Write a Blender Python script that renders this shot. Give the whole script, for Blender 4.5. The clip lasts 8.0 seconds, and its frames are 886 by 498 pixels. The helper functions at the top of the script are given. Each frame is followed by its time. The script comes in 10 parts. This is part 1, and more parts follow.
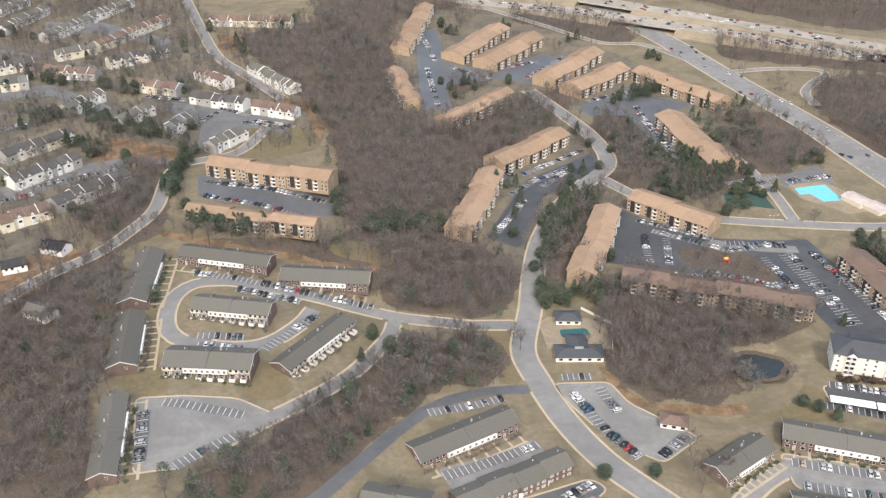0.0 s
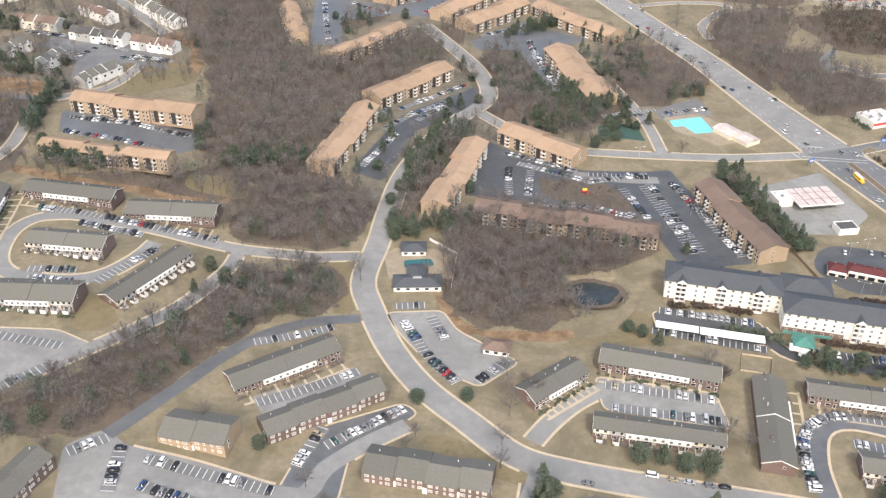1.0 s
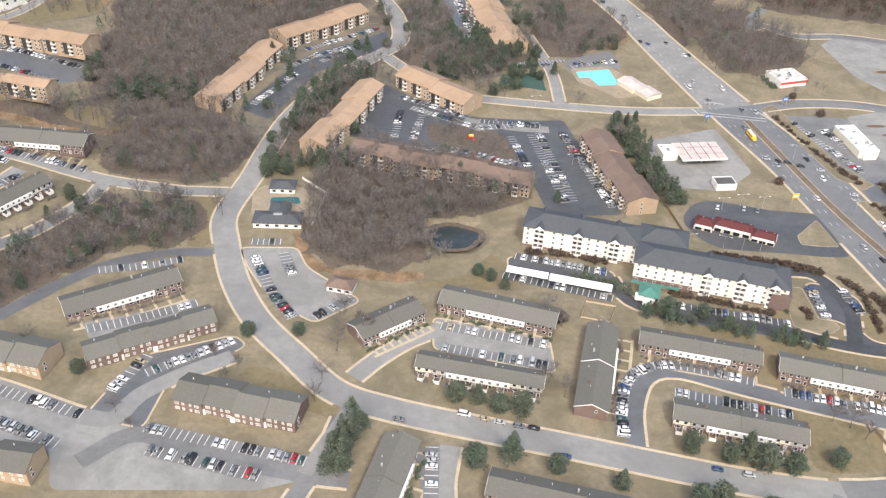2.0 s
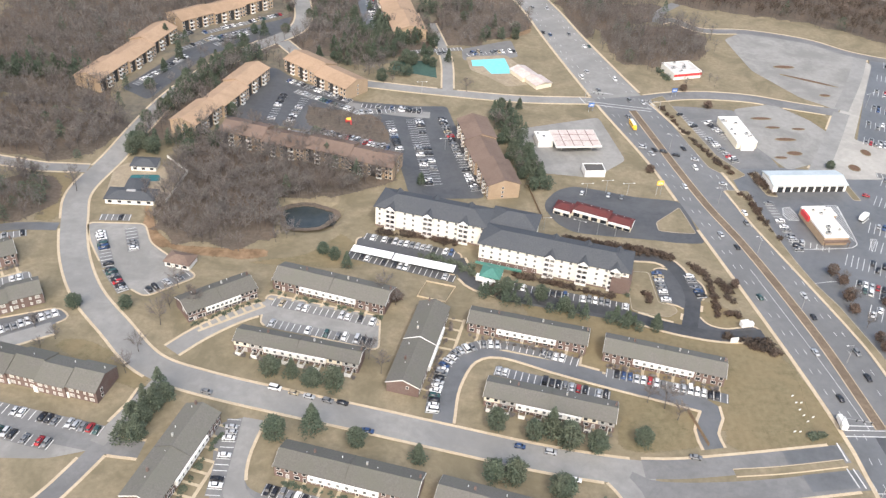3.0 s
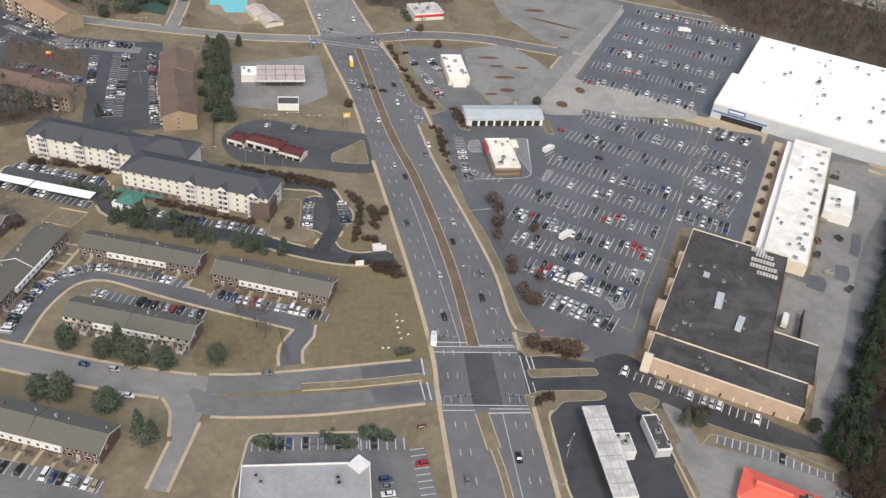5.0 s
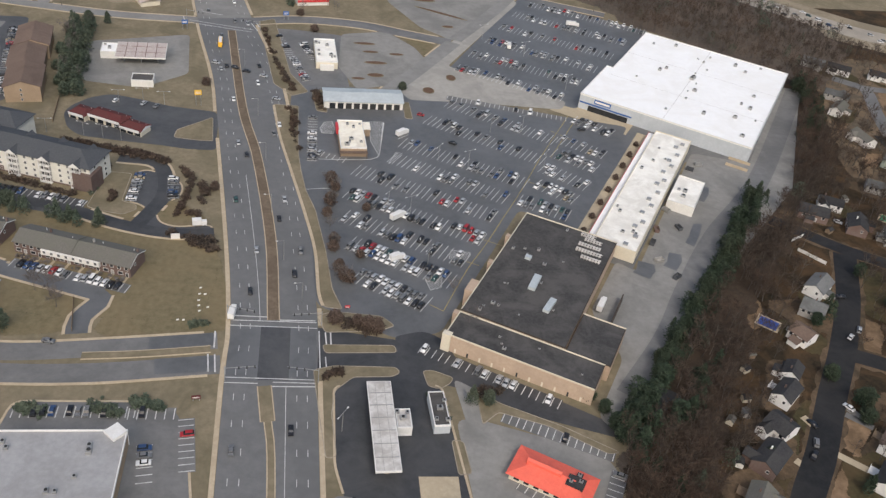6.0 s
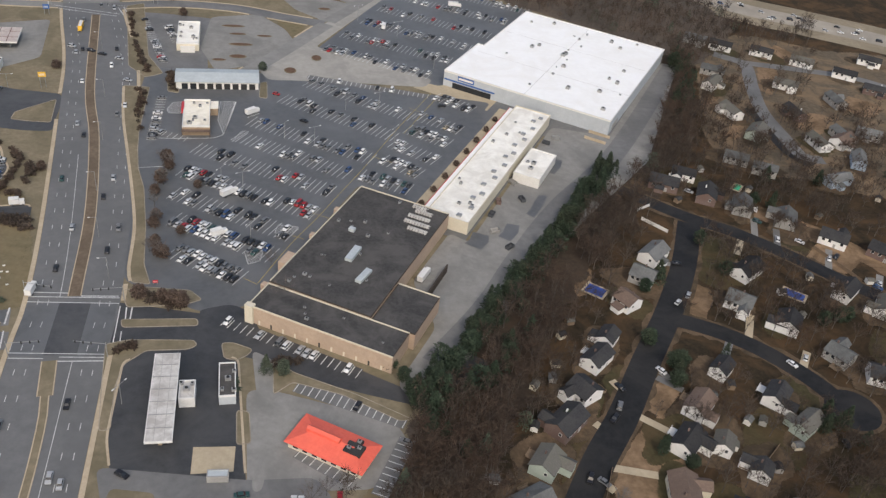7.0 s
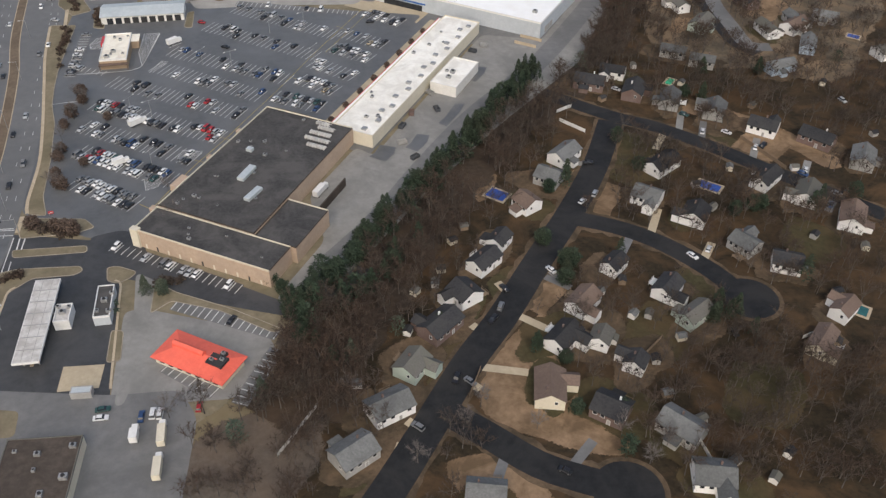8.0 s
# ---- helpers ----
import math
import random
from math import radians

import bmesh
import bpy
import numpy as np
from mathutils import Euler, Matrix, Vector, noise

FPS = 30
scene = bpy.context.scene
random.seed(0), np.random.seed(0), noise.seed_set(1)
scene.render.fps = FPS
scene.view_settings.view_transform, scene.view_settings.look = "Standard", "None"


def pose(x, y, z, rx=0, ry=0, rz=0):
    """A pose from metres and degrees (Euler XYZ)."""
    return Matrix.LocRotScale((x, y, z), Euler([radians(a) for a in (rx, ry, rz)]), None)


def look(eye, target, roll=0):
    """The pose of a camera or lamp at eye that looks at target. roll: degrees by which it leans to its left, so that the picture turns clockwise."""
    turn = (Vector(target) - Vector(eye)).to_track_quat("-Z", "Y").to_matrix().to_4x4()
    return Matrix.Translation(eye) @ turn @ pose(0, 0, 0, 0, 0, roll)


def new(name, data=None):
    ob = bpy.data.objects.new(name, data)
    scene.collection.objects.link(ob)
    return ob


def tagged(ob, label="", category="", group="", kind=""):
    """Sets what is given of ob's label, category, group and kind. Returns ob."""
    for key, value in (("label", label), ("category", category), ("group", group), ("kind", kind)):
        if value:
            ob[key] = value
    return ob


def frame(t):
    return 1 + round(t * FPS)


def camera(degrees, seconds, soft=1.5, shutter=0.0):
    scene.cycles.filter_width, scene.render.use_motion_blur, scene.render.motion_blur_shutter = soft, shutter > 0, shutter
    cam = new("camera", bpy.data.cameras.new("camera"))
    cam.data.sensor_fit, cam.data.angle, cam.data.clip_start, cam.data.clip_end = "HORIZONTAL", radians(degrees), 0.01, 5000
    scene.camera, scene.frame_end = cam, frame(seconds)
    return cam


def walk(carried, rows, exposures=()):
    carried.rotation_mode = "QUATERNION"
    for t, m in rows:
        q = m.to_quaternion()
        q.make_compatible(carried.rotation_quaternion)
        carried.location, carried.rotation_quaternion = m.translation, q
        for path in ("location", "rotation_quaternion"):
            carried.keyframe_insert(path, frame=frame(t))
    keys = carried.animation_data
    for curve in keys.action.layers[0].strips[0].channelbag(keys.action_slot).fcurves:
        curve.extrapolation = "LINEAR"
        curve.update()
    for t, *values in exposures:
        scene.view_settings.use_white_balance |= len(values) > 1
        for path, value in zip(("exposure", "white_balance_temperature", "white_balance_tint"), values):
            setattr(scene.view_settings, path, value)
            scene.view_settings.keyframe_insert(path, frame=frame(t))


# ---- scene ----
cam = camera(52.9, 8.0, 1.35)
PATH = [
    (0, (0.004, 0.025, 274.375), (-0.015, 1.756, 273.373), 0.0),
    (0.5, (35.36, -1.944, 270.529), (35.363, -0.249, 269.468), -0.1),
    (1, (71.063, -3.625, 266.617), (71.094, -1.957, 265.515), 0.4),
    (1.5, (106.763, -5.608, 262.48), (106.834, -3.951, 261.362), 4.1),
    (1.7, (121.023, -6.407, 260.784), (121.056, -4.779, 259.623), 2.5),
    (2.8, (199.215, -10.852, 251.511), (199.229, -9.24, 250.328), 3.2),
    (3, (213.394, -11.782, 250.092), (213.436, -10.157, 248.927), 3.9),
    (3.5, (248.614, -14.32, 246.975), (248.705, -12.692, 245.816), 4.9),
    (4, (283.458, -16.803, 243.821), (283.585, -15.188, 242.648), 5.8),
    (4.5, (318.525, -19.452, 239.97), (318.673, -17.854, 238.777), 6.0),
    (4.7, (332.571, -20.578, 238.469), (332.729, -18.987, 237.268), 6.0),
    (5.8, (409.063, -27.215, 230.942), (409.245, -25.596, 229.782), 7.0),
    (6, (422.814, -28.51, 229.7), (423.018, -26.904, 228.526), 8.4),
    (6.5, (457.042, -31.662, 226.688), (457.242, -30.064, 225.502), 8.2),
    (7, (491.462, -35.08, 223.782), (491.7, -33.472, 222.616), 7.8),
    (7.5, (525.695, -38.584, 220.568), (525.853, -37.052, 219.293), 4.4),
    (8, (560.297, -42.369, 217.614), (560.389, -40.842, 216.326), 1.1),
]
EXPOSURES = [(0.0, 1.0), (0.5, 1.12), (1.5, 1.22), (3.0, 1.22), (3.5, 1.07), (4.0, 0.6), (4.5, 0.55), (6.0, 0.2), (7.0, 0.15), (8.0, 0.18)]
SCALE = 0.55  # the whole place is laid out in metres and then drawn at this scale, path and all
walk(cam, [(t, look([SCALE * c for c in eye], [SCALE * c for c in target], roll)) for t, eye, target, roll in PATH], EXPOSURES)

# ---- light: an overcast winter day ----
world = bpy.data.worlds.new("sky")
scene.world = world
world.use_nodes = True
wn = world.node_tree
sky = wn.nodes.new("ShaderNodeTexSky")
sky.sky_type = "NISHITA"
sky.sun_disc = False
sky.sun_elevation = radians(38)
sky.sun_rotation = radians(200)
sky.air_density, sky.dust_density, sky.ozone_density = 1.0, 3.4, 1.0
wn.nodes["Background"].inputs["Strength"].default_value = 0.13
wn.links.new(sky.outputs["Color"], wn.nodes["Background"].inputs["Color"])
sun = new("sun", bpy.data.lights.new("sun", "SUN"))
sun.data.energy = 1.4
sun.data.angle = radians(14)
sun.data.color = (1.0, 0.95, 0.89)
sun.matrix_world = look((0, 0, 400), (-120, 300, 0))

# ---- materials ----
def mat(name, dark, light, scale=1.0, rough=0.9, stain=None, stain_scale=0.05, stain_amount=0.5, bump=0.0, metal=0.0,
        island=0.0, spec=None):
    """Two tones mixed by fine grain, a stain colour by broad patches, optional per-object spread and relief."""
    m = bpy.data.materials.new(name)
    m.use_nodes = True
    n, l = m.node_tree.nodes, m.node_tree.links
    b = n["Principled BSDF"]
    b.inputs["Roughness"].default_value = rough
    b.inputs["Metallic"].default_value = metal
    if rough >= 0.8:
        b.inputs["Specular IOR Level"].default_value = 0.15
    if spec is not None:
        b.inputs["Specular IOR Level"].default_value = spec
    geo = n.new("ShaderNodeNewGeometry")
    grain = n.new("ShaderNodeTexNoise")
    grain.inputs["Scale"].default_value = scale / SCALE
    grain.inputs["Detail"].default_value = 8
    grain.inputs["Roughness"].default_value = 0.7
    l.new(geo.outputs["Position"], grain.inputs["Vector"])
    ramp = n.new("ShaderNodeValToRGB")
    ramp.color_ramp.elements[0].position, ramp.color_ramp.elements[1].position = 0.32, 0.68
    ramp.color_ramp.elements[0].color = (*dark, 1)
    ramp.color_ramp.elements[1].color = (*light, 1)
    l.new(grain.outputs["Fac"], ramp.inputs["Fac"])
    col = ramp.outputs["Color"]
    if stain:
        broad = n.new("ShaderNodeTexNoise")
        broad.inputs["Scale"].default_value = stain_scale / SCALE
        broad.inputs["Detail"].default_value = 5
        broad.inputs["Roughness"].default_value = 0.65
        broad.inputs["Distortion"].default_value = 0.6
        l.new(geo.outputs["Position"], broad.inputs["Vector"])
        edge = n.new("ShaderNodeMapRange")
        edge.inputs["From Min"].default_value, edge.inputs["From Max"].default_value = 0.42, 0.62
        edge.inputs["To Max"].default_value = stain_amount
        l.new(broad.outputs["Fac"], edge.inputs["Value"])
        mix = n.new("ShaderNodeMixRGB")
        l.new(edge.outputs["Result"], mix.inputs["Fac"])
        l.new(col, mix.inputs["Color1"])
        mix.inputs["Color2"].default_value = (*stain, 1)
        col = mix.outputs["Color"]
    if island:
        info = n.new("ShaderNodeObjectInfo") if island > 0 else geo
        spread = n.new("ShaderNodeMapRange")
        spread.inputs["To Min"].default_value, spread.inputs["To Max"].default_value = 1 - abs(island), 1 + abs(island)
        l.new(info.outputs["Random"] if island > 0 else geo.outputs["Random Per Island"], spread.inputs["Value"])
        mul = n.new("ShaderNodeVectorMath")
        mul.operation = "SCALE"
        l.new(col, mul.inputs[0])
        l.new(spread.outputs["Result"], mul.inputs["Scale"])
        col = mul.outputs["Vector"]
    l.new(col, b.inputs["Base Color"])
    if bump:
        bp = n.new("ShaderNodeBump")
        bp.inputs["Strength"].default_value = bump
        bp.inputs["Distance"].default_value = 0.2 * SCALE
        l.new(grain.outputs["Fac"], bp.inputs["Height"])
        l.new(bp.outputs["Normal"], b.inputs["Normal"])
    return m


SOFT = {}


def soft_of(m):
    """The same ground, worn away towards its edge in uneven patches."""
    if m.name in SOFT:
        return SOFT[m.name]
    k = m.copy()
    k.name = m.name + "_worn_edge"
    n, l = k.node_tree.nodes, k.node_tree.links
    edge = n.new("ShaderNodeAttribute")
    edge.attribute_name = "edge"
    geo = n.new("ShaderNodeNewGeometry")
    wear = n.new("ShaderNodeTexNoise")
    wear.inputs["Scale"].default_value = 0.6 / SCALE
    wear.inputs["Detail"].default_value = 9
    wear.inputs["Roughness"].default_value = 0.82
    l.new(geo.outputs["Position"], wear.inputs["Vector"])
    add = n.new("ShaderNodeMath")
    add.operation = "ADD"
    l.new(edge.outputs["Fac"], add.inputs[0])
    l.new(wear.outputs["Fac"], add.inputs[1])
    span = n.new("ShaderNodeMapRange")
    span.inputs["From Min"].default_value, span.inputs["From Max"].default_value = 0.98, 1.0
    l.new(add.outputs["Value"], span.inputs["Value"])
    clear = n.new("ShaderNodeBsdfTransparent")
    mix = n.new("ShaderNodeMixShader")
    l.new(span.outputs["Result"], mix.inputs[0])
    l.new(clear.outputs[0], mix.inputs[1])
    l.new(n["Principled BSDF"].outputs[0], mix.inputs[2])
    l.new(mix.outputs[0], n["Material Output"].inputs["Surface"])
    SOFT[m.name] = k
    return k


GRASS = mat("dry_grass", (0.183, 0.153, 0.102), (0.27, 0.226, 0.152), 0.35, 0.95, (0.145, 0.125, 0.08), 0.05, 0.75, bump=0.4)
# dark tones blend grass with the shadow among the buildings; the stain is tan grass
TOWN = mat("shaded_town_grass", (0.10, 0.09, 0.072), (0.175, 0.155, 0.12), 0.25, 0.95, (0.25, 0.205, 0.135), 0.03, 0.6, bump=0.4)
VERGE = mat("sandy_verge", (0.095, 0.066, 0.042), (0.17, 0.12, 0.076), 0.5, 0.95, (0.045, 0.036, 0.024), 0.07, 0.75, bump=0.4)
VERGE_PALE = mat("dry_verge", (0.26, 0.215, 0.15), (0.34, 0.285, 0.205), 0.3, 0.95, (0.19, 0.16, 0.11), 0.03, 0.6, bump=0.4)
LAWN = mat("olive_lawn", (0.135, 0.113, 0.065), (0.205, 0.172, 0.104), 0.4, 0.95, (0.22, 0.17, 0.1), 0.03, 0.7, bump=0.4)
LITTER = mat("leaf_litter", (0.075, 0.063, 0.051), (0.145, 0.121, 0.097), 0.5, 0.95, (0.165, 0.12, 0.086), 0.03, 0.5, bump=0.6)
# leaf litter again, darkened in colour for the dim woods in the east
LITTER_DARK = mat("dim_leaf_litter", (0.036, 0.028, 0.021), (0.074, 0.057, 0.042), 0.5, 0.95, (0.085, 0.056, 0.036), 0.04, 0.6, bump=0.6)
YARD = mat("shaded_yard", (0.022, 0.017, 0.011), (0.05, 0.038, 0.023), 0.5, 0.95, (0.095, 0.058, 0.03), 0.06, 0.85, bump=0.5)
ESTATE = mat("estate_earth", (0.085, 0.07, 0.05), (0.16, 0.128, 0.09), 0.4, 0.95, (0.23, 0.16, 0.098), 0.05, 0.8, bump=0.4)
MEDIAN = mat("median_bark", (0.145, 0.108, 0.076), (0.205, 0.16, 0.115), 0.6, 0.95, (0.11, 0.085, 0.062), 0.1, 0.6, bump=0.4)
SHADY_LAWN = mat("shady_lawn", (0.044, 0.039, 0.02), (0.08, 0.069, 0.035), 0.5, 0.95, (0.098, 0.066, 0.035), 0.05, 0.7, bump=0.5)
SOIL = mat("sandy_soil", (0.2, 0.132, 0.08), (0.31, 0.21, 0.128), 0.4, 0.95, (0.11, 0.074, 0.042), 0.07, 0.8, bump=0.4)
MULCH = mat("mulch", (0.10, 0.06, 0.04), (0.17, 0.11, 0.075), 0.8, 0.95, bump=0.5)
ASPHALT = {
    "dark": mat("new_asphalt", (0.086, 0.087, 0.086), (0.124, 0.125, 0.123), 0.25, 0.5, (0.155, 0.157, 0.157), 0.03, 0.6, spec=0.65),
    "mid": mat("worn_asphalt", (0.15, 0.148, 0.143), (0.2, 0.197, 0.19), 0.3, 0.7, (0.108, 0.107, 0.104), 0.04, 0.6, spec=0.4),
    "old": mat("old_asphalt", (0.232, 0.226, 0.21), (0.296, 0.287, 0.267), 0.3, 0.85, (0.175, 0.171, 0.16), 0.04, 0.65),
    "pale": mat("pale_asphalt", (0.33, 0.315, 0.285), (0.4, 0.38, 0.343), 0.3, 0.9, (0.255, 0.245, 0.222), 0.05, 0.6),
    "road": mat("road_asphalt", (0.214, 0.209, 0.196), (0.274, 0.267, 0.25), 0.2, 0.8, (0.176, 0.172, 0.162), 0.03, 0.6, spec=0.3),
    "trunk": mat("main_road_asphalt", (0.136, 0.136, 0.134), (0.182, 0.181, 0.177), 0.2, 0.68, (0.118, 0.118, 0.116), 0.02, 0.6, spec=0.4),
    "black": mat("fresh_asphalt", (0.036, 0.037, 0.039), (0.058, 0.059, 0.061), 0.3, 0.62, (0.085, 0.084, 0.083), 0.05, 0.6, spec=0.4),
    "fresh": mat("recent_asphalt", (0.056, 0.057, 0.06), (0.084, 0.085, 0.087), 0.3, 0.62, (0.11, 0.11, 0.109), 0.04, 0.55, spec=0.4),
    "street": mat("tar_street", (0.015, 0.0152, 0.016), (0.027, 0.0272, 0.028), 0.3, 0.7, (0.042, 0.04, 0.038), 0.05, 0.7, spec=0.18),
    "highway": mat("highway_concrete", (0.337, 0.300, 0.248), (0.428, 0.380, 0.315), 0.1, 0.9, (0.265, 0.240, 0.201), 0.02, 0.6),
}
KERB = mat("kerb_concrete", (0.42, 0.345, 0.24), (0.55, 0.455, 0.33), 0.8, 0.9, (0.40, 0.32, 0.22), 0.1, 0.6)
KERB_WORN = mat("worn_kerb", (0.3, 0.26, 0.2), (0.42, 0.365, 0.285), 0.8, 0.9, (0.22, 0.19, 0.145), 0.12, 0.7)
WALKWAY = mat("walk_concrete", (0.42, 0.35, 0.24), (0.5, 0.42, 0.3), 0.7, 0.9, (0.34, 0.28, 0.2), 0.1, 0.5)
PAINT = mat("road_paint", (0.54, 0.54, 0.52), (0.72, 0.72, 0.7), 1.2, 0.8, (0.32, 0.32, 0.31), 0.3, 0.55)
YELLOW_PAINT = mat("yellow_paint", (0.42, 0.33, 0.12), (0.55, 0.43, 0.18), 1.2, 0.8, (0.25, 0.2, 0.12), 0.3, 0.5)
ROOF_GREY = mat("grey_shingles", (0.108, 0.102, 0.09), (0.158, 0.15, 0.133), 1.6, 0.92, (0.128, 0.126, 0.104), 0.12, 0.7, island=0.12)
ROOF_TAN = mat("tan_shingles", (0.30, 0.207, 0.137), (0.395, 0.28, 0.192), 1.4, 0.92, (0.255, 0.18, 0.12), 0.08, 0.6, island=0.1)
ROOF_BROWN = mat("brown_shingles", (0.148, 0.106, 0.084), (0.2, 0.147, 0.118), 1.4, 0.92, (0.125, 0.09, 0.073), 0.08, 0.6, island=0.1)
ROOF_BROWN_FLAT = mat("brown_felt_roof", (0.07, 0.056, 0.045), (0.11, 0.09, 0.075), 0.5, 0.9, (0.05, 0.042, 0.036), 0.08, 0.6)
ROOF_SLATE = mat("slate_shingles", (0.066, 0.071, 0.077), (0.1, 0.105, 0.111), 1.4, 0.9, (0.075, 0.08, 0.09), 0.1, 0.6)
ROOF_BLACK = mat("black_shingles", (0.025, 0.025, 0.027), (0.05, 0.05, 0.052), 1.4, 0.9, (0.06, 0.058, 0.055), 0.15, 0.5, island=0.25)
ROOF_LIGHT = mat("pale_grey_shingles", (0.115, 0.117, 0.114), (0.175, 0.177, 0.172), 1.4, 0.92, (0.085, 0.086, 0.083), 0.15, 0.6, island=0.3)
ROOF_TERRACE = mat("charcoal_shingles", (0.068, 0.064, 0.062), (0.108, 0.102, 0.098), 1.4, 0.92, (0.125, 0.117, 0.11), 0.12, 0.5, island=0.15)
ROOF_RED = mat("red_tiles", (0.095, 0.028, 0.028), (0.14, 0.042, 0.04), 1.6, 0.8, (0.105, 0.05, 0.046), 0.2, 0.6)
ROOF_ORANGE = mat("orange_metal_roof", (0.78, 0.125, 0.078), (0.86, 0.165, 0.105), 0.8, 0.6, (0.70, 0.12, 0.08), 0.15, 0.5)
MEMBRANE = mat("white_roof_membrane", (0.9, 0.895, 0.875), (0.95, 0.945, 0.925), 0.25, 0.75, (0.8, 0.77, 0.71), 0.045, 0.35)
TAR = mat("tar_roof", (0.037, 0.035, 0.034), (0.072, 0.069, 0.066), 0.6, 0.8, (0.12, 0.112, 0.104), 0.07, 0.6, spec=0.3)
MEMBRANE_CREAM = mat("cream_roof_membrane", (0.84, 0.78, 0.64), (0.93, 0.88, 0.76), 0.35, 0.75, (0.52, 0.44, 0.34), 0.12, 0.45)
MEMBRANE_WORN = mat("worn_roof_membrane", (0.87, 0.835, 0.75), (0.95, 0.925, 0.855), 0.35, 0.75, (0.5, 0.46, 0.39), 0.09, 0.42)
GRAVEL_ROOF = mat("grey_flat_roof", (0.31, 0.308, 0.31), (0.39, 0.387, 0.388), 0.5, 0.85, (0.25, 0.246, 0.24), 0.08, 0.5)
METAL_ROOF = mat("pale_metal_roof", (0.50, 0.54, 0.54), (0.60, 0.64, 0.64), 0.6, 0.5, (0.42, 0.46, 0.47), 0.12, 0.5, metal=0.2)
FADED = mat("faded_pink_sheet", (0.46, 0.4, 0.36), (0.6, 0.53, 0.48), 0.7, 0.7, (0.4, 0.3, 0.27), 0.2, 0.6)
CANOPY_TOP = mat("canopy_sheet", (0.52, 0.50, 0.47), (0.68, 0.66, 0.62), 0.7, 0.7, (0.36, 0.33, 0.30), 0.18, 0.7)
BRICK = mat("red_brick", (0.135, 0.098, 0.086), (0.2, 0.15, 0.132), 3.0, 0.9, (0.145, 0.09, 0.073), 0.2, 0.5, island=0.15)
BRICK_TAN = mat("tan_brick", (0.33, 0.24, 0.16), (0.43, 0.33, 0.23), 3.0, 0.9, (0.30, 0.22, 0.15), 0.2, 0.5)
SIDING = mat("white_siding", (0.68, 0.66, 0.61), (0.80, 0.78, 0.73), 1.5, 0.7, (0.60, 0.58, 0.53), 0.15, 0.5)
SIDING_BRIGHT = mat("white_clapboard", (0.78, 0.77, 0.74), (0.88, 0.87, 0.845), 1.5, 0.65, (0.7, 0.68, 0.64), 0.2, 0.4)
SIDING_GREY = mat("grey_siding", (0.32, 0.31, 0.29), (0.40, 0.39, 0.365), 1.5, 0.75, (0.28, 0.27, 0.25), 0.15, 0.5)
SIDING_CREAM = mat("cream_siding", (0.62, 0.56, 0.43), (0.72, 0.66, 0.53), 1.5, 0.75, (0.56, 0.51, 0.4), 0.15, 0.4)
SIDING_BLUE = mat("blue_siding", (0.38, 0.46, 0.55), (0.47, 0.56, 0.65), 1.5, 0.75, (0.35, 0.42, 0.5), 0.15, 0.4)
SIDING_GREEN = mat("pale_green_siding", (0.36, 0.42, 0.36), (0.45, 0.51, 0.44), 1.5, 0.75, (0.32, 0.37, 0.32), 0.15, 0.4)
STUCCO = mat("peach_wall", (0.45, 0.34, 0.25), (0.53, 0.41, 0.31), 1.0, 0.85, (0.38, 0.29, 0.22), 0.1, 0.5)
LODGE_WALL = mat("ivory_siding", (0.64, 0.62, 0.55), (0.74, 0.72, 0.65), 1.5, 0.75, (0.56, 0.54, 0.47), 0.15, 0.5)
POOL_DECK = mat("pool_deck", (0.27, 0.225, 0.16), (0.36, 0.3, 0.22), 0.6, 0.9, (0.22, 0.18, 0.125), 0.1, 0.6)
STORE_WALL = mat("pale_blue_grey_wall", (0.45, 0.48, 0.50), (0.54, 0.57, 0.59), 0.8, 0.8, (0.40, 0.43, 0.45), 0.08, 0.5)
BLUE = mat("blue_panel", (0.03, 0.10, 0.30), (0.05, 0.14, 0.38), 1.0, 0.5)
TARP = mat("blue_tarpaulin", (0.02, 0.06, 0.26), (0.04, 0.10, 0.38), 0.7, 0.5)
GREEN = mat("green_copper_roof", (0.05, 0.17, 0.13), (0.08, 0.23, 0.18), 1.0, 0.6, (0.05, 0.14, 0.12), 0.2, 0.5)
BRIGHT_GREEN = mat("green_awning", (0.03, 0.34, 0.17), (0.05, 0.44, 0.23), 1.0, 0.6)
RED = mat("red_panel", (0.50, 0.03, 0.04), (0.62, 0.06, 0.06), 1.0, 0.5)
YELLOW = mat("yellow_panel", (0.75, 0.42, 0.04), (0.85, 0.52, 0.07), 1.0, 0.5)
GLASS = mat("window_glass", (0.015, 0.018, 0.022), (0.03, 0.034, 0.04), 0.6, 0.12)
BLIND = mat("window_blind", (0.42, 0.40, 0.35), (0.56, 0.54, 0.48), 0.7, 0.5, (0.1, 0.1, 0.1), 0.6, 0.7)
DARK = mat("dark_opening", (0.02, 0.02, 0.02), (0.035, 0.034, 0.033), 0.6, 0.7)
WHITE = mat("white_trim", (0.70, 0.69, 0.66), (0.80, 0.79, 0.76), 1.5, 0.6, (0.6, 0.58, 0.54), 0.3, 0.4)
TIMBER = mat("weathered_timber", (0.20, 0.145, 0.095), (0.30, 0.225, 0.155), 2.0, 0.9, (0.17, 0.125, 0.085), 0.3, 0.5)
STEEL = mat("galvanised_steel", (0.36, 0.36, 0.35), (0.47, 0.47, 0.46), 1.2, 0.5, (0.3, 0.29, 0.27), 0.4, 0.5, metal=0.5)
TYRE = mat("tyre_rubber", (0.015, 0.015, 0.015), (0.03, 0.03, 0.03), 4.0, 0.9)
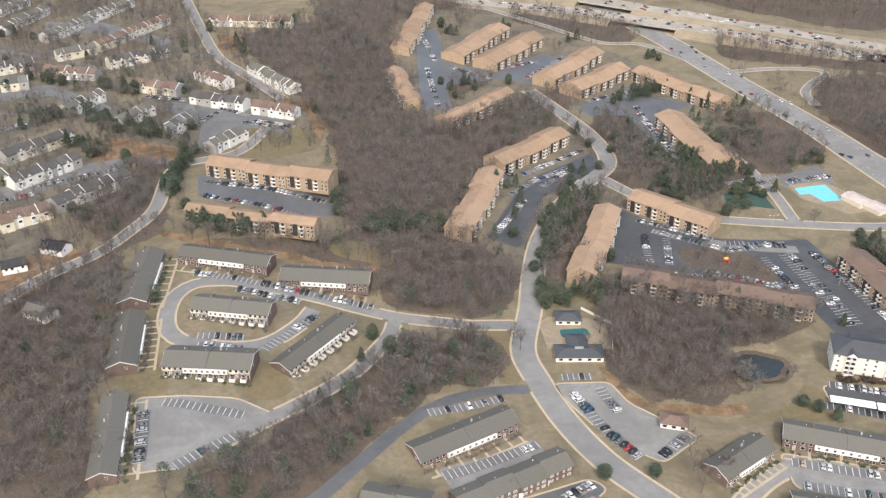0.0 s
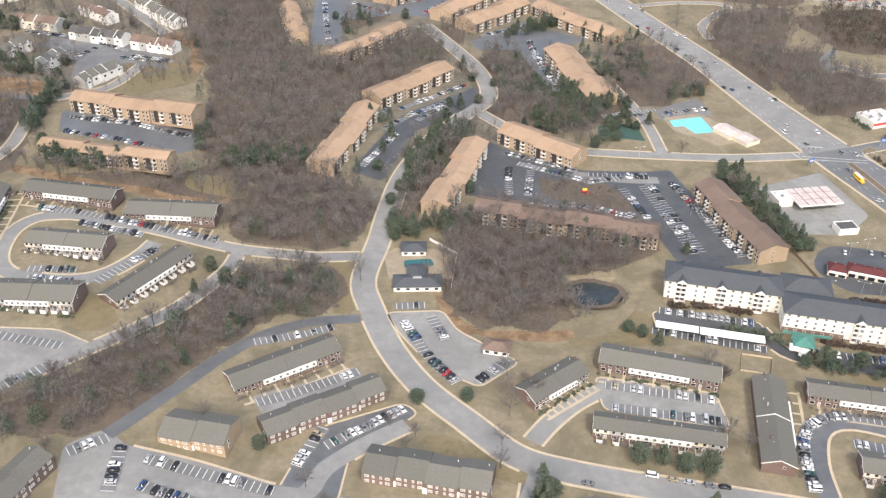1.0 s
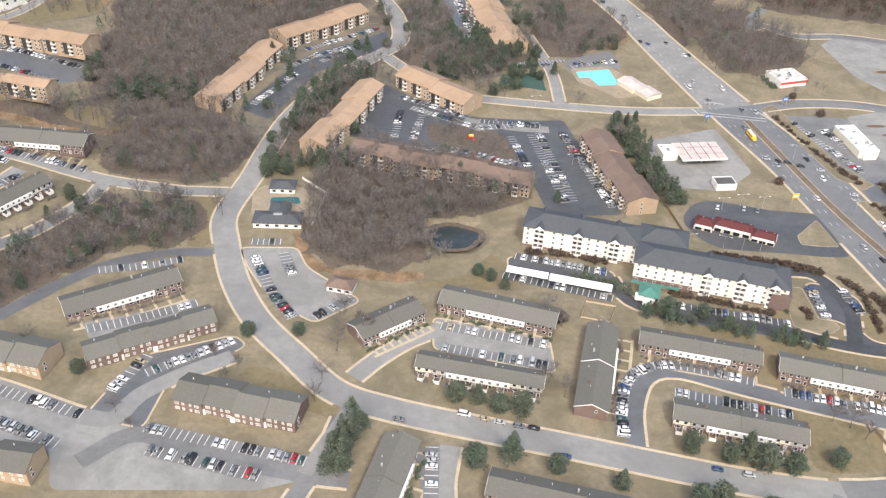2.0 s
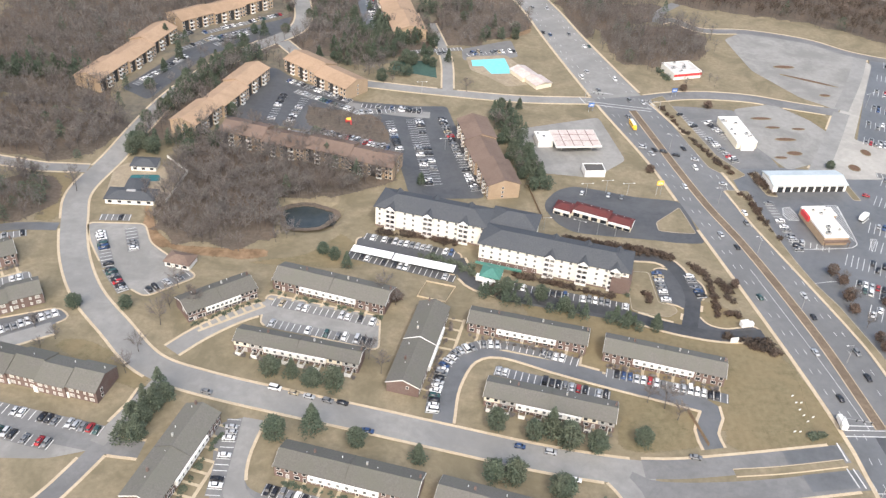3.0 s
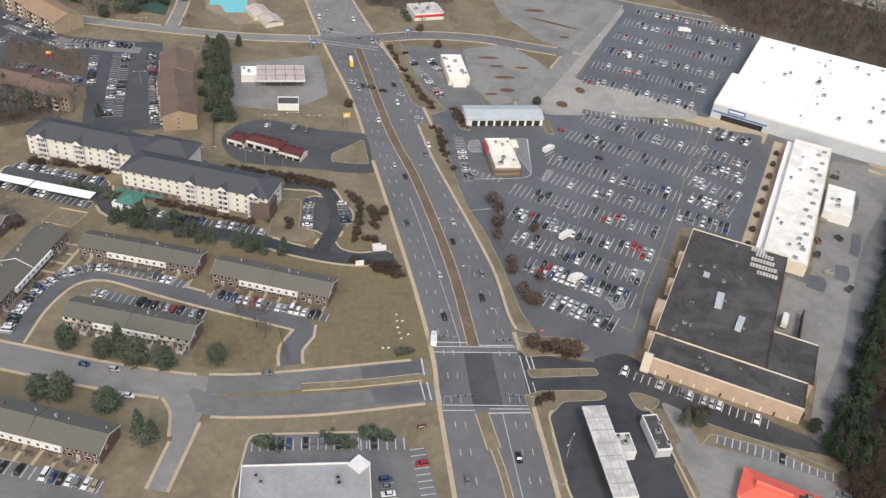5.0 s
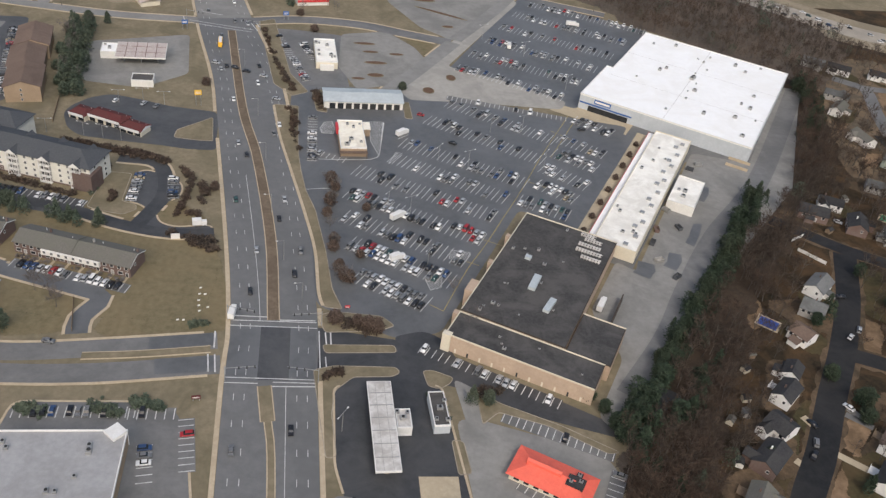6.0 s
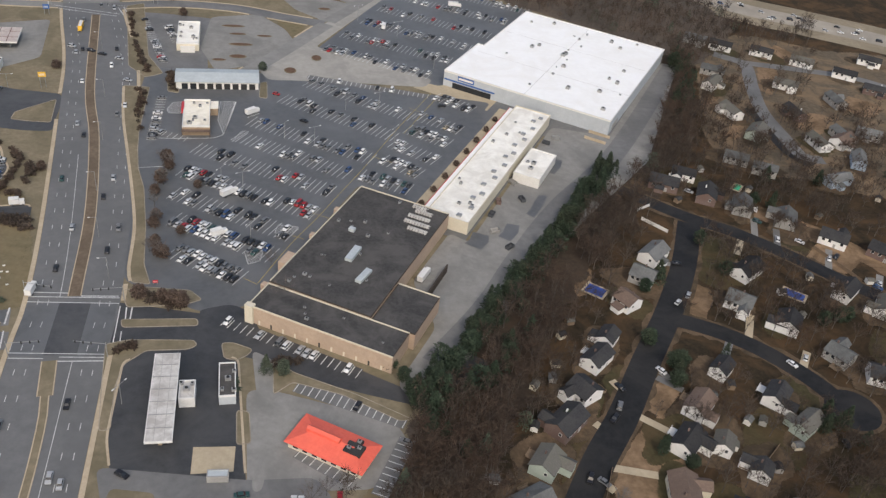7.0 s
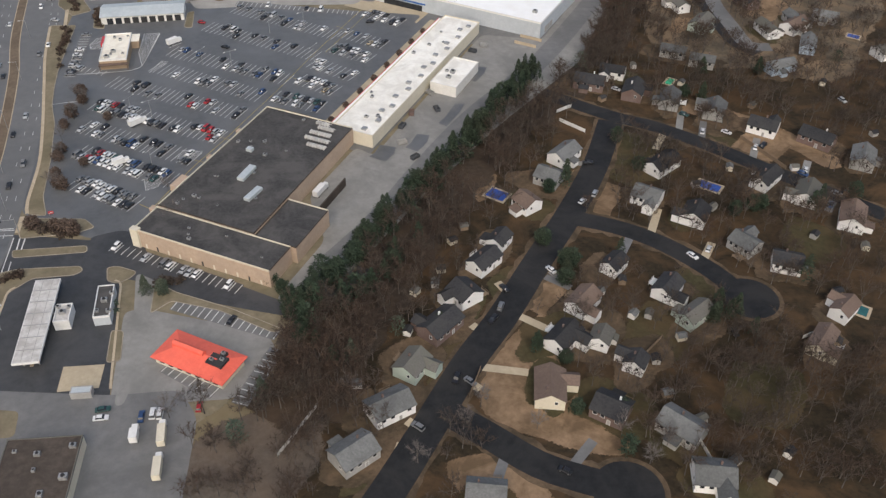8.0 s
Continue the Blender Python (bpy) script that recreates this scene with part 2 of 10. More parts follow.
POOL_WATER = mat("pool_water", (0.16, 0.52, 0.54), (0.22, 0.62, 0.63), 0.4, 0.08)
POOL_COVER = mat("dark_green_pool", (0.025, 0.10, 0.105), (0.04, 0.14, 0.14), 0.5, 0.25)
POND = mat("pond_water", (0.03, 0.037, 0.037), (0.05, 0.058, 0.056), 0.1, 0.06)
COURT = mat("green_court", (0.045, 0.085, 0.07), (0.068, 0.115, 0.095), 0.5, 0.9, (0.04, 0.07, 0.06), 0.1, 0.5)
BARK = mat("grey_bark", (0.085, 0.074, 0.066), (0.14, 0.123, 0.11), 1.0, 0.95, island=-0.2)
TWIG = mat("bare_twigs", (0.095, 0.085, 0.079), (0.208, 0.19, 0.177), 0.16, 0.95, (0.15, 0.118, 0.1), 0.025, 0.5, island=-0.2)
NEEDLE = mat("dark_needles", (0.055, 0.074, 0.053), (0.106, 0.132, 0.092), 0.4, 0.9, (0.105, 0.108, 0.075), 0.05, 0.5, island=-0.22)
# the same needles with the dimmer eastern light put into their colour
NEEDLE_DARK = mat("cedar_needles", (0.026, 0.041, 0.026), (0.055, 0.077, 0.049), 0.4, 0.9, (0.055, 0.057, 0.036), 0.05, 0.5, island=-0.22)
# twigs with eastern shade toned into the colour; also the shrubs' dark brown
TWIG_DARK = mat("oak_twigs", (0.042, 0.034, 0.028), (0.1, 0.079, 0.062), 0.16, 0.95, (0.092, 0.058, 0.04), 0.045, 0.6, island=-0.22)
RUSSET = mat("russet_leaves", (0.085, 0.061, 0.048), (0.145, 0.107, 0.085), 0.8, 0.9, island=-0.3)
CAR_PAINT = [mat("car_" + n, tuple(v * 0.9 for v in c), c, 0.8, 0.3, tuple(v * 0.8 for v in c), 0.5, 0.3) for n, c in (
    ("white", (0.75, 0.75, 0.74)), ("silver", (0.42, 0.43, 0.44)), ("grey", (0.17, 0.175, 0.18)), ("black", (0.022, 0.022, 0.025)),
    ("red", (0.36, 0.025, 0.03)), ("blue", (0.035, 0.07, 0.16)), ("dark_green", (0.03, 0.075, 0.07)), ("gold", (0.36, 0.30, 0.2)))]
CAR_NAMES = ("white", "silver", "grey", "black", "red", "dark blue", "dark green", "beige")


# ---- building helpers ----
def rise(x):
    """The height of the ground: level in the east, one even slope up to the west."""
    return 17.0 * min(1.0, max(0.0, (10.0 - x) / 130.0))


def box(bm, x0, x1, y0, y1, z0, z1, k=0):
    v = [bm.verts.new(p) for p in ((x0, y0, z0), (x1, y0, z0), (x1, y1, z0), (x0, y1, z0), (x0, y0, z1), (x1, y0, z1), (x1, y1, z1), (x0, y1, z1))]
    for q in ((3, 2, 1, 0), (4, 5, 6, 7), (0, 1, 5, 4), (1, 2, 6, 5), (2, 3, 7, 6), (3, 0, 4, 7)):
        bm.faces.new([v[i] for i in q]).material_index = k


def prism(bm, outline, x0, x1, k=0):
    """An outline in y and z, drawn out along x."""
    a = [bm.verts.new((x0, y, z)) for y, z in outline]
    b = [bm.verts.new((x1, y, z)) for y, z in outline]
    n = len(outline)
    bm.faces.new(a[::-1]).material_index = k
    bm.faces.new(b).material_index = k
    for i in range(n):
        bm.faces.new((a[i], a[(i + 1) % n], b[(i + 1) % n], b[i])).material_index = k


def tube(bm, x, y, z0, z1, r0, r1, n=8, k=0):
    a = [bm.verts.new((x + r0 * math.cos(2 * math.pi * i / n), y + r0 * math.sin(2 * math.pi * i / n), z0)) for i in range(n)]
    b = [bm.verts.new((x + r1 * math.cos(2 * math.pi * i / n), y + r1 * math.sin(2 * math.pi * i / n), z1)) for i in range(n)]
    for i in range(n):
        bm.faces.new((a[i], a[(i + 1) % n], b[(i + 1) % n], b[i])).material_index = k
    bm.faces.new(b).material_index = k
    bm.faces.new(a[::-1]).material_index = k


def mesh_of(bm, name, mats):
    me = bpy.data.meshes.new(name)
    bmesh.ops.recalc_face_normals(bm, faces=bm.faces)
    bm.to_mesh(me)
    bm.free()
    for m in mats if isinstance(mats, (list, tuple)) else [mats]:
        me.materials.append(m)
    return me


def part(name, bm, mats, parent, label=""):
    ob = new(name, mesh_of(bm, name, mats))
    ob.parent = parent
    return tagged(ob, label)


def piece(name, me, parent, x=0, y=0, z=0, turn=0, label=""):
    """A part that shares its mesh with alike parts."""
    ob = new(name, me)
    ob.parent = parent
    ob.location = (x, y, z)
    ob.rotation_euler = (0, 0, radians(turn))
    return tagged(ob, label) if label else ob


def thing(name, x, y, turn, label, category, group="", z=0.0, kind=""):
    ob = new(name)
    ob.location = (x, y, rise(x) + z)
    ob.rotation_euler = (0, 0, radians(turn))
    return tagged(ob, label, category, group, kind)


def solid(name, bm, mats, x, y, turn, label, category, group="", z=0.0, kind=""):
    """A thing that is one mesh."""
    ob = new(name, mesh_of(bm, name, mats))
    ob.location = (x, y, rise(x) + z)
    ob.rotation_euler = (0, 0, radians(turn))
    return tagged(ob, label, category, group, kind)


def sheet(name, outlines, height, material, label, kind="structure", category="", lift=None):
    """Flat ground pieces from outlines, cut where the slope begins and ends, and laid on it."""
    bm = bmesh.new()
    for pts in outlines:
        try:
            bm.faces.new([bm.verts.new((p[0], p[1], 0)) for p in pts])
        except ValueError:
            pass
    for cx in (10.0, -120.0):
        bmesh.ops.bisect_plane(bm, geom=bm.verts[:] + bm.edges[:] + bm.faces[:], plane_co=(cx, 0, 0), plane_no=(1, 0, 0), dist=0.001)
    bmesh.ops.triangulate(bm, faces=[f for f in bm.faces if len(f.verts) > 4])
    for f in bm.faces:
        f.normal_update()
        if f.normal.z < 0:
            f.normal_flip()
    for v in bm.verts:
        v.co.z = rise(v.co.x) + height + (np.interp(v.co.x, *lift) if lift else 0)
    me = bpy.data.meshes.new(name)
    bm.to_mesh(me)
    bm.free()
    me.materials.append(material)
    return tagged(new(name, me), label, category, "", kind)


def soft_sheet(name, ring, height, width, material, label, kind="structure"):
    """A ground patch whose rim thins out over a width into what lies under it."""
    ring = np.asarray(ring, float)
    step = max(1.5, width / 2.2)
    lo, hi = ring.min(0) - width, ring.max(0) + width
    xs = np.arange(lo[0], hi[0] + step, step)
    xs = np.unique(np.concatenate([xs, [c for c in (10.0, -120.0) if lo[0] < c < hi[0]]]))
    ys = np.arange(lo[1], hi[1] + step, step)
    pts = np.array([(x, y) for x in xs for y in ys])
    a, b = ring, np.roll(ring, -1, 0)
    d = b - a
    far = np.full(len(pts), 1e9)
    for i in range(len(a)):
        t = np.clip(((pts - a[i]) @ d[i]) / (d[i] @ d[i] + 1e-9), 0, 1)
        far = np.minimum(far, np.linalg.norm(pts - a[i] - t[:, None] * d[i], axis=1))
    near = np.where(inside(pts, ring), 0.5 + far / width, 0.5 - far / width).clip(0, 1).reshape(len(xs), len(ys))
    bm = bmesh.new()
    edge = bm.verts.layers.float.new("edge")
    grid = {}

    def corner(i, j):
        if (i, j) not in grid:
            v = bm.verts.new((xs[i], ys[j], rise(xs[i]) + height))
            v[edge] = near[i, j]
            grid[i, j] = v
        return grid[i, j]
    for i in range(len(xs) - 1):
        for j in range(len(ys) - 1):
            if near[i:i + 2, j:j + 2].max() > 0.02:
                bm.faces.new((corner(i, j), corner(i + 1, j), corner(i + 1, j + 1), corner(i, j + 1)))
    me = bpy.data.meshes.new(name)
    bm.to_mesh(me)
    bm.free()
    me.materials.append(soft_of(material))
    return tagged(new(name, me), label, "", "", kind)


def smooth_line(pts, step=4.0):
    """A gliding line through the points, with a point about every step metres."""
    p = [np.array(q, float) for q in pts]
    p = [2 * p[0] - p[1]] + p + [2 * p[-1] - p[-2]]
    line = []
    for i in range(1, len(p) - 2):
        n = max(1, int(np.linalg.norm(p[i + 1] - p[i]) / step))
        for s in range(n):
            t = s / n
            line.append(0.5 * (2 * p[i] + (p[i + 1] - p[i - 1]) * t + (2 * p[i - 1] - 5 * p[i] + 4 * p[i + 1] - p[i + 2]) * t * t
                               + (3 * p[i] - p[i - 1] - 3 * p[i + 1] + p[i + 2]) * t ** 3))
    line.append(p[-2])
    return np.array(line)


def offset(line, d):
    """The line moved d metres to its left."""
    t = np.gradient(line, axis=0)
    t /= np.linalg.norm(t, axis=1)[:, None] + 1e-9
    return line + np.stack([-t[:, 1], t[:, 0]], 1) * np.reshape(d, (-1, 1))


def quads_between(a, b):
    return [(a[i], a[i + 1], b[i + 1], b[i]) for i in range(len(a) - 1)]


def inside(pts, outline):
    """Which of the points lie in the outline."""
    o = np.asarray(outline, float)
    x, y = pts[:, 0], pts[:, 1]
    hit = np.zeros(len(pts), bool)
    for i in range(len(o)):
        (x0, y0), (x1, y1) = o[i], o[i - 1]
        if y0 != y1:
            hit ^= ((y0 > y) != (y1 > y)) & (x < (x1 - x0) * (y - y0) / (y1 - y0) + x0)
    return hit


def raised(name, quads, height, top, material, label, kind="structure"):
    """A low step, such as a kerb, from quads in plan."""
    bm = bmesh.new()
    for q in quads:
        lo = [bm.verts.new((p[0], p[1], rise(p[0]))) for p in q]
        hi = [bm.verts.new((p[0], p[1], rise(p[0]) + top)) for p in q]
        bm.faces.new(hi)
        for i in (0, 2):
            bm.faces.new((lo[i], lo[(i + 1) % 4], hi[(i + 1) % 4], hi[i]))
    me = mesh_of(bm, name, material)
    return tagged(new(name, me), label, "", "", kind)


def joined(name, quads_of, places, mats, label, category):
    """One mesh of very many alike things: templates of (verts, faces, material index), a triangle's fourth corner being -1, placed as (template, x, y, turn, size)."""
    vs, fs, ks, base = [], [], [], 0
    for i, x, y, turn, size, *up in places:
        v, f, k = quads_of[i]
        c, s = math.cos(turn) * size, math.sin(turn) * size
        w = np.empty_like(v)
        w[:, 0] = v[:, 0] * c - v[:, 1] * s + x
        w[:, 1] = v[:, 0] * s + v[:, 1] * c + y
        w[:, 2] = v[:, 2] * size + rise(x) + (up[0] if up else 0)
        vs.append(w)
        fs.append(np.where(f < 0, -1, f + base))
        ks.append(k)
        base += len(v)
    v, f, k = np.concatenate(vs), np.concatenate(fs), np.concatenate(ks)
    me = bpy.data.meshes.new(name)
    me.vertices.add(len(v))
    me.vertices.foreach_set("co", v.astype(np.float32).ravel())
    sizes = 3 + (f[:, 3] >= 0)
    flat = f.ravel()
    flat = flat[flat >= 0]
    me.loops.add(len(flat))
    me.loops.foreach_set("vertex_index", flat.astype(np.int32))
    me.polygons.add(len(f))
    me.polygons.foreach_set("loop_start", np.concatenate([[0], np.cumsum(sizes)[:-1]]).astype(np.int32))
    me.polygons.foreach_set("material_index", k.astype(np.int32))
    for m in mats:
        me.materials.append(m)
    me.update(calc_edges=True)
    return tagged(new(name, me), label, category, "", "stuff")


# ---- ground, roads, parking lots ----
PAVED, EDGES, CARS, MARKS, YELLOW_MARKS, BAYS = [], [], [], [], [], []


def pave(outline):
    o = np.array(outline, float)
    PAVED.append((o, o.min(0), o.max(0)))
    return len(PAVED) - 1


def road(pts, width, kind="road", kerbs=True, name="road", label="grey asphalt side street between tan kerbs", height=0.08):
    line = smooth_line(pts)
    left, right = offset(line, width / 2), offset(line, -width / 2)
    own = pave(np.concatenate([left, right[::-1]]))
    if kerbs:
        EDGES.append((own, offset(line, width / 2 + 0.5), 1.15))
        EDGES.append((own, offset(line, -width / 2 - 0.5), 1.15))
    sheet(name, quads_between(left, right), height + 0.0012 * (own % 45), ASPHALT[kind], label)
    return line


def service(pts, width):
    road(pts, width, "mid", False, "service_road", "worn asphalt service road behind the stores")


def estate_street(pts, width):
    """A dark street with worn sandy verges."""
    line = smooth_line(pts, 3.0)
    rng = np.random.default_rng(int(abs(line.sum())) % 9973)
    a = offset(line, width / 2 + 1.6 + rng.uniform(-1.0, 1.0, len(line)))
    b = offset(line, -width / 2 - 1.6 + rng.uniform(-1.0, 1.0, len(line)))
    sheet("verge", quads_between(a, b), 0.046 + 0.003 * (len(PAVED) % 7), VERGE, "worn sandy verge along a dark street")
    road(pts, width, "street", False, "street", "dark asphalt street between wooded yards")


def turning_circle(x, y, r):
    ring = [(x + r * math.cos(k * math.pi / 14), y + r * math.sin(k * math.pi / 14)) for k in range(28)]
    sheet("verge", [[(x + (px - x) * 1.16, y + (py - y) * 1.16) for px, py in ring]], 0.071 + 0.001 * (len(PAVED) % 3), VERGE, "worn sandy verge round a turning circle")
    pave(ring)
    sheet("street", [ring], 0.145, ASPHALT["street"], "dark asphalt turning circle at a street's end")


def highway(pts, width, lift=None, span=(0, 0)):
    """A carriageway; where it is lifted it runs on a bank, and over the span on a bridge."""
    shoulder = smooth_line(pts, 8.0)
    sheet("verge", quads_between(offset(shoulder, width / 2 + 16), offset(shoulder, -width / 2 - 16)), 0.019 + 0.002 * (len(PAVED) % 3), VERGE_PALE, "pale dry motorway verge")
    line = shoulder
    left, right = offset(line, width / 2), offset(line, -width / 2)
    pave(np.concatenate([left, right[::-1]]))
    sheet("highway", quads_between(left, right), 0.2, ASPHALT["highway"], "pale concrete carriageway of a motorway", lift=lift)
    if not lift:
        for d in (-7.2, -3.6, 0.0, 3.6, 7.2):
            dashes(offset(line, d), 3.0, 12.0, 0.3)
    for d in (-9.0, -5.4, -1.8, 1.8, 5.4, 9.0):
        traffic(offset(line, d), 30, False, lift)
    if not lift:
        return
    bank, deck = bmesh.new(), bmesh.new()
    for side in (1, -1):
        edge, toe = offset(line, side * width / 2), offset(line, side * (width / 2 + 11))
        for i in range(len(line) - 1):
            h0, h1 = np.interp(line[i][0], *lift), np.interp(line[i + 1][0], *lift)
            if max(h0, h1) < 0.05:
                continue
            p, q = edge[i], edge[i + 1]
            if span[0] < line[i][0] < span[1]:
                ends = [(p[0], p[1], rise(p[0]) + h0), (q[0], q[1], rise(q[0]) + h1)]
                out = side * 0.35
                n = offset(np.array([p, q]), out)
                for z0, z1 in ((-1.5, 0.9),):
                    f = [deck.verts.new((a, b, c + z)) for (a, b, c), z in ((ends[0], z0), (ends[1], z0), (ends[1], z1), (ends[0], z1))]
                    g = [deck.verts.new((n[k][0], n[k][1], ends[k][2] + z)) for k, z in ((0, z0), (1, z0), (1, z1), (0, z1))]
                    for k in range(4):
                        deck.faces.new((f[k], f[(k + 1) % 4], g[(k + 1) % 4], g[k]))
                    deck.faces.new(f)
                    deck.faces.new(g)
                if side == 1:
                    o0, o1 = right[i], right[i + 1]
                    deck.faces.new([deck.verts.new((a, b, rise(a) + h - 1.2)) for a, b, h in ((p[0], p[1], h0), (q[0], q[1], h1), (o1[0], o1[1], h1), (o0[0], o0[1], h0))])
            else:
                a, b = toe[i], toe[i + 1]
                bank.faces.new([bank.verts.new(v) for v in ((p[0], p[1], rise(p[0]) + h0 + 0.19), (q[0], q[1], rise(q[0]) + h1 + 0.19), (b[0], b[1], rise(b[0]) - 0.1), (a[0], a[1], rise(a[0]) - 0.1))])
    inner = [i for i in range(len(line) - 1) if span[0] < line[i][0] < span[1]]
    for i in (inner[0], inner[-1] + 1):
        h = np.interp(line[i][0], *lift)
        deck.faces.new([deck.verts.new((a[0], a[1], rise(a[0]) + z)) for a, z in ((left[i], -0.2), (right[i], -0.2), (right[i], h - 0.1), (left[i], h - 0.1))])
    tagged(new("embankment", mesh_of(bank, "embankment", VERGE_PALE)), "dry grass bank that carries the motorway", "", "", "structure")
    tagged(new("bridge", mesh_of(deck, "bridge", ASPHALT["pale"])), "concrete bridge of the motorway over the main road", "bridge", "", "structure")


LOT_LABELS = {"dark": "dark newer asphalt parking lot with painted bays", "mid": "worn grey asphalt parking lot",
              "old": "old pale grey asphalt parking lot with cracks", "pale": "pale patched asphalt apron", "black": "fresh black asphalt forecourt", "fresh": "recently laid dark asphalt lot with painted bays"}


def rounded(pts, r=4.0):
    """An outline with its corners rounded off."""
    o = np.array(pts, float)
    ring = []
    for i in range(len(o)):
        a, c, b = o[i - 1], o[i], o[(i + 1) % len(o)]
        da, db = a - c, b - c
        p = c + da * min(0.45, r / np.linalg.norm(da))
        q = c + db * min(0.45, r / np.linalg.norm(db))
        for t in (0, 0.25, 0.5, 0.75, 1):
            ring.append((1 - t) ** 2 * p + 2 * t * (1 - t) * c + t * t * q)
    return ring


def lot(pts, kind, kerb=False):
    pts = rounded(pts)
    own = pave(pts)
    ring = np.array(list(pts) + [pts[0]], float)
    if kerb:
        for i in range(len(pts)):
            n = max(2, int(np.linalg.norm(ring[i + 1] - ring[i]) / 2))
            t = np.linspace(0, 1, n)[:, None]
            EDGES.append((own, ring[i] * (1 - t) + ring[i + 1] * t, 0.8))
    sheet("parking_lot", [pts], 0.035 + 0.001 * (own % 45), ASPHALT[kind], LOT_LABELS[kind])


def strip(a, b, w):
    a, b = np.array(a, float), np.array(b, float)
    t = (b - a) / (np.linalg.norm(b - a) + 1e-9)
    n = np.array([-t[1], t[0]]) * w / 2
    return (a + n, b + n, b - n, a - n)


def dashes(line, length, pitch, w):
    run = np.concatenate([[0], np.cumsum(np.linalg.norm(np.diff(line, axis=0), axis=1))])
    for s in np.arange(0, run[-1] - length, pitch):
        a = [np.interp(s, run, line[:, k]) for k in (0, 1)]
        b = [np.interp(s + length, run, line[:, k]) for k in (0, 1)]
        MARKS.append(strip(a, b, w))


def painted(line, w, yellow=False):
    (YELLOW_MARKS if yellow else MARKS).extend(quads_between(offset(line, w / 2), offset(line, -w / 2)))


def stalls(x0, y0, x1, y1, double, fill, kind="mid", lines=True):
    """A row of parking bays along a line; double: bays on both sides of it. fill: the share that holds a car."""
    a, b = np.array((x0, y0)), np.array((x1, y1))
    length = np.linalg.norm(b - a)
    u = (b - a) / length
    v = np.array([-u[1], u[0]])
    n = max(2, round(length / 2.75))
    depth = 5.5 if double else 2.5
    turn = math.atan2(v[1], v[0])
    base = strip(a - u * 0.5, b + u * 0.5, 2 * depth + 0.6)
    if not double:
        BAYS.append((base, kind))
        o = np.array(base)
        PAVED.append((o, o.min(0), o.max(0)))
    if lines:
        for i in range(n + 1):
            c = a + u * length * i / n
            MARKS.append(strip(c - v * depth, c + v * depth, 0.33))
    for i in range(n):
        for side in ((-2.7, 2.7) if double else (0,)):
            if random.random() < fill * (0.35 + 1.3 * max(0, min(1, noise.noise(Vector((x0 * 0.1 + i * 0.17, side, y0 * 0.1))) + 0.5))):
                c = a + u * length * (i + 0.5) / n + v * (side + random.uniform(-0.35, 0.35))
                CARS.append((c[0], c[1], turn + math.pi * random.randint(0, 1) + random.uniform(-0.04, 0.04)))


def traffic(line, gap, back=False, lift=None):
    """Cars in a lane, at uneven gaps."""
    run = np.concatenate([[0], np.cumsum(np.linalg.norm(np.diff(line, axis=0), axis=1))])
    s = random.uniform(4, gap)
    while s < run[-1] - 4:
        p = np.array([np.interp(s, run, line[:, k]) for k in (0, 1)])
        q = np.array([np.interp(s + 1, run, line[:, k]) for k in (0, 1)])
        CARS.append((p[0], p[1], math.atan2(q[1] - p[1], q[0] - p[0]) + (math.pi if back else 0), np.interp(p[0], *lift) if lift else 0.0))
        s += random.uniform(0.4, 1.6) * gap + 6


# the land: one sheet to the horizon, with a pond cut down into it
POND_C, POND_R = (154.0, 359.0), (14.6, 12.2)
GX = [-4500, -2000, -1000, -600, -120, 10, 120, 136, 140, 145, 150, 154, 158, 163, 168, 172, 188, 400, 900, 1500, 2500, 4800]
GY = [-4500, -1500, -400, 0, 100, 325, 341, 345, 350, 355, 359, 363, 368, 373, 377, 393, 600, 900, 1500, 2500, 4900]
gbm = bmesh.new()
grid = {}
for gx in GX:
    for gy in GY:
        d = math.hypot((gx - POND_C[0]) / POND_R[0], (gy - POND_C[1]) / POND_R[1])
        grid[gx, gy] = gbm.verts.new((gx, gy, rise(gx) - 2.2 * max(0.0, min(1.0, (1.25 - d) * 3))))
for i in range(len(GX) - 1):
    for j in range(len(GY) - 1):
        gbm.faces.new([grid[GX[i], GY[j]], grid[GX[i + 1], GY[j]], grid[GX[i + 1], GY[j + 1]], grid[GX[i], GY[j + 1]]])
tagged(new("ground", mesh_of(gbm, "ground", GRASS)), "dry winter grass land with bare patches", "", "", "structure")

wbm = bmesh.new()
wbm.faces.new([wbm.verts.new((POND_C[0] + 14.2 * math.cos(a * 0.2618) * (1 + 0.1 * math.sin(a * 0.9)), POND_C[1] + 11.8 * math.sin(a * 0.2618), -0.75)) for a in range(24)])
tagged(new("water", mesh_of(wbm, "water", POND)), "still dark pond water among bare trees", "pond", "", "structure")
lbm = bmesh.new()
bank = [1.0 + 0.07 * math.sin(3 * a * math.pi / 20 + 0.6) + 0.05 * math.sin(5 * a * math.pi / 20) + 0.02 * math.sin(2.3 * a) for a in range(40)]
bank.append(bank[0])
for a in range(40):
    o = a * math.pi / 20
    q = [(POND_C[0] + r * 14.3 * math.cos(o + e), POND_C[1] + r * 11.9 * math.sin(o + e)) for r, e in ((bank[a] * 0.93 - 0.06, 0), (bank[a] + 0.08, 0), (bank[a + 1] + 0.08, 0.157), (bank[a + 1] * 0.93 - 0.06, 0.157))]
    lo = [lbm.verts.new((x, y, -1.0)) for x, y in q]
    hi = [lbm.verts.new((x, y, 0.04)) for x, y in q]
    lbm.faces.new(hi)
    lbm.faces.new((lo[0], lo[3], hi[3], hi[0]))
tagged(new("trim", mesh_of(lbm, "trim", LITTER)), "brown earth bank round the pond", "", "", "structure")

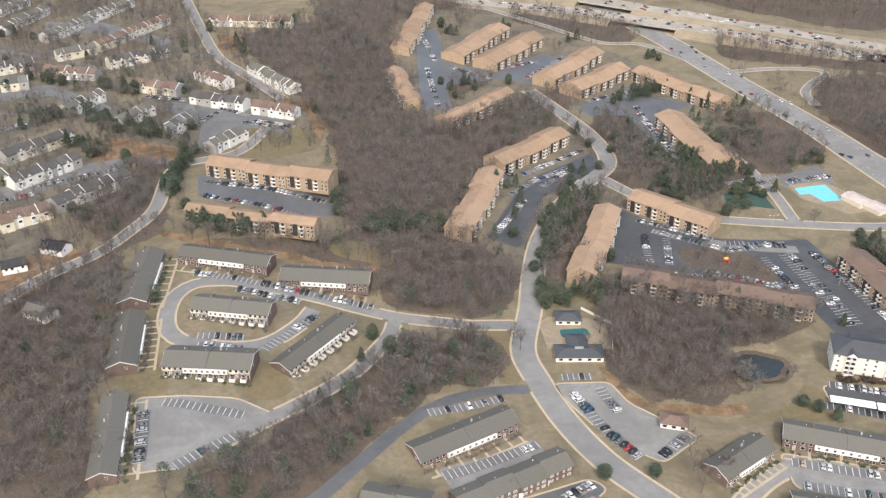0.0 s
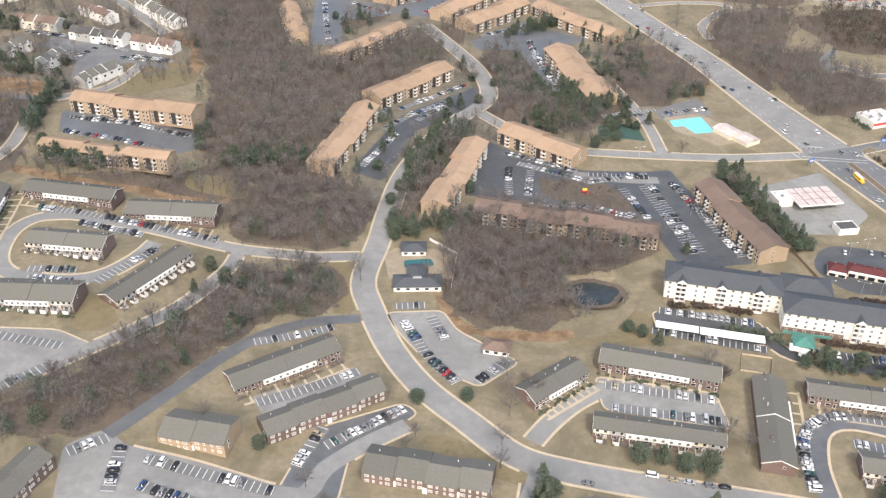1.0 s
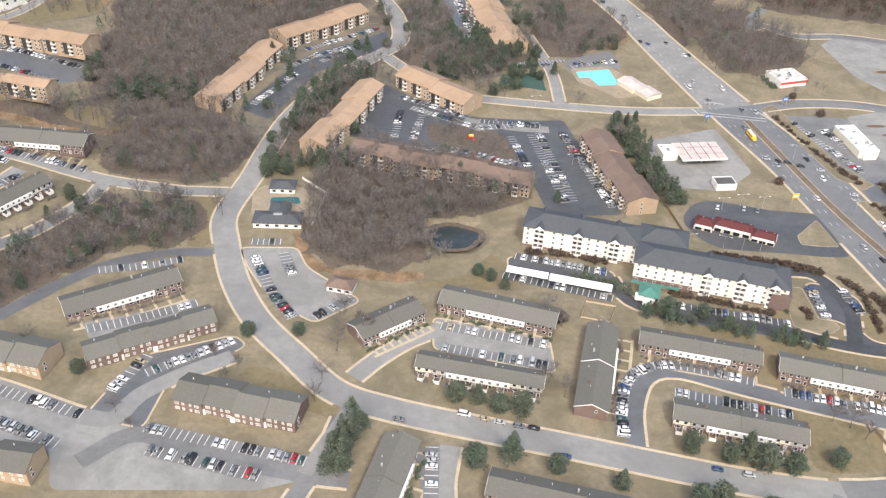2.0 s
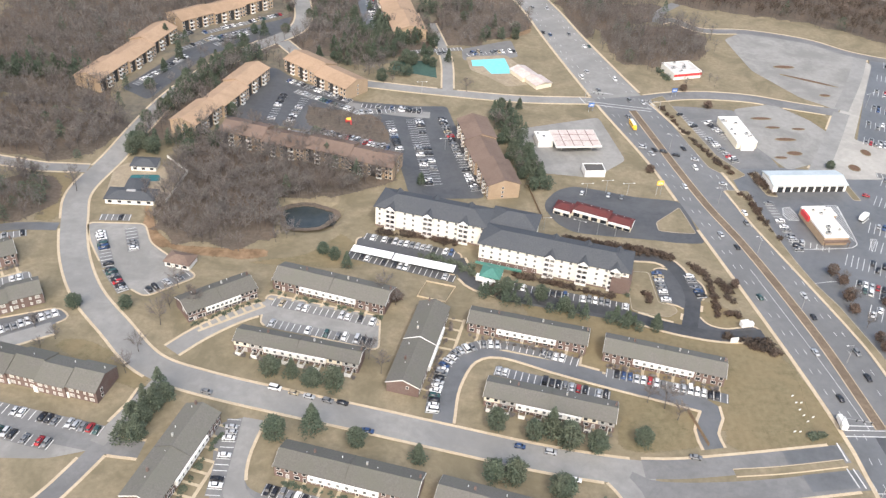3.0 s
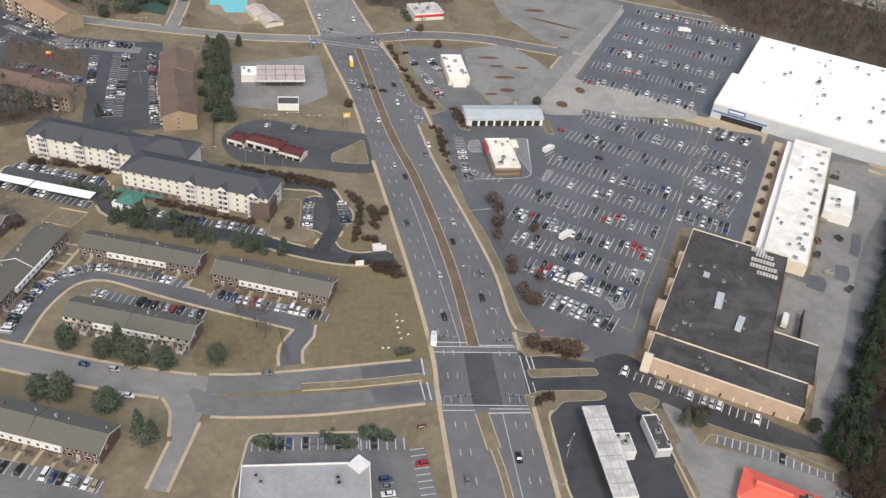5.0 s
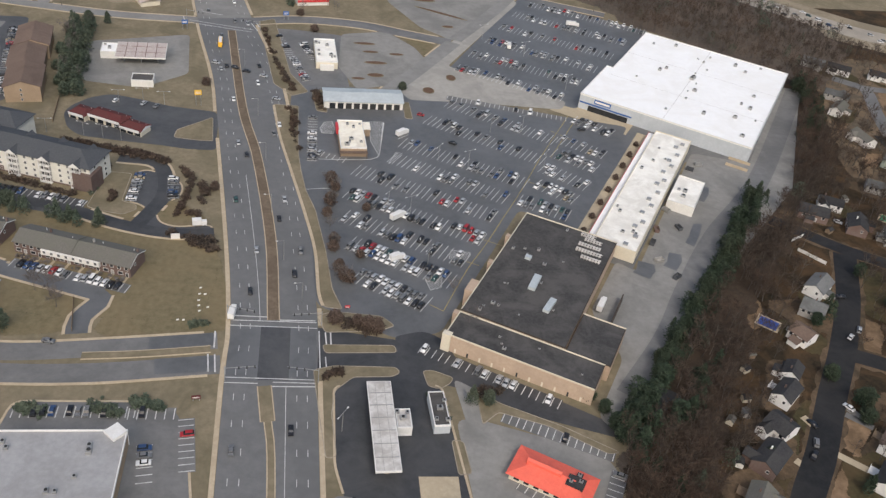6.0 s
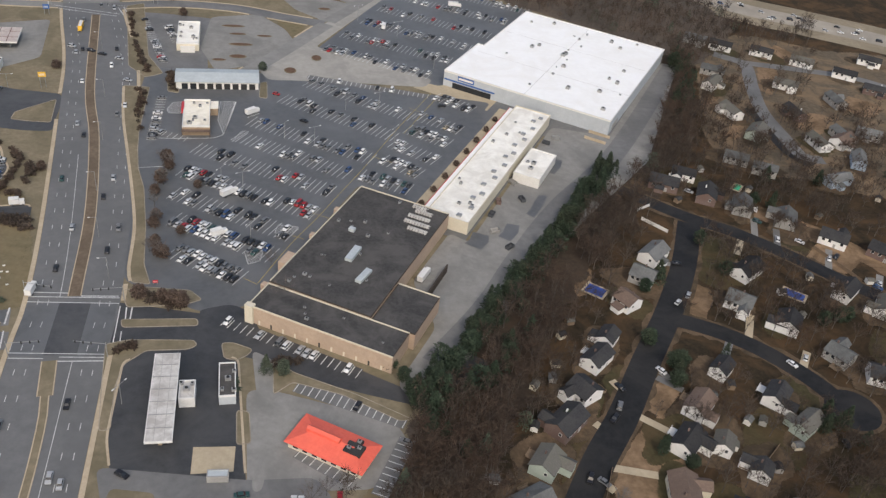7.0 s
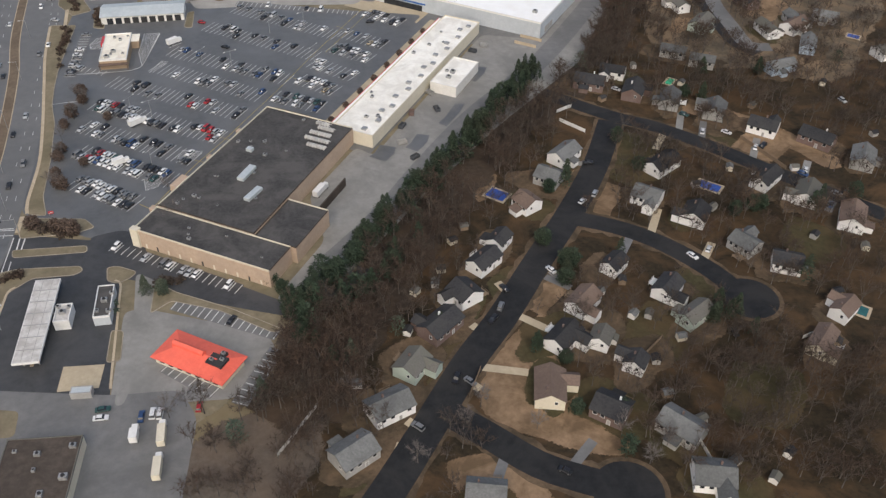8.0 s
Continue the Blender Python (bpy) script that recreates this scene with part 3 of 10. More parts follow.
# side streets
road([(67.5, 756.6), (93.6, 696.0), (110.6, 648.5), (114.6, 600.9), (91.2, 562.8), (69.6, 524.2), (54.9, 482.4), (47.6, 442.3), (43.3, 407.0), (37.2, 371.4), (42.3, 347.3), (52.8, 317.2), (67.5, 290.6), (86.6, 268.7), (106.1, 248.5), (128.6, 239.4), (163.1, 230.9), (196.3, 223.5), (228.7, 216.0), (258.1, 209.4), (282.9, 205.4), (301.3, 203.7)], 12)
road([(297.4, 206.2), (312.0, 207.0), (337.9, 211.2), (376.2, 218.4)], 9, "mid", False)
road([(290.8, 200.5), (302.6, 196.0), (335.6, 198.3), (379.2, 206.1)], 9.5, "mid", False)
road([(110.0, 233.8), (106.5, 218.8), (100.5, 202.0), (92.9, 184.6), (88.3, 176.8)], 7, "mid")
road([(286.8, 201.6), (291.4, 194.2), (293.5, 182.1)], 8)
road([(33.8, 392.9), (0.5, 392.3), (-26.6, 392.2), (-47.9, 395.9), (-72.8, 402.2), (-97.6, 406.5), (-122.3, 408.4), (-138.5, 405.4), (-145.8, 393.0), (-145.1, 374.6), (-139.0, 359.8), (-126.2, 351.5), (-104.3, 351.2), (-89.3, 358.8), (-77.9, 375.7), (-72.7, 390.8)], 8)
road([(-29.5, 390.5), (-32.8, 372.0), (-47.1, 341.5), (-62.1, 322.0), (-79.5, 303.4), (-95.5, 286.3)], 7)
road([(37.5, 338.8), (14.3, 336.4), (-4.6, 325.5), (-19.8, 309.3), (-33.5, 288.9), (-45.9, 270.2), (-57.4, 253.2)], 6.5, "dark", False)
road([(107.4, 574.0), (133.0, 539.4), (158.5, 518.2), (188.1, 512.3), (220.7, 508.6), (267.6, 505.2), (311.2, 508.0), (344.5, 511.0)], 9)
road([(344.6, 512.7), (379.8, 524.3), (417.8, 525.4), (449.9, 517.1), (476.4, 510.8)], 11, "mid")
road([(223.1, 510.6), (221.2, 562.7), (209.3, 623.7)], 7)
road([(479.6, 515.4), (507.9, 568.0), (528.1, 611.2)], 9)
road([(478.3, 511.1), (453.0, 462.1), (432.7, 426.1)], 10)
road([(383.5, 651.9), (397.0, 659.1), (416.2, 641.2), (451.7, 642.7), (493.0, 631.5), (525.1, 608.6), (592.6, 586.4)], 9, "mid")
road([(383.5, 651.9), (390.2, 673.8), (407.4, 696.1)], 8, "mid", False)
road([(-236.0, 386.7), (-222.3, 412.0), (-203.0, 436.7), (-192.1, 463.5), (-185.4, 492.8), (-190.2, 542.2), (-183.5, 560.5), (-152.4, 580.0), (-140.0, 621.8)], 8)
road([(-297.5, 997.1), (-254.5, 887.3), (-216.5, 796.8), (-183.4, 749.8), (-138.3, 687.6)], 9)
road([(-289.5, 507.3), (-274.5, 523.9), (-256.6, 545.9), (-228.0, 564.7), (-183.5, 560.5)], 7, "mid", False)
road([(-351.9, 648.0), (-315.0, 666.6), (-261.3, 640.8), (-212.2, 670.2), (-168.5, 656.0)], 7, "mid", False)
road([(-424.4, 811.4), (-349.5, 782.2), (-306.2, 760.6), (-261.7, 799.6), (-219.1, 796.7)], 7, "mid", False)
estate_street([(550.7, 101.2), (557.1, 112.2), (567.6, 131.4), (581.7, 157.8), (595.0, 178.6), (610.5, 206.7), (628.1, 237.2), (644.4, 270.5), (657.1, 304.3)], 11)
estate_street([(629.2, 330.4), (658.0, 309.2), (676.9, 299.0), (698.3, 282.2), (715.8, 265.7), (734.5, 249.6), (754.8, 231.0)], 9)
estate_street([(627.5, 233.6), (646.4, 225.9), (661.7, 215.0), (675.0, 199.9), (681.8, 187.4)], 9)
estate_street([(574.8, 135.5), (584.7, 127.9), (599.3, 116.2), (612.6, 110.1), (623.7, 106.2)], 10)
estate_street([(734.3, 432.9), (735.9, 404.0), (738.3, 380.7), (746.4, 368.0)], 8)
road([(736.7, 512.4), (745.9, 506.8), (754.2, 497.6), (747.0, 466.0), (740.9, 431.4), (742.1, 401.6), (744.5, 377.6), (755.8, 374.7)], 9, "mid", False)
road([(755.5, 501.3), (788.5, 497.4), (826.0, 490.6), (851.3, 474.5)], 8, "mid", False)
service([(529.4, 201.7), (552.2, 235.3), (570.9, 270.5), (595.8, 312.6), (637.2, 370.7), (699.4, 485.1)], 11)
road([(160.2, 483.9), (192.0, 476.6), (212.5, 475.6)], 8)
road([(113.2, 256.4), (122.0, 267.6), (134.8, 279.7), (149.2, 288.5)], 8)
road([(223.7, 224.3), (226.2, 244.4), (233.9, 261.7), (247.7, 266.3), (271.3, 258.2), (294.1, 250.7), (316.4, 244.0), (329.3, 238.5), (325.2, 226.1), (326.1, 217.5)], 8, "dark")
road([(-59.3, 248.5), (-46.9, 244.4), (-21.7, 239.5), (13.1, 230.0), (23.8, 230.4), (29.6, 242.5), (44.9, 255.8), (61.7, 266.5)], 8)
road([(17.2, 208.2), (34.4, 222.3), (61.4, 213.7), (99.6, 205.9), (116.1, 203.9)], 8, "mid")
road([(99.6, 205.9), (108.7, 227.8), (114.6, 242.8)], 6)
road([(152.9, 221.4), (150.3, 201.9), (152.8, 187.0), (162.8, 178.0)], 8)
road([(289.8, 159.4), (293.7, 182.7), (295.2, 192.9)], 6)
road([(229.3, 329.5), (235.7, 312.3), (251.4, 305.1), (271.9, 300.6), (297.2, 296.6), (324.0, 286.8), (345.9, 282.8), (364.0, 285.3)], 7, "black")
road([(311.1, 339.4), (330.2, 336.4), (337.8, 312.4), (331.6, 287.4)], 7, "black")
highway([(388.7, 858.0), (422.1, 847.8), (624.6, 731.1), (647.4, 716.4), (772.9, 615.6), (831.3, 587.1), (886.3, 561.8), (929.8, 533.9)], 26)
highway([(-76.0, 1087.7), (65.0, 1041.7), (185.3, 972.6), (292.3, 911.2), (422.1, 847.8)], 26, ([60, 165, 290, 400], [0, 5.6, 5.6, 0]), (176, 236))
highway([(-29.0, 1113.7), (101.0, 1080.7), (222.8, 1007.1), (330.7, 942.0), (437.2, 884.0)], 26, ([40, 140, 270, 410], [0, 5.6, 5.6, 0]), (146, 208))
road([(38.3, 1029.1), (97.6, 960.7), (150.3, 899.8), (195.0, 890.7), (237.5, 828.7)], 7)
road([(258.9, 807.5), (304.2, 817.8), (340.5, 814.9), (347.6, 802.1), (328.4, 780.2), (311.2, 752.1), (310.0, 720.4)], 7)
# the divided main road: centre and width
TRUNK = smooth_line([(440, -700), (425, -300), (412, -60), (408.5, 60), (405, 120), (398, 199), (396, 228), (387.5, 283), (367, 390), (356, 440), (337.5, 500), (318, 570), (305, 620), (292, 673), (260, 773), (238, 846), (222, 900), (195, 975), (170, 1042), (158, 1090)])
TW = np.interp(TRUNK[:, 1], [60, 228, 283, 390, 440, 500, 620, 673, 975], [32, 32.5, 34, 36.5, 36, 34, 28, 26, 26])
tl, tr = offset(TRUNK, TW / 2), offset(TRUNK, -TW / 2)
own = pave(np.concatenate([tl, tr[::-1]]))
EDGES.append((own, offset(TRUNK, TW / 2 + 1.0), 1.7))
EDGES.append((own, offset(TRUNK, -TW / 2 - 1.0), 1.7))
# beyond y 512 the main road takes the paler side-street colour
cut = int(np.argmax(TRUNK[:, 1] > 512))
sheet("road", quads_between(tl[cut:], tr[cut:]), 0.11, ASPHALT["road"], "paler stretch of the main road north of the junction")
sheet("road", quads_between(tl[:cut + 1], tr[:cut + 1]), 0.11, ASPHALT["trunk"], "worn grey asphalt of a divided six-lane main road")
for side, base in ((1, tl), (-1, tr)):
    for d in (3.6, 7.2):
        dashes(offset(TRUNK, side * (TW / 2 - d)), 3.0, 12.2, 0.22)
lane = TRUNK[(TRUNK[:, 1] > 231) & (TRUNK[:, 1] < 335)]
painted(offset(lane, np.interp(lane[:, 1], [231, 335], [16.2, 17.8]) - 10.8), 0.22)
lane = TRUNK[(TRUNK[:, 1] > 70) & (TRUNK[:, 1] < 196)]
painted(offset(lane, -5.2), 0.22)
# medians
for pts, w in (([(395.2, 231.5), (387.9, 285), (374, 350), (360, 400), (340, 497)], 4.9), ([(395.9, 196.5), (399.0, 180)], 5.2), ([(399.0, 180), (401.8, 165), (405, 130), (408, 60)], 2.9)):
    line = smooth_line(pts)
    raised("median", quads_between(offset(line, w / 2), offset(line, -w / 2)), 0, 0.24, KERB, "concrete-kerbed median strip of the main road")
    raised("median_bed", quads_between(offset(line, w / 2 - 0.4), offset(line, -w / 2 + 0.4)), 0, 0.29, MEDIAN if w < 5 and w > 4 else GRASS, "brown bark bed of the median")
# crossing of the main road: dark patch, stop lines and walkways
sheet("road_patch", [[(379.5, 227.5), (411.5, 229.0), (413.5, 200), (382, 198.5)]], 0.125, ASPHALT["dark"], "darker asphalt of the road crossing")
sheet("road_patch", [[(391, 227.8), (402, 228.3), (404, 199.8), (393, 199.2)]], 0.14, ASPHALT["fresh"], "dark asphalt patch in the road crossing")
for a, b, w in (((378.5, 232.8), (394.5, 233.2), 0.5), ((397.5, 231.8), (411, 232.6), 0.5), ((379, 230.2), (411.5, 231.6), 0.4), ((379.2, 227.2), (412, 228.4), 0.4),
                ((381.5, 199.8), (413.8, 200.8), 0.4), ((382, 197.2), (393.5, 197.6), 0.4), ((398.6, 196.5), (414, 197.5), 0.5), ((398.6, 198.6), (414, 199.2), 0.4),
                ((374.6, 223.5), (375.6, 214.5), 0.6), ((378.4, 226), (381.5, 201), 0.4), ((374.0, 211), (375.6, 202), 0.5), ((376.4, 211), (378, 202), 0.5),
                ((415.2, 226.5), (416.4, 217.5), 0.5), ((417.2, 226.5), (418.0, 217.5), 0.5), ((412.8, 227), (415, 203), 0.4), ((416.2, 213), (417.4, 203), 0.4),
                ((312, 503.5), (352, 497.5), 0.5), ((313, 507), (353, 501), 0.5), ((318, 522), (331, 519.5), 0.5), ((350, 511), (357, 497), 0.5), ((353, 512), (360, 498), 0.5), ((308, 512), (311, 503), 0.5)):
    MARKS.append(strip(a, b, w))
for d, back in ((12.6, True), (9.0, True), (5.6, True), (-5.4, False), (-9, False), (-12.6, False)):
    traffic(offset(TRUNK[(TRUNK[:, 1] > 236) & (TRUNK[:, 1] < 900)], d), 85, not back)
for d, back in ((12.0, True), (8.0, True), (-7, False), (-10.5, False)):
    traffic(offset(TRUNK[(TRUNK[:, 1] > 70) & (TRUNK[:, 1] < 192)], d), 34, not back)
# divided entry road west of the crossing
for pts in ([(374.5, 213.6), (350, 208.9), (331, 206.3)],):
    line = smooth_line(pts)
    raised("median", quads_between(offset(line, 1.9), offset(line, -1.9)), 0, 0.22, KERB, "kerbed grass median of the entry road")
    raised("median_bed", quads_between(offset(line, 1.5), offset(line, -1.5)), 0, 0.27, GRASS, "dry grass on the entry median")
# entry east of the crossing
sheet("road", [[(412, 229), (447, 224), (462, 218), (460, 205), (446, 199), (414, 201)]], 0.1, ASPHALT["black"], "dark asphalt entry road to the shopping centre")
PAVED.append((np.array([(412, 229), (447, 224), (462, 218), (460, 205), (446, 199), (414, 201)], float), np.array((412, 199.0)), np.array((462, 229.0))))
# darker relaid stretches of the entry lanes
for q in ([(352, 217.5), (374.6, 222.5), (375.4, 215.6), (353, 211.4)], [(356, 206.8), (376.6, 210.6), (378.2, 202.5), (357.5, 199.2)]):
    sheet("road_patch", [q], 0.15, ASPHALT["dark"], "dark relaid asphalt before the crossing")

# parking lots
def tennis_court(pts):
    pave(pts)
    sheet("tennis_court", [pts], 0.06, COURT, "fenced green tennis court")


# ground of the eastern streets, darkened in colour for tree shade, and olive lawns
sheet("yard_ground", [[(500, 40), (512, 120), (535, 185), (565, 232), (612, 302), (655, 362), (706, 490), (720, 640), (1100, 700), (1300, 300), (1000, -50), (620, -50)]], 0.015, YARD, "bare brown yards with tree shade toned into the earth")


def driveway(pts, width):
    line = smooth_line(pts)
    a, b = offset(line, width / 2), offset(line, -width / 2)
    pave(np.concatenate([a, b[::-1]]))
    sheet("driveway", quads_between(a, b), 0.07, random.choice((WALKWAY, ASPHALT["mid"], ASPHALT["old"])), "short pale driveway from the street to a house")
    if random.random() < 0.6:
        i = len(line) // 2
        CARS.append((line[i][0], line[i][1], math.atan2(pts[1][1] - pts[0][1], pts[1][0] - pts[0][0])))


def rough_ring(pts, wobble=0.8):
    """An outline with an uneven edge."""
    rng = np.random.default_rng(int(abs(np.sum(pts))) % 9973)
    ring = smooth_line(list(pts) + [pts[0]], 5.0)[:-1]
    return ring + rng.normal(size=ring.shape) * wobble * 0.6


LAID = []


def town_ground(pts):
    soft_sheet("town_ground", rough_ring(pts, 1.5), 0.014 + 0.0007 * len(LAID), 9, TOWN, "worn grass and earth between buildings, shade mixed in")


def estate_ground(pts):
    soft_sheet("estate_ground", rough_ring(pts, 2.5), 0.0175, 9, ESTATE, "trodden brown lawns and earth round small houses")


def play_area(pts):
    soft_sheet("play_area", rough_ring(pts, 0.5), 0.146, 1.0, LITTER, "brown leaf-strewn play area between parking bays")



def soil_patch(pts):
    LAID.append(1)
    if pts[0][0] > 480:
        pave(pts)
    soft_sheet("soil_patch", rough_ring(pts), 0.02 + 0.0004 * len(LAID), 4.5, SOIL, "bare sandy orange-brown soil")


def lawn(pts):
    LAID.append(1)
    soft_sheet("lawn", rough_ring(pts, 0.4), 0.02 + 0.0004 * len(LAID), 4.5, LAWN, "mown olive-brown winter lawn")


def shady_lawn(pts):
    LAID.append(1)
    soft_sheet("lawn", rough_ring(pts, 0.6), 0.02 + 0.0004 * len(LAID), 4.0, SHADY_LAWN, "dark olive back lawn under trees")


def bed(x, y, L, W, turn):
    """A kerbed planting bed in a car park."""
    bm = bmesh.new()
    for r, z, k in ((1.0, 0.2, 0), (0.86, 0.28, 1)):
        bm.faces.new([bm.verts.new((L / 2 * r * math.cos(a * math.pi / 8), W / 2 * r * math.sin(a * math.pi / 8), z)) for a in range(16)]).material_index = k
    rim = [bm.verts.new((L / 2 * math.cos(a * math.pi / 8), W / 2 * math.sin(a * math.pi / 8), z)) for z in (0.0, 0.2) for a in range(16)]
    for a in range(16):
        bm.faces.new((rim[a], rim[(a + 1) % 16], rim[16 + (a + 1) % 16], rim[16 + a]))
    solid("planting_bed", bm, [GRASS, MULCH], x, y, turn, "oval mulch bed with a worn grass rim in a car park", "planting bed", "planting beds")


def house_yard(x, y, turn, size, kind):
    """The open ground round one house: bare soil, thin grass or dark lawn."""
    rng = np.random.default_rng(int(abs(x * 13 + y * 7)) % 9973)
    c, s = math.cos(radians(turn)), math.sin(radians(turn))
    ring = []
    for k in range(14):
        a = k * math.pi / 7
        r = size * rng.uniform(0.75, 1.2)
        px, py = 1.3 * r * math.cos(a), 0.85 * r * math.sin(a)
        ring.append((x + px * c - py * s, y + px * s + py * c))
    LAID.append(1)
    ring = smooth_line(ring + [ring[0]], 3.0)[:-1]
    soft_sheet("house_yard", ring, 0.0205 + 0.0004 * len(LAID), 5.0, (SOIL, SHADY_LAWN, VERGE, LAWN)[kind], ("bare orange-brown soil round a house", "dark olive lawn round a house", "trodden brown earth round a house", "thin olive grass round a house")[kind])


def island(pts):
    """A kerbed grass island or verge among asphalt."""
    ring = np.array(rounded(pts, 1.5))
    closed = np.concatenate([ring, ring[:1]])
    raised("kerb", quads_between(offset(closed, 0.16), offset(closed, -0.16)), 0, 0.22, KERB_WORN, "worn concrete kerb round a grass island")
    LAID.append(1)
    sheet("grass_island", [ring], 0.17 + 0.0004 * len(LAID), GRASS, "dry grass island between asphalt lots")

lot([(383.1, 394.6), (402.8, 435.4), (447.8, 433.7), (473.8, 431.7), (573.7, 416.0), (525.2, 309.3), (500.5, 321.5), (459.6, 230.3), (442.0, 225.4), (410.7, 242.3), (396.1, 332.1)], "dark")
lot([(532.4, 604.8), (621.1, 563.2), (546.6, 432.4), (528.6, 440.5), (472.9, 469.7), (499.9, 530.9)], "dark")
lot([(429.7, 625.5), (452.8, 647.5), (492.3, 629.2), (529.1, 605.0), (515.9, 586.7), (476.9, 512.5), (471.6, 520.1), (457.4, 530.9), (435.6, 570.6)], "old")
lot([(524.8, 602.3), (529.2, 592.8), (473.0, 474.7), (508.4, 460.3), (542.3, 441.1), (537.5, 430.2), (486.7, 429.0), (449.0, 425.4), (442.2, 438.9), (471.9, 502.2)], "pale")
lot([(363.0, 506.9), (380.8, 507.7), (408.1, 505.7), (411.8, 457.1), (415.7, 430.6), (390.7, 421.4), (371.5, 432.1)], "mid")
lot([(406.7, 508.0), (435.2, 518.5), (453.0, 498.1), (462.0, 476.3), (445.6, 446.0), (419.5, 432.4), (407.3, 460.1)], "old")
lot([(383.6, 430.0), (419.8, 434.4), (449.1, 411.5), (442.0, 369.5), (427.5, 352.2), (392.5, 343.9), (385.9, 369.5)], "dark")
lot([(420.0, 198.9), (448.7, 201.2), (458.8, 202.0), (466.3, 153.8), (468.3, 142.6), (429.1, 140.6), (422.4, 162.8)], "black", True)
lot([(419.1, 227.9), (436.4, 224.6), (453.7, 221.4), (464.4, 217.6), (507.7, 194.3), (523.2, 185.8), (528.2, 193.0), (541.1, 208.6), (551.0, 203.4), (536.2, 190.8), (522.6, 180.4), (506.9, 184.6), (475.1, 194.1), (462.8, 202.3), (423.2, 197.7), (414.6, 222.6)], "black")
lot([(440.5, 226.3), (453.1, 231.1), (460.3, 226.8), (466.7, 212.8), (462.5, 210.6), (454.1, 213.6), (445.2, 220.6)], "black")
lot([(471.2, 186.2), (513.9, 173.4), (518.6, 163.8), (507.4, 144.5), (468.3, 142.6), (463.4, 185.6)], "old")
lot([(421.8, 151.2), (468.4, 147.2), (489.2, 148.8), (496.4, 137.2), (496.9, 105.0), (437.2, 107.3)], "mid")
lot([(318.5, 180.3), (367.3, 183.9), (373.6, 174.1), (380.6, 142.7), (336.8, 136.1)], "mid", True)
lot([(515, 190), (531, 222), (523, 250), (541, 286), (549, 279), (605, 392), (636, 385), (691, 491), (704, 488), (652, 361), (604, 300), (570, 250), (543, 206), (522, 183)], "old")
lot([(89.1, 459.1), (96.2, 526.4), (108.8, 532.0), (124.8, 515.8), (166.4, 488.7), (204.7, 486.9), (222.6, 489.3), (235.3, 429.1), (243.9, 384.5), (214.1, 381.3), (203.6, 385.8), (194.9, 426.9), (186.1, 428.4), (143.1, 447.5), (119.3, 452.9)], "fresh")
play_area([(137.8, 479.2), (165.1, 473.8), (182.2, 467.0), (189.9, 436.9), (166.4, 443.5), (142.5, 454.5)])
lot([(-71.8, 246.0), (-58.3, 256.8), (-45.3, 245.5), (-45.4, 222.9), (-66.1, 215.5)], "old")
lot([(233.0, 559.7), (271.9, 570.7), (268.0, 600.7), (232.1, 579.3)], "mid")
lot([(264.1, 463.7), (316.8, 485.6), (325.8, 433.3), (304.8, 411.8), (273.5, 414.4), (264.1, 439.2)], "old")
lot([(274.7, 377.7), (275.9, 385.8), (282.8, 396.6), (292.2, 402.0), (308.0, 398.9), (323.4, 394.2), (348.0, 392.2), (349.5, 385.5), (351.0, 378.0), (352.5, 360.7), (354.0, 353.4), (339.8, 352.5), (328.8, 354.0), (304.5, 355.4), (288.2, 357.0), (280.3, 364.1)], "fresh")
lot([(180.5, 343.9), (231.7, 334.4), (230.2, 316.1), (180.1, 329.6)], "fresh", True)
lot([(243.4, 312.9), (307.8, 301.5), (304.2, 289.2), (246.5, 300.5)], "fresh")
lot([(326.3, 331.5), (334.2, 327.8), (341.9, 324.0), (345.0, 318.0), (344.6, 310.0), (337.5, 303.7), (337.4, 296.6), (340.2, 290.1), (347.3, 287.6), (361.9, 291.0), (362.8, 287.1), (346.1, 282.1), (330.6, 288.4), (333.8, 297.4), (329.8, 302.6), (322.9, 304.2), (321.5, 327.9)], "fresh", True)
island([(307.8, 297.9), (309.4, 326.9), (320.2, 326.7), (321.0, 304.2), (327.8, 302.0), (328.6, 298.1), (323.7, 294.0), (314.8, 295.6)])
lot([(144.9, 296.2), (195.9, 284.5), (196.8, 262.5), (145.4, 274.9)], "old", True)
lot([(50.0, 343.6), (77.5, 345.0), (84.4, 329.5), (112.2, 305.7), (93.0, 289.3), (82.3, 296.4), (66.6, 311.6), (56.4, 328.1)], "old", True)
lot([(-171.2, 542.4), (-78.0, 524.7), (-71.3, 498.5), (-87.5, 486.8), (-163.8, 512.7)], "dark")
lot([(-140.9, 309.9), (-96.6, 314.1), (-77.4, 305.6), (-109.5, 267.4), (-127.4, 262.6)], "old", True)
lot([(21.7, 489.2), (52.2, 571.4), (107.0, 621.3), (107.0, 591.0), (62.0, 544.9), (42.1, 475.2)], "fresh")
lot([(-38.5, 906.2), (-18.7, 935.7), (-5.8, 828.2), (42.2, 810.0), (89.1, 861.8), (109.6, 844.4), (81.4, 771.5), (41.2, 786.2), (-5.4, 764.9), (-0.1, 704.4), (-25.9, 695.4)], "dark")
lot([(105.3, 715.5), (156.7, 764.9), (172.8, 743.5), (212.4, 723.3), (168.7, 696.8), (179.2, 601.6), (162.5, 601.4), (145.2, 696.6), (112.4, 696.2)], "dark")
lot([(-6.0, 282.4), (38.2, 304.1), (42.5, 294.6), (2.2, 269.7)], "old")
lot([(315.5, 183.5), (355.3, 186.2), (360.7, 172.9), (361.9, 157.0), (313.3, 155.7)], "mid", True)
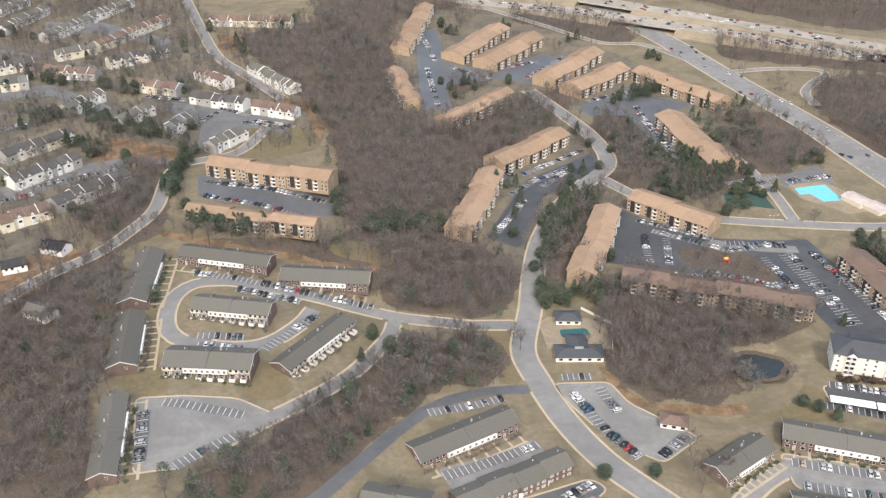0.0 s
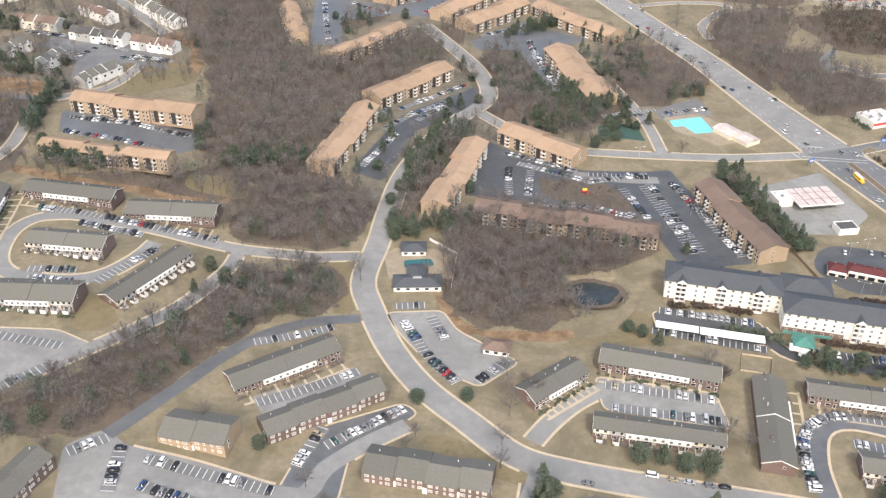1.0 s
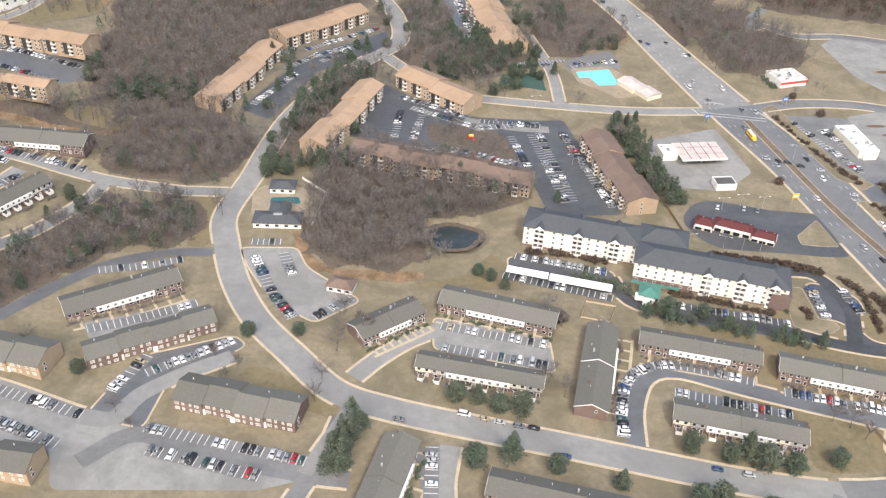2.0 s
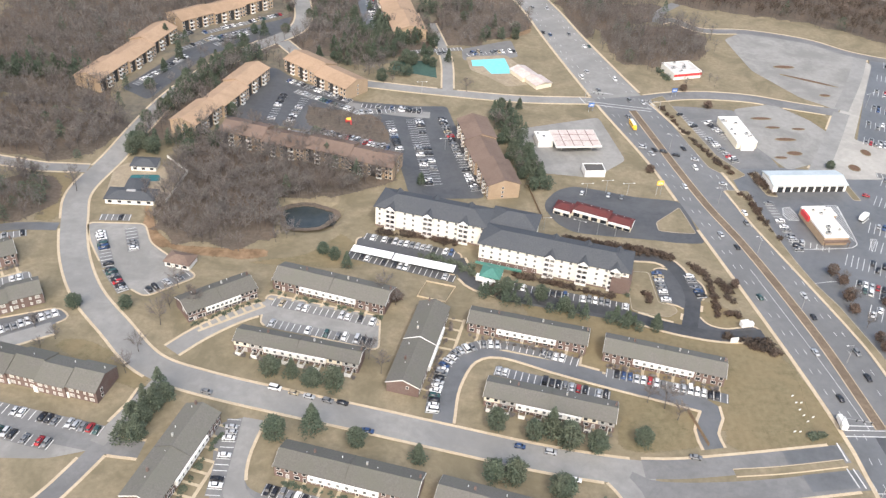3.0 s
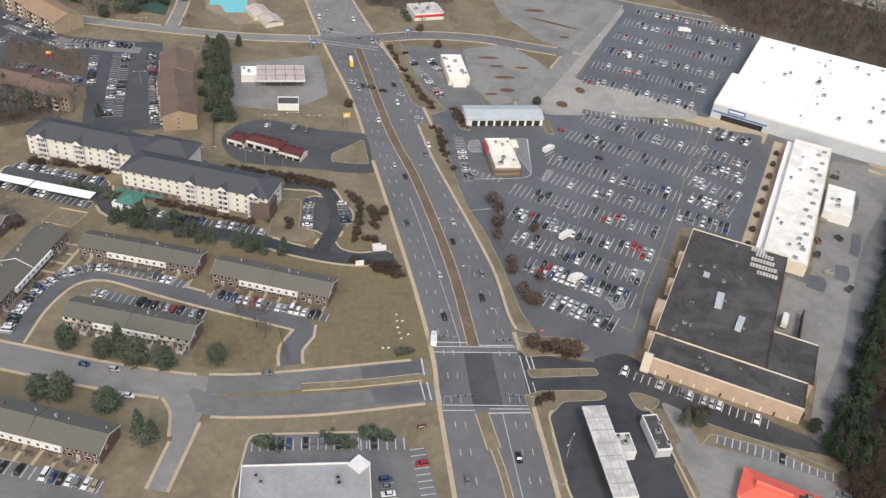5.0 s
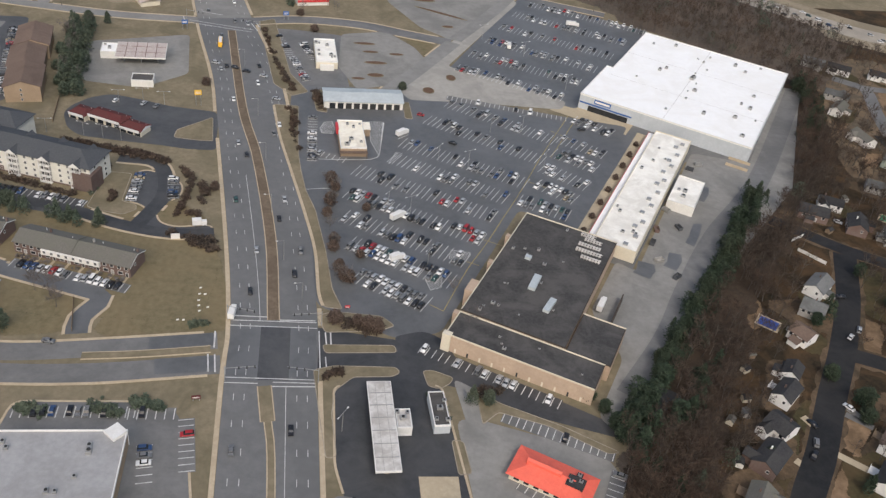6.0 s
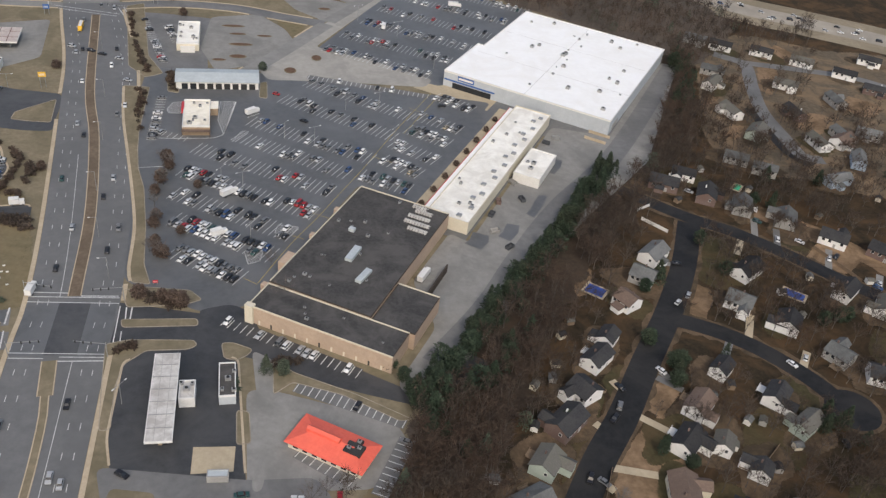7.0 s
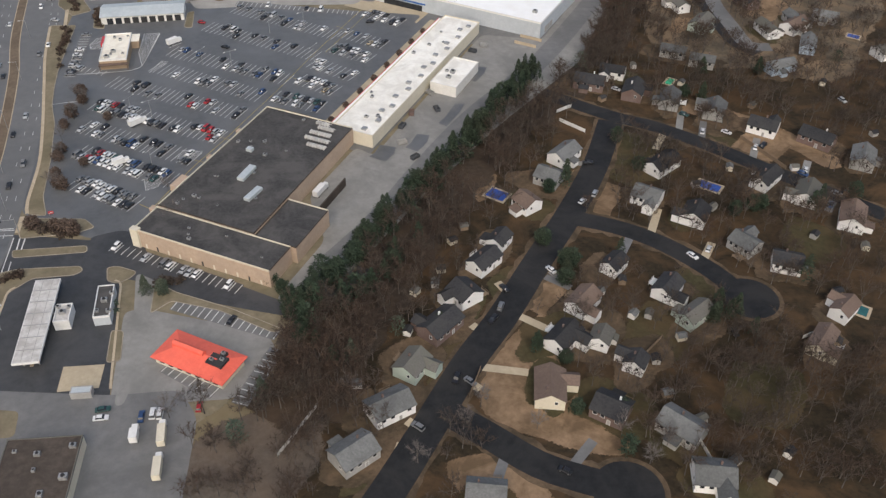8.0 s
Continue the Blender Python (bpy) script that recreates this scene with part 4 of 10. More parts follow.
lot([(-195.1, 655.7), (-160.4, 638.5), (-128.2, 627.5), (-117.3, 612.1), (-153.8, 627.2), (-168.5, 579.8), (-183.0, 589.7)], "mid")
lot([(-59.0, 247.9), (-22.5, 241.8), (11.9, 230.5), (34.8, 225.1), (99.2, 211.1), (99.8, 203.3), (84.2, 197.8), (10.9, 195.4), (5.7, 212.6), (-45.9, 216.9)], "old")
lot([(11.9, 230.5), (18.5, 251.5), (25.4, 265.6), (59.7, 279.7), (66.6, 273.6), (47.2, 255.9), (38.6, 247.5), (35.8, 225.1)], "dark", True)
lot([(139.6, 217.7), (149.5, 222.6), (155.7, 218.7), (153.2, 202.1), (155.8, 189.6), (170.8, 183.1), (203.5, 180.0), (202.8, 173.1), (146.8, 170.5)], "mid")
tennis_court([(187.5, 552.5), (213.9, 556.7), (215.7, 529.4), (185.2, 538.2)])
lot([(-296.8, 523.7), (-269.8, 550.3), (-229.5, 569.4), (-219.7, 550.8), (-259.7, 524.1), (-284.3, 495.5)], "mid")
lot([(-228.5, 680.1), (-160.8, 662.2), (-120.5, 633.2), (-126.4, 616.5), (-164.8, 638.4), (-221.7, 655.4)], "mid")
lot([(-377.1, 704.9), (-340.2, 719.1), (-270.0, 667.1), (-268.4, 649.0), (-329.5, 692.0), (-365.5, 678.6)], "mid")
lot([(-419.5, 905.8), (-361.4, 906.5), (-275.3, 848.7), (-267.8, 821.8), (-347.7, 866.7), (-403.7, 866.1)], "mid")
# driveways, lawns and bare soil
driveway([(594.1, 180.1), (588.6, 173.3)], 3.2)
driveway([(599.0, 188.6), (594.7, 196.2)], 3.2)
driveway([(578.5, 151.7), (584.4, 145.5)], 3.2)
driveway([(567.5, 128.1), (560.8, 133.8)], 3.2)
driveway([(564.8, 121.9), (557.2, 124.3)], 3.2)
driveway([(628.1, 237.2), (636.6, 246.4)], 3.2)
driveway([(590.1, 167.9), (583.8, 174.8)], 3.2)
driveway([(619.4, 195.4), (615.1, 201.8)], 3.2)
driveway([(693.9, 284.6), (700.3, 303.3)], 3.2)
driveway([(711.8, 268.7), (720.7, 288.5)], 3.2)
driveway([(729.5, 255.7), (737.3, 270.2)], 3.2)
driveway([(685.5, 291.7), (691.7, 310.9)], 3.2)
driveway([(656.3, 220.3), (663.8, 238.1)], 3.2)
driveway([(671.7, 203.2), (679.6, 216.2)], 3.2)
driveway([(645.6, 270.5), (635.9, 270.8)], 3.2)
driveway([(650.5, 224.0), (643.3, 210.6)], 3.2)
driveway([(612.6, 198.7), (621.0, 192.3)], 3.2)
driveway([(600.9, 178.4), (612.5, 169.8)], 3.2)
driveway([(585.2, 155.2), (600.7, 152.2)], 3.2)
driveway([(682.1, 298.9), (672.6, 280.7)], 3.2)
driveway([(722.0, 262.1), (712.0, 254.2)], 3.2)
driveway([(740.1, 245.5), (732.2, 234.2)], 3.2)
driveway([(591.2, 123.0), (586.6, 111.1)], 3.2)
driveway([(608.6, 114.2), (617.1, 124.2)], 3.2)
town_ground([(-574.6, 1031.8), (-315.2, 1034.7), (-285.3, 950.4), (-199.9, 757.2), (-126.4, 700.9), (-98.4, 595.0), (-181.1, 551.3), (-192.8, 524.8), (-216.6, 456.3), (-269.0, 405.7)])
town_ground([(-72.0, 1024.0), (38.7, 1041.4), (118.3, 925.3), (179.0, 833.1), (234.8, 716.9), (238.9, 664.8), (205.9, 564.0), (145.2, 537.3), (94.9, 504.9), (70.4, 448.9), (42.9, 436.1), (20.6, 454.8), (29.6, 610.0), (-4.5, 654.1), (-51.4, 692.9)])
estate_ground([(725.9, 525.3), (765.0, 550.5), (822.8, 535.8), (876.4, 515.2), (791.5, 351.8), (740.1, 351.8), (698.5, 358.5), (696.6, 401.5)])
soil_patch([(718.0, 463.0), (719.0, 443.7), (705.2, 434.1)])
soil_patch([(721.8, 425.7), (723.7, 401.8), (707.2, 393.1)])
soil_patch([(761.6, 495.3), (774.6, 493.2), (755.3, 453.1), (750.5, 460.2)])
soil_patch([(771.0, 432.9), (783.2, 427.3), (765.9, 404.1), (755.6, 412.9)])
soil_patch([(809.8, 461.6), (826.5, 448.5), (810.6, 431.2), (798.1, 444.3)])
soil_patch([(789.7, 537.4), (797.0, 524.4), (782.3, 507.9), (777.1, 520.7)])
island([(412.3, 205.9), (419.5, 208.7), (442.2, 209.7), (443.8, 207.1), (441.0, 204.8), (426.8, 203.5), (420.6, 196.3), (420.1, 184.8), (422.8, 166.3), (419.4, 165.5), (416.1, 183.3)])
island([(452.1, 208.7), (456.0, 209.2), (463.4, 206.0), (462.1, 203.0), (458.1, 199.9), (453.9, 201.1)])
island([(461.3, 176.1), (465.4, 175.7), (467.4, 162.0), (463.0, 161.2)])
island([(471.3, 200.5), (479.4, 194.6), (500.6, 185.3), (520.0, 174.2), (515.8, 173.3), (496.5, 184.6), (478.8, 190.1), (472.7, 183.9)])
island([(414.6, 219.5), (441.6, 221.5), (442.5, 217.7), (415.9, 215.2)])
lawn([(494, 132), (505, 143), (508, 152), (523, 152), (519, 139), (510, 124), (501, 114), (496, 118)])
island([(354.3, 514.9), (363.4, 521.4), (380.8, 445.2), (392.7, 424.1), (384.4, 417.9), (373.0, 430.7)])
lawn([(447, 515), (464, 506), (463, 484), (450, 458), (445, 470), (450, 490)])
island([(375.6, 406.2), (389.0, 406.6), (391.0, 381.0), (393.2, 358.0), (395.8, 342.0), (399.6, 324.4), (405.4, 308.0), (412.0, 278.0), (416.2, 253.0), (421.0, 240.5), (413.6, 241.5), (411.2, 250.0), (407.6, 278.0), (400.6, 307.0), (391.3, 341.2), (382.6, 373.0)])
footpath_line = smooth_line([(375.8, 405.0), (382.4, 373.0), (391.0, 341.2), (400.3, 307.0), (407.3, 278.0), (410.9, 250.0), (413.2, 242.0)])
raised("kerb", quads_between(offset(footpath_line, 0.75), offset(footpath_line, -0.55)), 0, 0.24, KERB, "tan concrete kerb and footpath beside the main road")
island([(347.0, 385.8), (331.9, 370.2), (331.8, 362.8), (340.9, 361.8), (350.8, 362.0)])
island([(394.5, 426.2), (400.4, 428.3), (404.7, 402.0), (398.8, 403.2)])
island([(445.4, 421.0), (448.8, 422.6), (450.8, 402.8), (446.6, 403.2)])
island([(411.2, 235.8), (417.9, 238.9), (436.5, 238.0), (441.7, 232.7), (435.2, 229.1), (415.3, 226.5)])
soil_patch([(-138.9, 691.5), (-113.5, 681.1), (-97.8, 649.9), (-98.9, 605.2), (-107.3, 624.0), (-111.9, 656.9), (-135.0, 673.6)])
soil_patch([(-267.6, 609.6), (-203.9, 591.5), (-188.5, 579.6), (-195.3, 560.3), (-247.7, 564.5)])
turning_circle(684.4, 184.9, 10.5)
turning_circle(624.0, 105.8, 10.5)
soil_patch([(583.6, 144.6), (589.1, 157.5), (604.7, 176.9), (611.7, 182.1), (615.4, 169.7), (611.6, 156.8), (612.9, 146.9), (623.0, 137.2), (630.4, 125.8), (625.5, 118.7), (617.8, 118.7), (601.7, 125.2), (588.6, 132.1), (584.2, 138.1)])
soil_patch([(690, 314), (712, 300), (731, 281), (745, 264), (751, 272), (737, 294), (715, 313), (696, 324)])
soil_patch([(-252.4, 423.6), (-224.8, 442.9), (-200.8, 430.4), (-206.9, 412.2), (-221.6, 395.0), (-233.6, 381.4)])
soil_patch([(-230.2, 373.7), (-216.1, 381.6), (-192.8, 359.2), (-197.5, 336.2), (-211.6, 331.7)])
soil_patch([(-232.0, 864.2), (-165.1, 864.9), (-154.7, 817.8), (-211.7, 810.3)])
soil_patch([(-179.6, 467.1), (-125.1, 450.6), (-65.3, 443.9), (-39.1, 443.5), (-38.7, 437.3), (-77.1, 434.9), (-130.2, 443.9), (-169.9, 456.8)])
soil_patch([(71.0, 368.8), (87.2, 337.3), (100.3, 329.1), (139.6, 328.2), (131.2, 320.5), (99.2, 324.4), (80.3, 334.2)])
soil_patch([(254.0, 655.7), (284.2, 628.5), (266.6, 602.6), (246.5, 617.6)])
lawn([(65.5, 256.6), (76.6, 260.4), (107.9, 242.5), (108.4, 233.6), (87.8, 241.8)])
lawn([(347.8, 279.1), (366.4, 273.1), (378.4, 230.8), (371.5, 221.5), (333.8, 217.9), (336.6, 239.0)])
lawn([(294.3, 236.3), (318.1, 239.4), (323.0, 226.0), (322.0, 218.6), (291.8, 215.5)])
lawn([(173.4, 345.7), (158.1, 327.6), (141.3, 321.5), (131.8, 318.4), (173.0, 317.7), (187.3, 325.7)])
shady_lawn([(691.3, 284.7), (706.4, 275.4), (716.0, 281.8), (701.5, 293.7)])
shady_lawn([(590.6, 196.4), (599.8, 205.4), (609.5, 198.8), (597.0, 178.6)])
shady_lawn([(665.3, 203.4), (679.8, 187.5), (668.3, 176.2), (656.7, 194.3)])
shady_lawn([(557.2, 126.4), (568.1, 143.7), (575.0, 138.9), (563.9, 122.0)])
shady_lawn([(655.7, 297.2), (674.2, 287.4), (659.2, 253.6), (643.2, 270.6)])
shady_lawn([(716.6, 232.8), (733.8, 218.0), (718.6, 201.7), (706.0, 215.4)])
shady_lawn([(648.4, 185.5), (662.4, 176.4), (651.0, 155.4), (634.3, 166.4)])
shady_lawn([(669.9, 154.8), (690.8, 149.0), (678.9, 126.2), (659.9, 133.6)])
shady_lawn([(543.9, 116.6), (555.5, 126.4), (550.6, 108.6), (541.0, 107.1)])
soil_patch([(579.2, 255.9), (589.7, 272.0), (601.0, 263.3), (592.3, 243.9)])
soil_patch([(632.8, 266.6), (644.1, 262.2), (635.9, 242.6), (627.3, 246.7)])
soil_patch([(609.9, 201.9), (621.5, 195.4), (608.8, 178.2), (601.6, 184.1)])
soil_patch([(643.4, 258.1), (652.1, 253.8), (640.7, 231.4), (635.2, 238.9)])
soil_patch([(585.9, 121.1), (600.0, 112.6), (602.0, 102.9), (579.5, 103.7), (572.2, 117.6)])
soil_patch([(704.6, 277.6), (720.4, 295.6), (735.3, 285.8), (719.2, 268.5)])
soil_patch([(572.9, 171.1), (583.2, 179.0), (576.1, 158.0), (570.4, 155.7)])
sheet("grass_island", [rounded([(428.0, 143.1), (441.2, 141.7), (442.8, 131.7), (426.9, 130.4)], 2.0)], 0.16, GRASS, "worn grass plot beside the depot yard")
bed(421.6, 496.5, 14.0, 3.5, 5)
bed(425.7, 485.0, 10.0, 3.0, 5)
bed(429.2, 470.0, 14.0, 4.0, 5)
bed(441.7, 484.8, 9.0, 3.0, 5)
bed(419.6, 446.8, 8.0, 3.0, 5)
bed(429.5, 453.0, 10.0, 5.0, 5)
bed(471.9, 559.1, 40.0, 3.0, -25)
bed(461.1, 580.1, 16.0, 5.0, 5)
bed(475.8, 536.3, 8.0, 4.0, 5)
bed(474.3, 458.7, 6.0, 8.0, 5)
bed(460.4, 439.3, 7.0, 8.0, 5)
lawn([(15.5, 385.4), (30.4, 385.5), (33.7, 343.1), (24.1, 342.9), (23.6, 365.7)])
lawn([(-161.0, 374.4), (-153.9, 384.9), (-138.6, 336.9), (-127.4, 316.0), (-147.9, 315.8)])
lawn([(-94.3, 341.8), (-86.5, 343.2), (-72.8, 324.2), (-76.9, 317.4), (-92.1, 316.9)])
lawn([(-153.8, 627.2), (-110.8, 625.0), (-98.6, 597.0), (-141.5, 565.6)])
lawn([(-71.1, 465.8), (-40.6, 466.3), (-35.8, 444.3), (-69.2, 449.5)])
shady_lawn([(577.3, 179.2), (590.3, 193.3), (582.4, 168.1), (569.9, 143.7), (566.4, 146.1), (572.6, 163.2)])
lawn([(254.2, 307.7), (350.4, 303.1), (368.7, 238.0), (332.7, 227.7), (285.4, 236.1)])
# rows of parking bays
EDGES.append((-1, offset(smooth_line([(297.4, 206.2), (312.0, 207.0), (337.9, 211.2), (371.6, 217.5)]), 5.0), 1.15))
EDGES.append((-1, offset(smooth_line([(296.7, 198.3), (302.6, 196.0), (335.6, 198.3), (374.7, 205.3)]), -5.25), 1.15))
stalls(422.3, 346.0, 487.9, 314.1, True, 0.25)
stalls(419.2, 324.8, 481.1, 294.9, True, 0.5)
stalls(418.8, 305.6, 472.4, 278.1, True, 0.5)
stalls(422.3, 285.3, 465.5, 262.9, True, 0.75)
stalls(425.9, 263.1, 454.5, 246.9, True, 0.95)
stalls(439.9, 360.3, 495.0, 330.2, True, 0.25)
stalls(445.3, 376.3, 506.8, 345.5, True, 0.3)
stalls(459.0, 403.8, 518.5, 369.6, True, 0.25)
stalls(471.1, 425.1, 527.9, 392.3, True, 0.15)
stalls(471.1, 432.2, 538.2, 418.3, False, 0.15)
stalls(543.1, 419.2, 562.4, 405.9, True, 0.55)
stalls(531.2, 394.7, 553.4, 381.1, True, 0.55)
stalls(525.8, 379.0, 546.3, 365.9, True, 0.55)
stalls(517.4, 362.5, 538.4, 348.0, True, 0.55)
stalls(512.5, 346.3, 529.8, 334.2, True, 0.55)
stalls(501.9, 330.2, 524.3, 319.5, True, 0.55)
stalls(479.1, 474.3, 540.3, 445.4, True, 0.34)
stalls(489.0, 496.9, 554.6, 468.9, True, 0.34)
stalls(501.5, 520.6, 568.6, 490.0, True, 0.34)
stalls(512.8, 545.6, 583.5, 512.5, True, 0.34)
stalls(524.5, 570.5, 598.1, 538.3, True, 0.34)
stalls(538.1, 593.1, 616.3, 561.5, True, 0.34)
stalls(451.6, 220.5, 501.6, 195.3, False, 0.3, "black")
stalls(219.6, 228.9, 220.9, 241.6, False, 0.75, "dark")
stalls(220.9, 241.6, 223.5, 253.9, False, 0.75, "dark")
stalls(223.5, 253.9, 229.5, 263.8, False, 0.75, "dark")
stalls(229.5, 263.8, 239.0, 269.3, False, 0.75, "dark")
stalls(239.0, 269.3, 250.4, 269.7, False, 0.75, "dark")
stalls(250.4, 269.7, 264.3, 266.3, False, 0.75, "dark")
stalls(264.3, 266.3, 279.3, 261.2, False, 0.75, "dark")
stalls(290.8, 256.0, 337.7, 244.4, False, 0.6, "dark")
stalls(245.0, 254.0, 289.8, 242.7, False, 0.6, "dark")
lot([(214.1, 175.9), (274.7, 162.6), (268.5, 134.3), (207.9, 147.5)], "mid")
stalls(214.4, 172.7, 272.1, 160.1, False, 0.75)
stalls(162.7, 188.7, 201.8, 178.8, False, 0.8)
stalls(211.2, 158.1, 268.9, 145.4, False, 0.60)
stalls(209.9, 152.2, 267.6, 139.6, False, 0.50)
stalls(148.7, 290.5, 194.2, 279.8, False, 0.35)
stalls(149.3, 276.3, 193.8, 266.9, False, 0.45)
stalls(146.0, 220.4, 145.7, 185.4, False, 0.5)
stalls(184.5, 344.3, 227.7, 333.1, False, 0.8, "fresh")
stalls(177.7, 328.5, 227.8, 313.7, False, 0.5, "fresh")
stalls(250.0, 311.5, 306.5, 299.5, False, 0.65, "fresh")
stalls(324.0, 327.2, 324.7, 304.9, False, 0.7, "fresh")
stalls(338.9, 326.0, 342.1, 309.3, False, 0.6, "fresh")
stalls(92.5, 462.5, 101.3, 520.1, False, 0.8, "fresh")
stalls(118.7, 458.6, 121.4, 492.8, False, 0.8, "fresh")
stalls(130.1, 457.2, 134.7, 488.2, False, 0.6, "fresh")
stalls(120.8, 512.6, 163.1, 487.4, False, 0.8, "fresh")
stalls(170.5, 483.7, 207.1, 479.4, False, 0.75, "fresh")
stalls(201.0, 468.0, 214.1, 394.5, False, 0.35, "fresh")
stalls(205.5, 470.1, 218.8, 396.2, False, 0.3, "fresh")
stalls(219.6, 472.0, 238.9, 391.4, False, 0.85, "fresh")
stalls(188.5, 464.9, 196.4, 429.7, False, 0.6, "fresh")
stalls(149.5, 448.3, 190.7, 430.3, False, 0.85, "fresh")
stalls(193.6, 568.0, 232.1, 579.3, False, 0.3)
stalls(236.5, 570.0, 269.9, 580.3, False, 0.5)
stalls(-9.9, 318.3, 24.8, 332.2, False, 0.3)
stalls(-2.6, 278.7, 38.9, 300.2, False, 0.25)
stalls(18.0, 244.5, 26.7, 265.0, False, 0.8)
stalls(29.0, 255.1, 60.3, 276.1, False, 0.8)
stalls(-39.8, 242.5, 10.6, 231.3, False, 0.35)
stalls(-38.8, 229.3, 6.7, 215.9, False, 0.5)
stalls(36.8, 225.7, 99.1, 211.6, False, 0.7)
stalls(40.3, 214.8, 83.4, 204.1, False, 0.4)
stalls(58.5, 336.2, 70.7, 309.8, False, 0.85)
stalls(71.4, 307.8, 82.7, 292.6, False, 0.8)
stalls(71.9, 340.1, 78.4, 322.7, False, 0.8)
stalls(92.7, 293.1, 107.0, 307.4, False, 0.4)
stalls(54.9, 348.5, 68.7, 349.3, False, 0.2)
stalls(-162.7, 531.1, -82.0, 513.0, False, 0.8, "dark")
stalls(-159.5, 510.4, -87.7, 488.3, False, 0.6, "dark")
stalls(29.0, 495.2, 49.3, 540.5, False, 0.85, "dark")
stalls(50.9, 580.8, 98.7, 623.3, False, 0.85, "dark")
stalls(63.5, 562.5, 86.4, 590.7, False, 0.6, "dark")
stalls(-141.1, 415.8, -42.1, 398.7, False, 0.75)
stalls(-114.8, 401.6, -80.9, 396.1, False, 0.7)
stalls(-90.9, 352.4, -70.5, 384.9, False, 0.6)
stalls(-125.0, 357.6, -103.2, 359.4, False, 0.8)
stalls(-123.0, 349.6, -101.2, 349.5, False, 0.7)
stalls(-127.5, 307.3, -91.9, 303.3, False, 0.3)
stalls(-112.1, 268.7, -91.7, 290.5, False, 0.5)
stalls(-134.3, 300.4, -127.1, 269.1, False, 0.4)
stalls(-32.8, 908.8, -16.6, 823.8, False, 0.6, "dark")
stalls(-24.1, 804.2, -12.0, 706.7, False, 0.7, "dark")
stalls(-0.4, 813.7, 36.0, 786.2, False, 0.7, "dark")
stalls(53.2, 818.3, 81.4, 835.4, False, 0.7, "dark")
stalls(67.1, 786.5, 110.5, 853.1, False, 0.8, "dark")
stalls(116.6, 729.0, 154.2, 750.3, False, 0.7, "dark")
stalls(155.7, 703.0, 168.9, 611.6, False, 0.8, "dark")
stalls(-199.6, 674.1, -158.4, 650.2, False, 0.8, "dark")
stalls(-151.8, 638.6, -119.7, 627.7, False, 0.9, "dark")
stalls(-286.7, 501.0, -269.4, 511.6, False, 0.7, "dark")
stalls(-271.5, 524.0, -225.5, 550.8, False, 0.75, "dark")
stalls(-249.9, 690.3, -184.8, 673.0, False, 0.9, "dark")
stalls(-160.0, 636.2, -125.7, 625.3, False, 0.98, "dark")
stalls(-205.3, 603.9, -182.0, 660.7, False, 0.5, "dark")
stalls(-300.1, 757.6, -261.2, 797.9, False, 0.5, "dark")
stalls(-338.4, 617.4, -320.3, 635.6, False, 0.5, "dark")
stalls(27.9, 562.1, 42.7, 580.7, False, 0.7, "dark")
stalls(41.0, 549.0, 60.4, 573.4, False, 0.6, "dark")
stalls(60.3, 571.5, 82.3, 590.7, False, 0.5, "dark")
stalls(157.0, 684.2, 170.7, 591.7, False, 0.8, "dark")
stalls(155.7, 716.0, 160.4, 654.7, False, 0.5, "dark")
stalls(215.2, 568.6, 224.0, 571.5, False, 0.8, "dark")
stalls(237.1, 568.9, 245.2, 575.4, False, 0.7, "dark")
stalls(368.0, 498.6, 390.6, 437.6, False, 0.5)
stalls(383.6, 488.7, 392.6, 466.6, False, 0.6)
stalls(397.4, 396.0, 400.4, 351.0, False, 0.4)
stalls(399.6, 360.0, 416.2, 353.7, False, 0.3)
lot([(463.1, 206.0), (473.2, 199.5), (474.2, 177.5), (472.8, 142.9), (469.5, 142.9), (468.2, 177.4)], "old")
stalls(480.4, 188.0, 517.3, 172.4, False, 0.15)
stalls(483.0, 158.7, 500.1, 147.3, False, 0.0)
stalls(518.0, 165.1, 508.7, 142.4, False, 0.05)
stalls(350.4, 180.1, 368.0, 181.4, False, 0.3)
stalls(361.5, 167.2, 364.5, 152.5, False, 0.4)
stalls(372.3, 179.1, 376.4, 157.7, False, 0.3)
CARS.append((296.2, 394.4, 1.25))
CARS.append((310.4, 394.0, 1.25))
CARS.append((317.2, 392.4, 1.25))
CARS.append((338.3, 449.3, -0.33))
CARS.append((349.7, 445.2, -0.33))
CARS.append((356.4, 442.0, -0.21))
CARS.append((366.6, 437.9, -0.21))
CARS.append((455.2, 407.8, -0.33))
CARS.append((470.8, 403.6, -0.21))
CARS.append((545.3, 407.3, 0.20))
CARS.append((420.4, 423.7, -0.66))
CARS.append((376.6, 412.0, -0.28))
CARS.append((471.6, 379.5, -0.49))
CARS.append((158.2, 237.6, -0.23))
CARS.append((165.9, 235.4, -0.23))
CARS.append((172.0, 233.9, -0.23))
CARS.append((179.4, 232.2, -0.23))
CARS.append((185.2, 231.4, -0.23))
CARS.append((132.6, 233.8, -0.23))
CARS.append((318.0, 212.5, -0.18))
CARS.append((252.6, 213.7, -0.18))
CARS.append((263.9, 211.6, -0.18))
CARS.append((196.0, 217.7, -0.18))
CARS.append((271.6, 199.2, -0.18))
stalls(-69.0, 242.7, -56.8, 251.7, False, 0.6)
stalls(-50.3, 247.9, -49.1, 225.2, False, 0.5)
CARS.append((479.3, 137.8, 1.63))
CARS.append((482.6, 138.9, 1.62))
CARS.append((484.8, 138.8, 1.61))
CARS.append((496.4, 141.0, 1.58))
CARS.append((466.9, 141.1, 0.18))
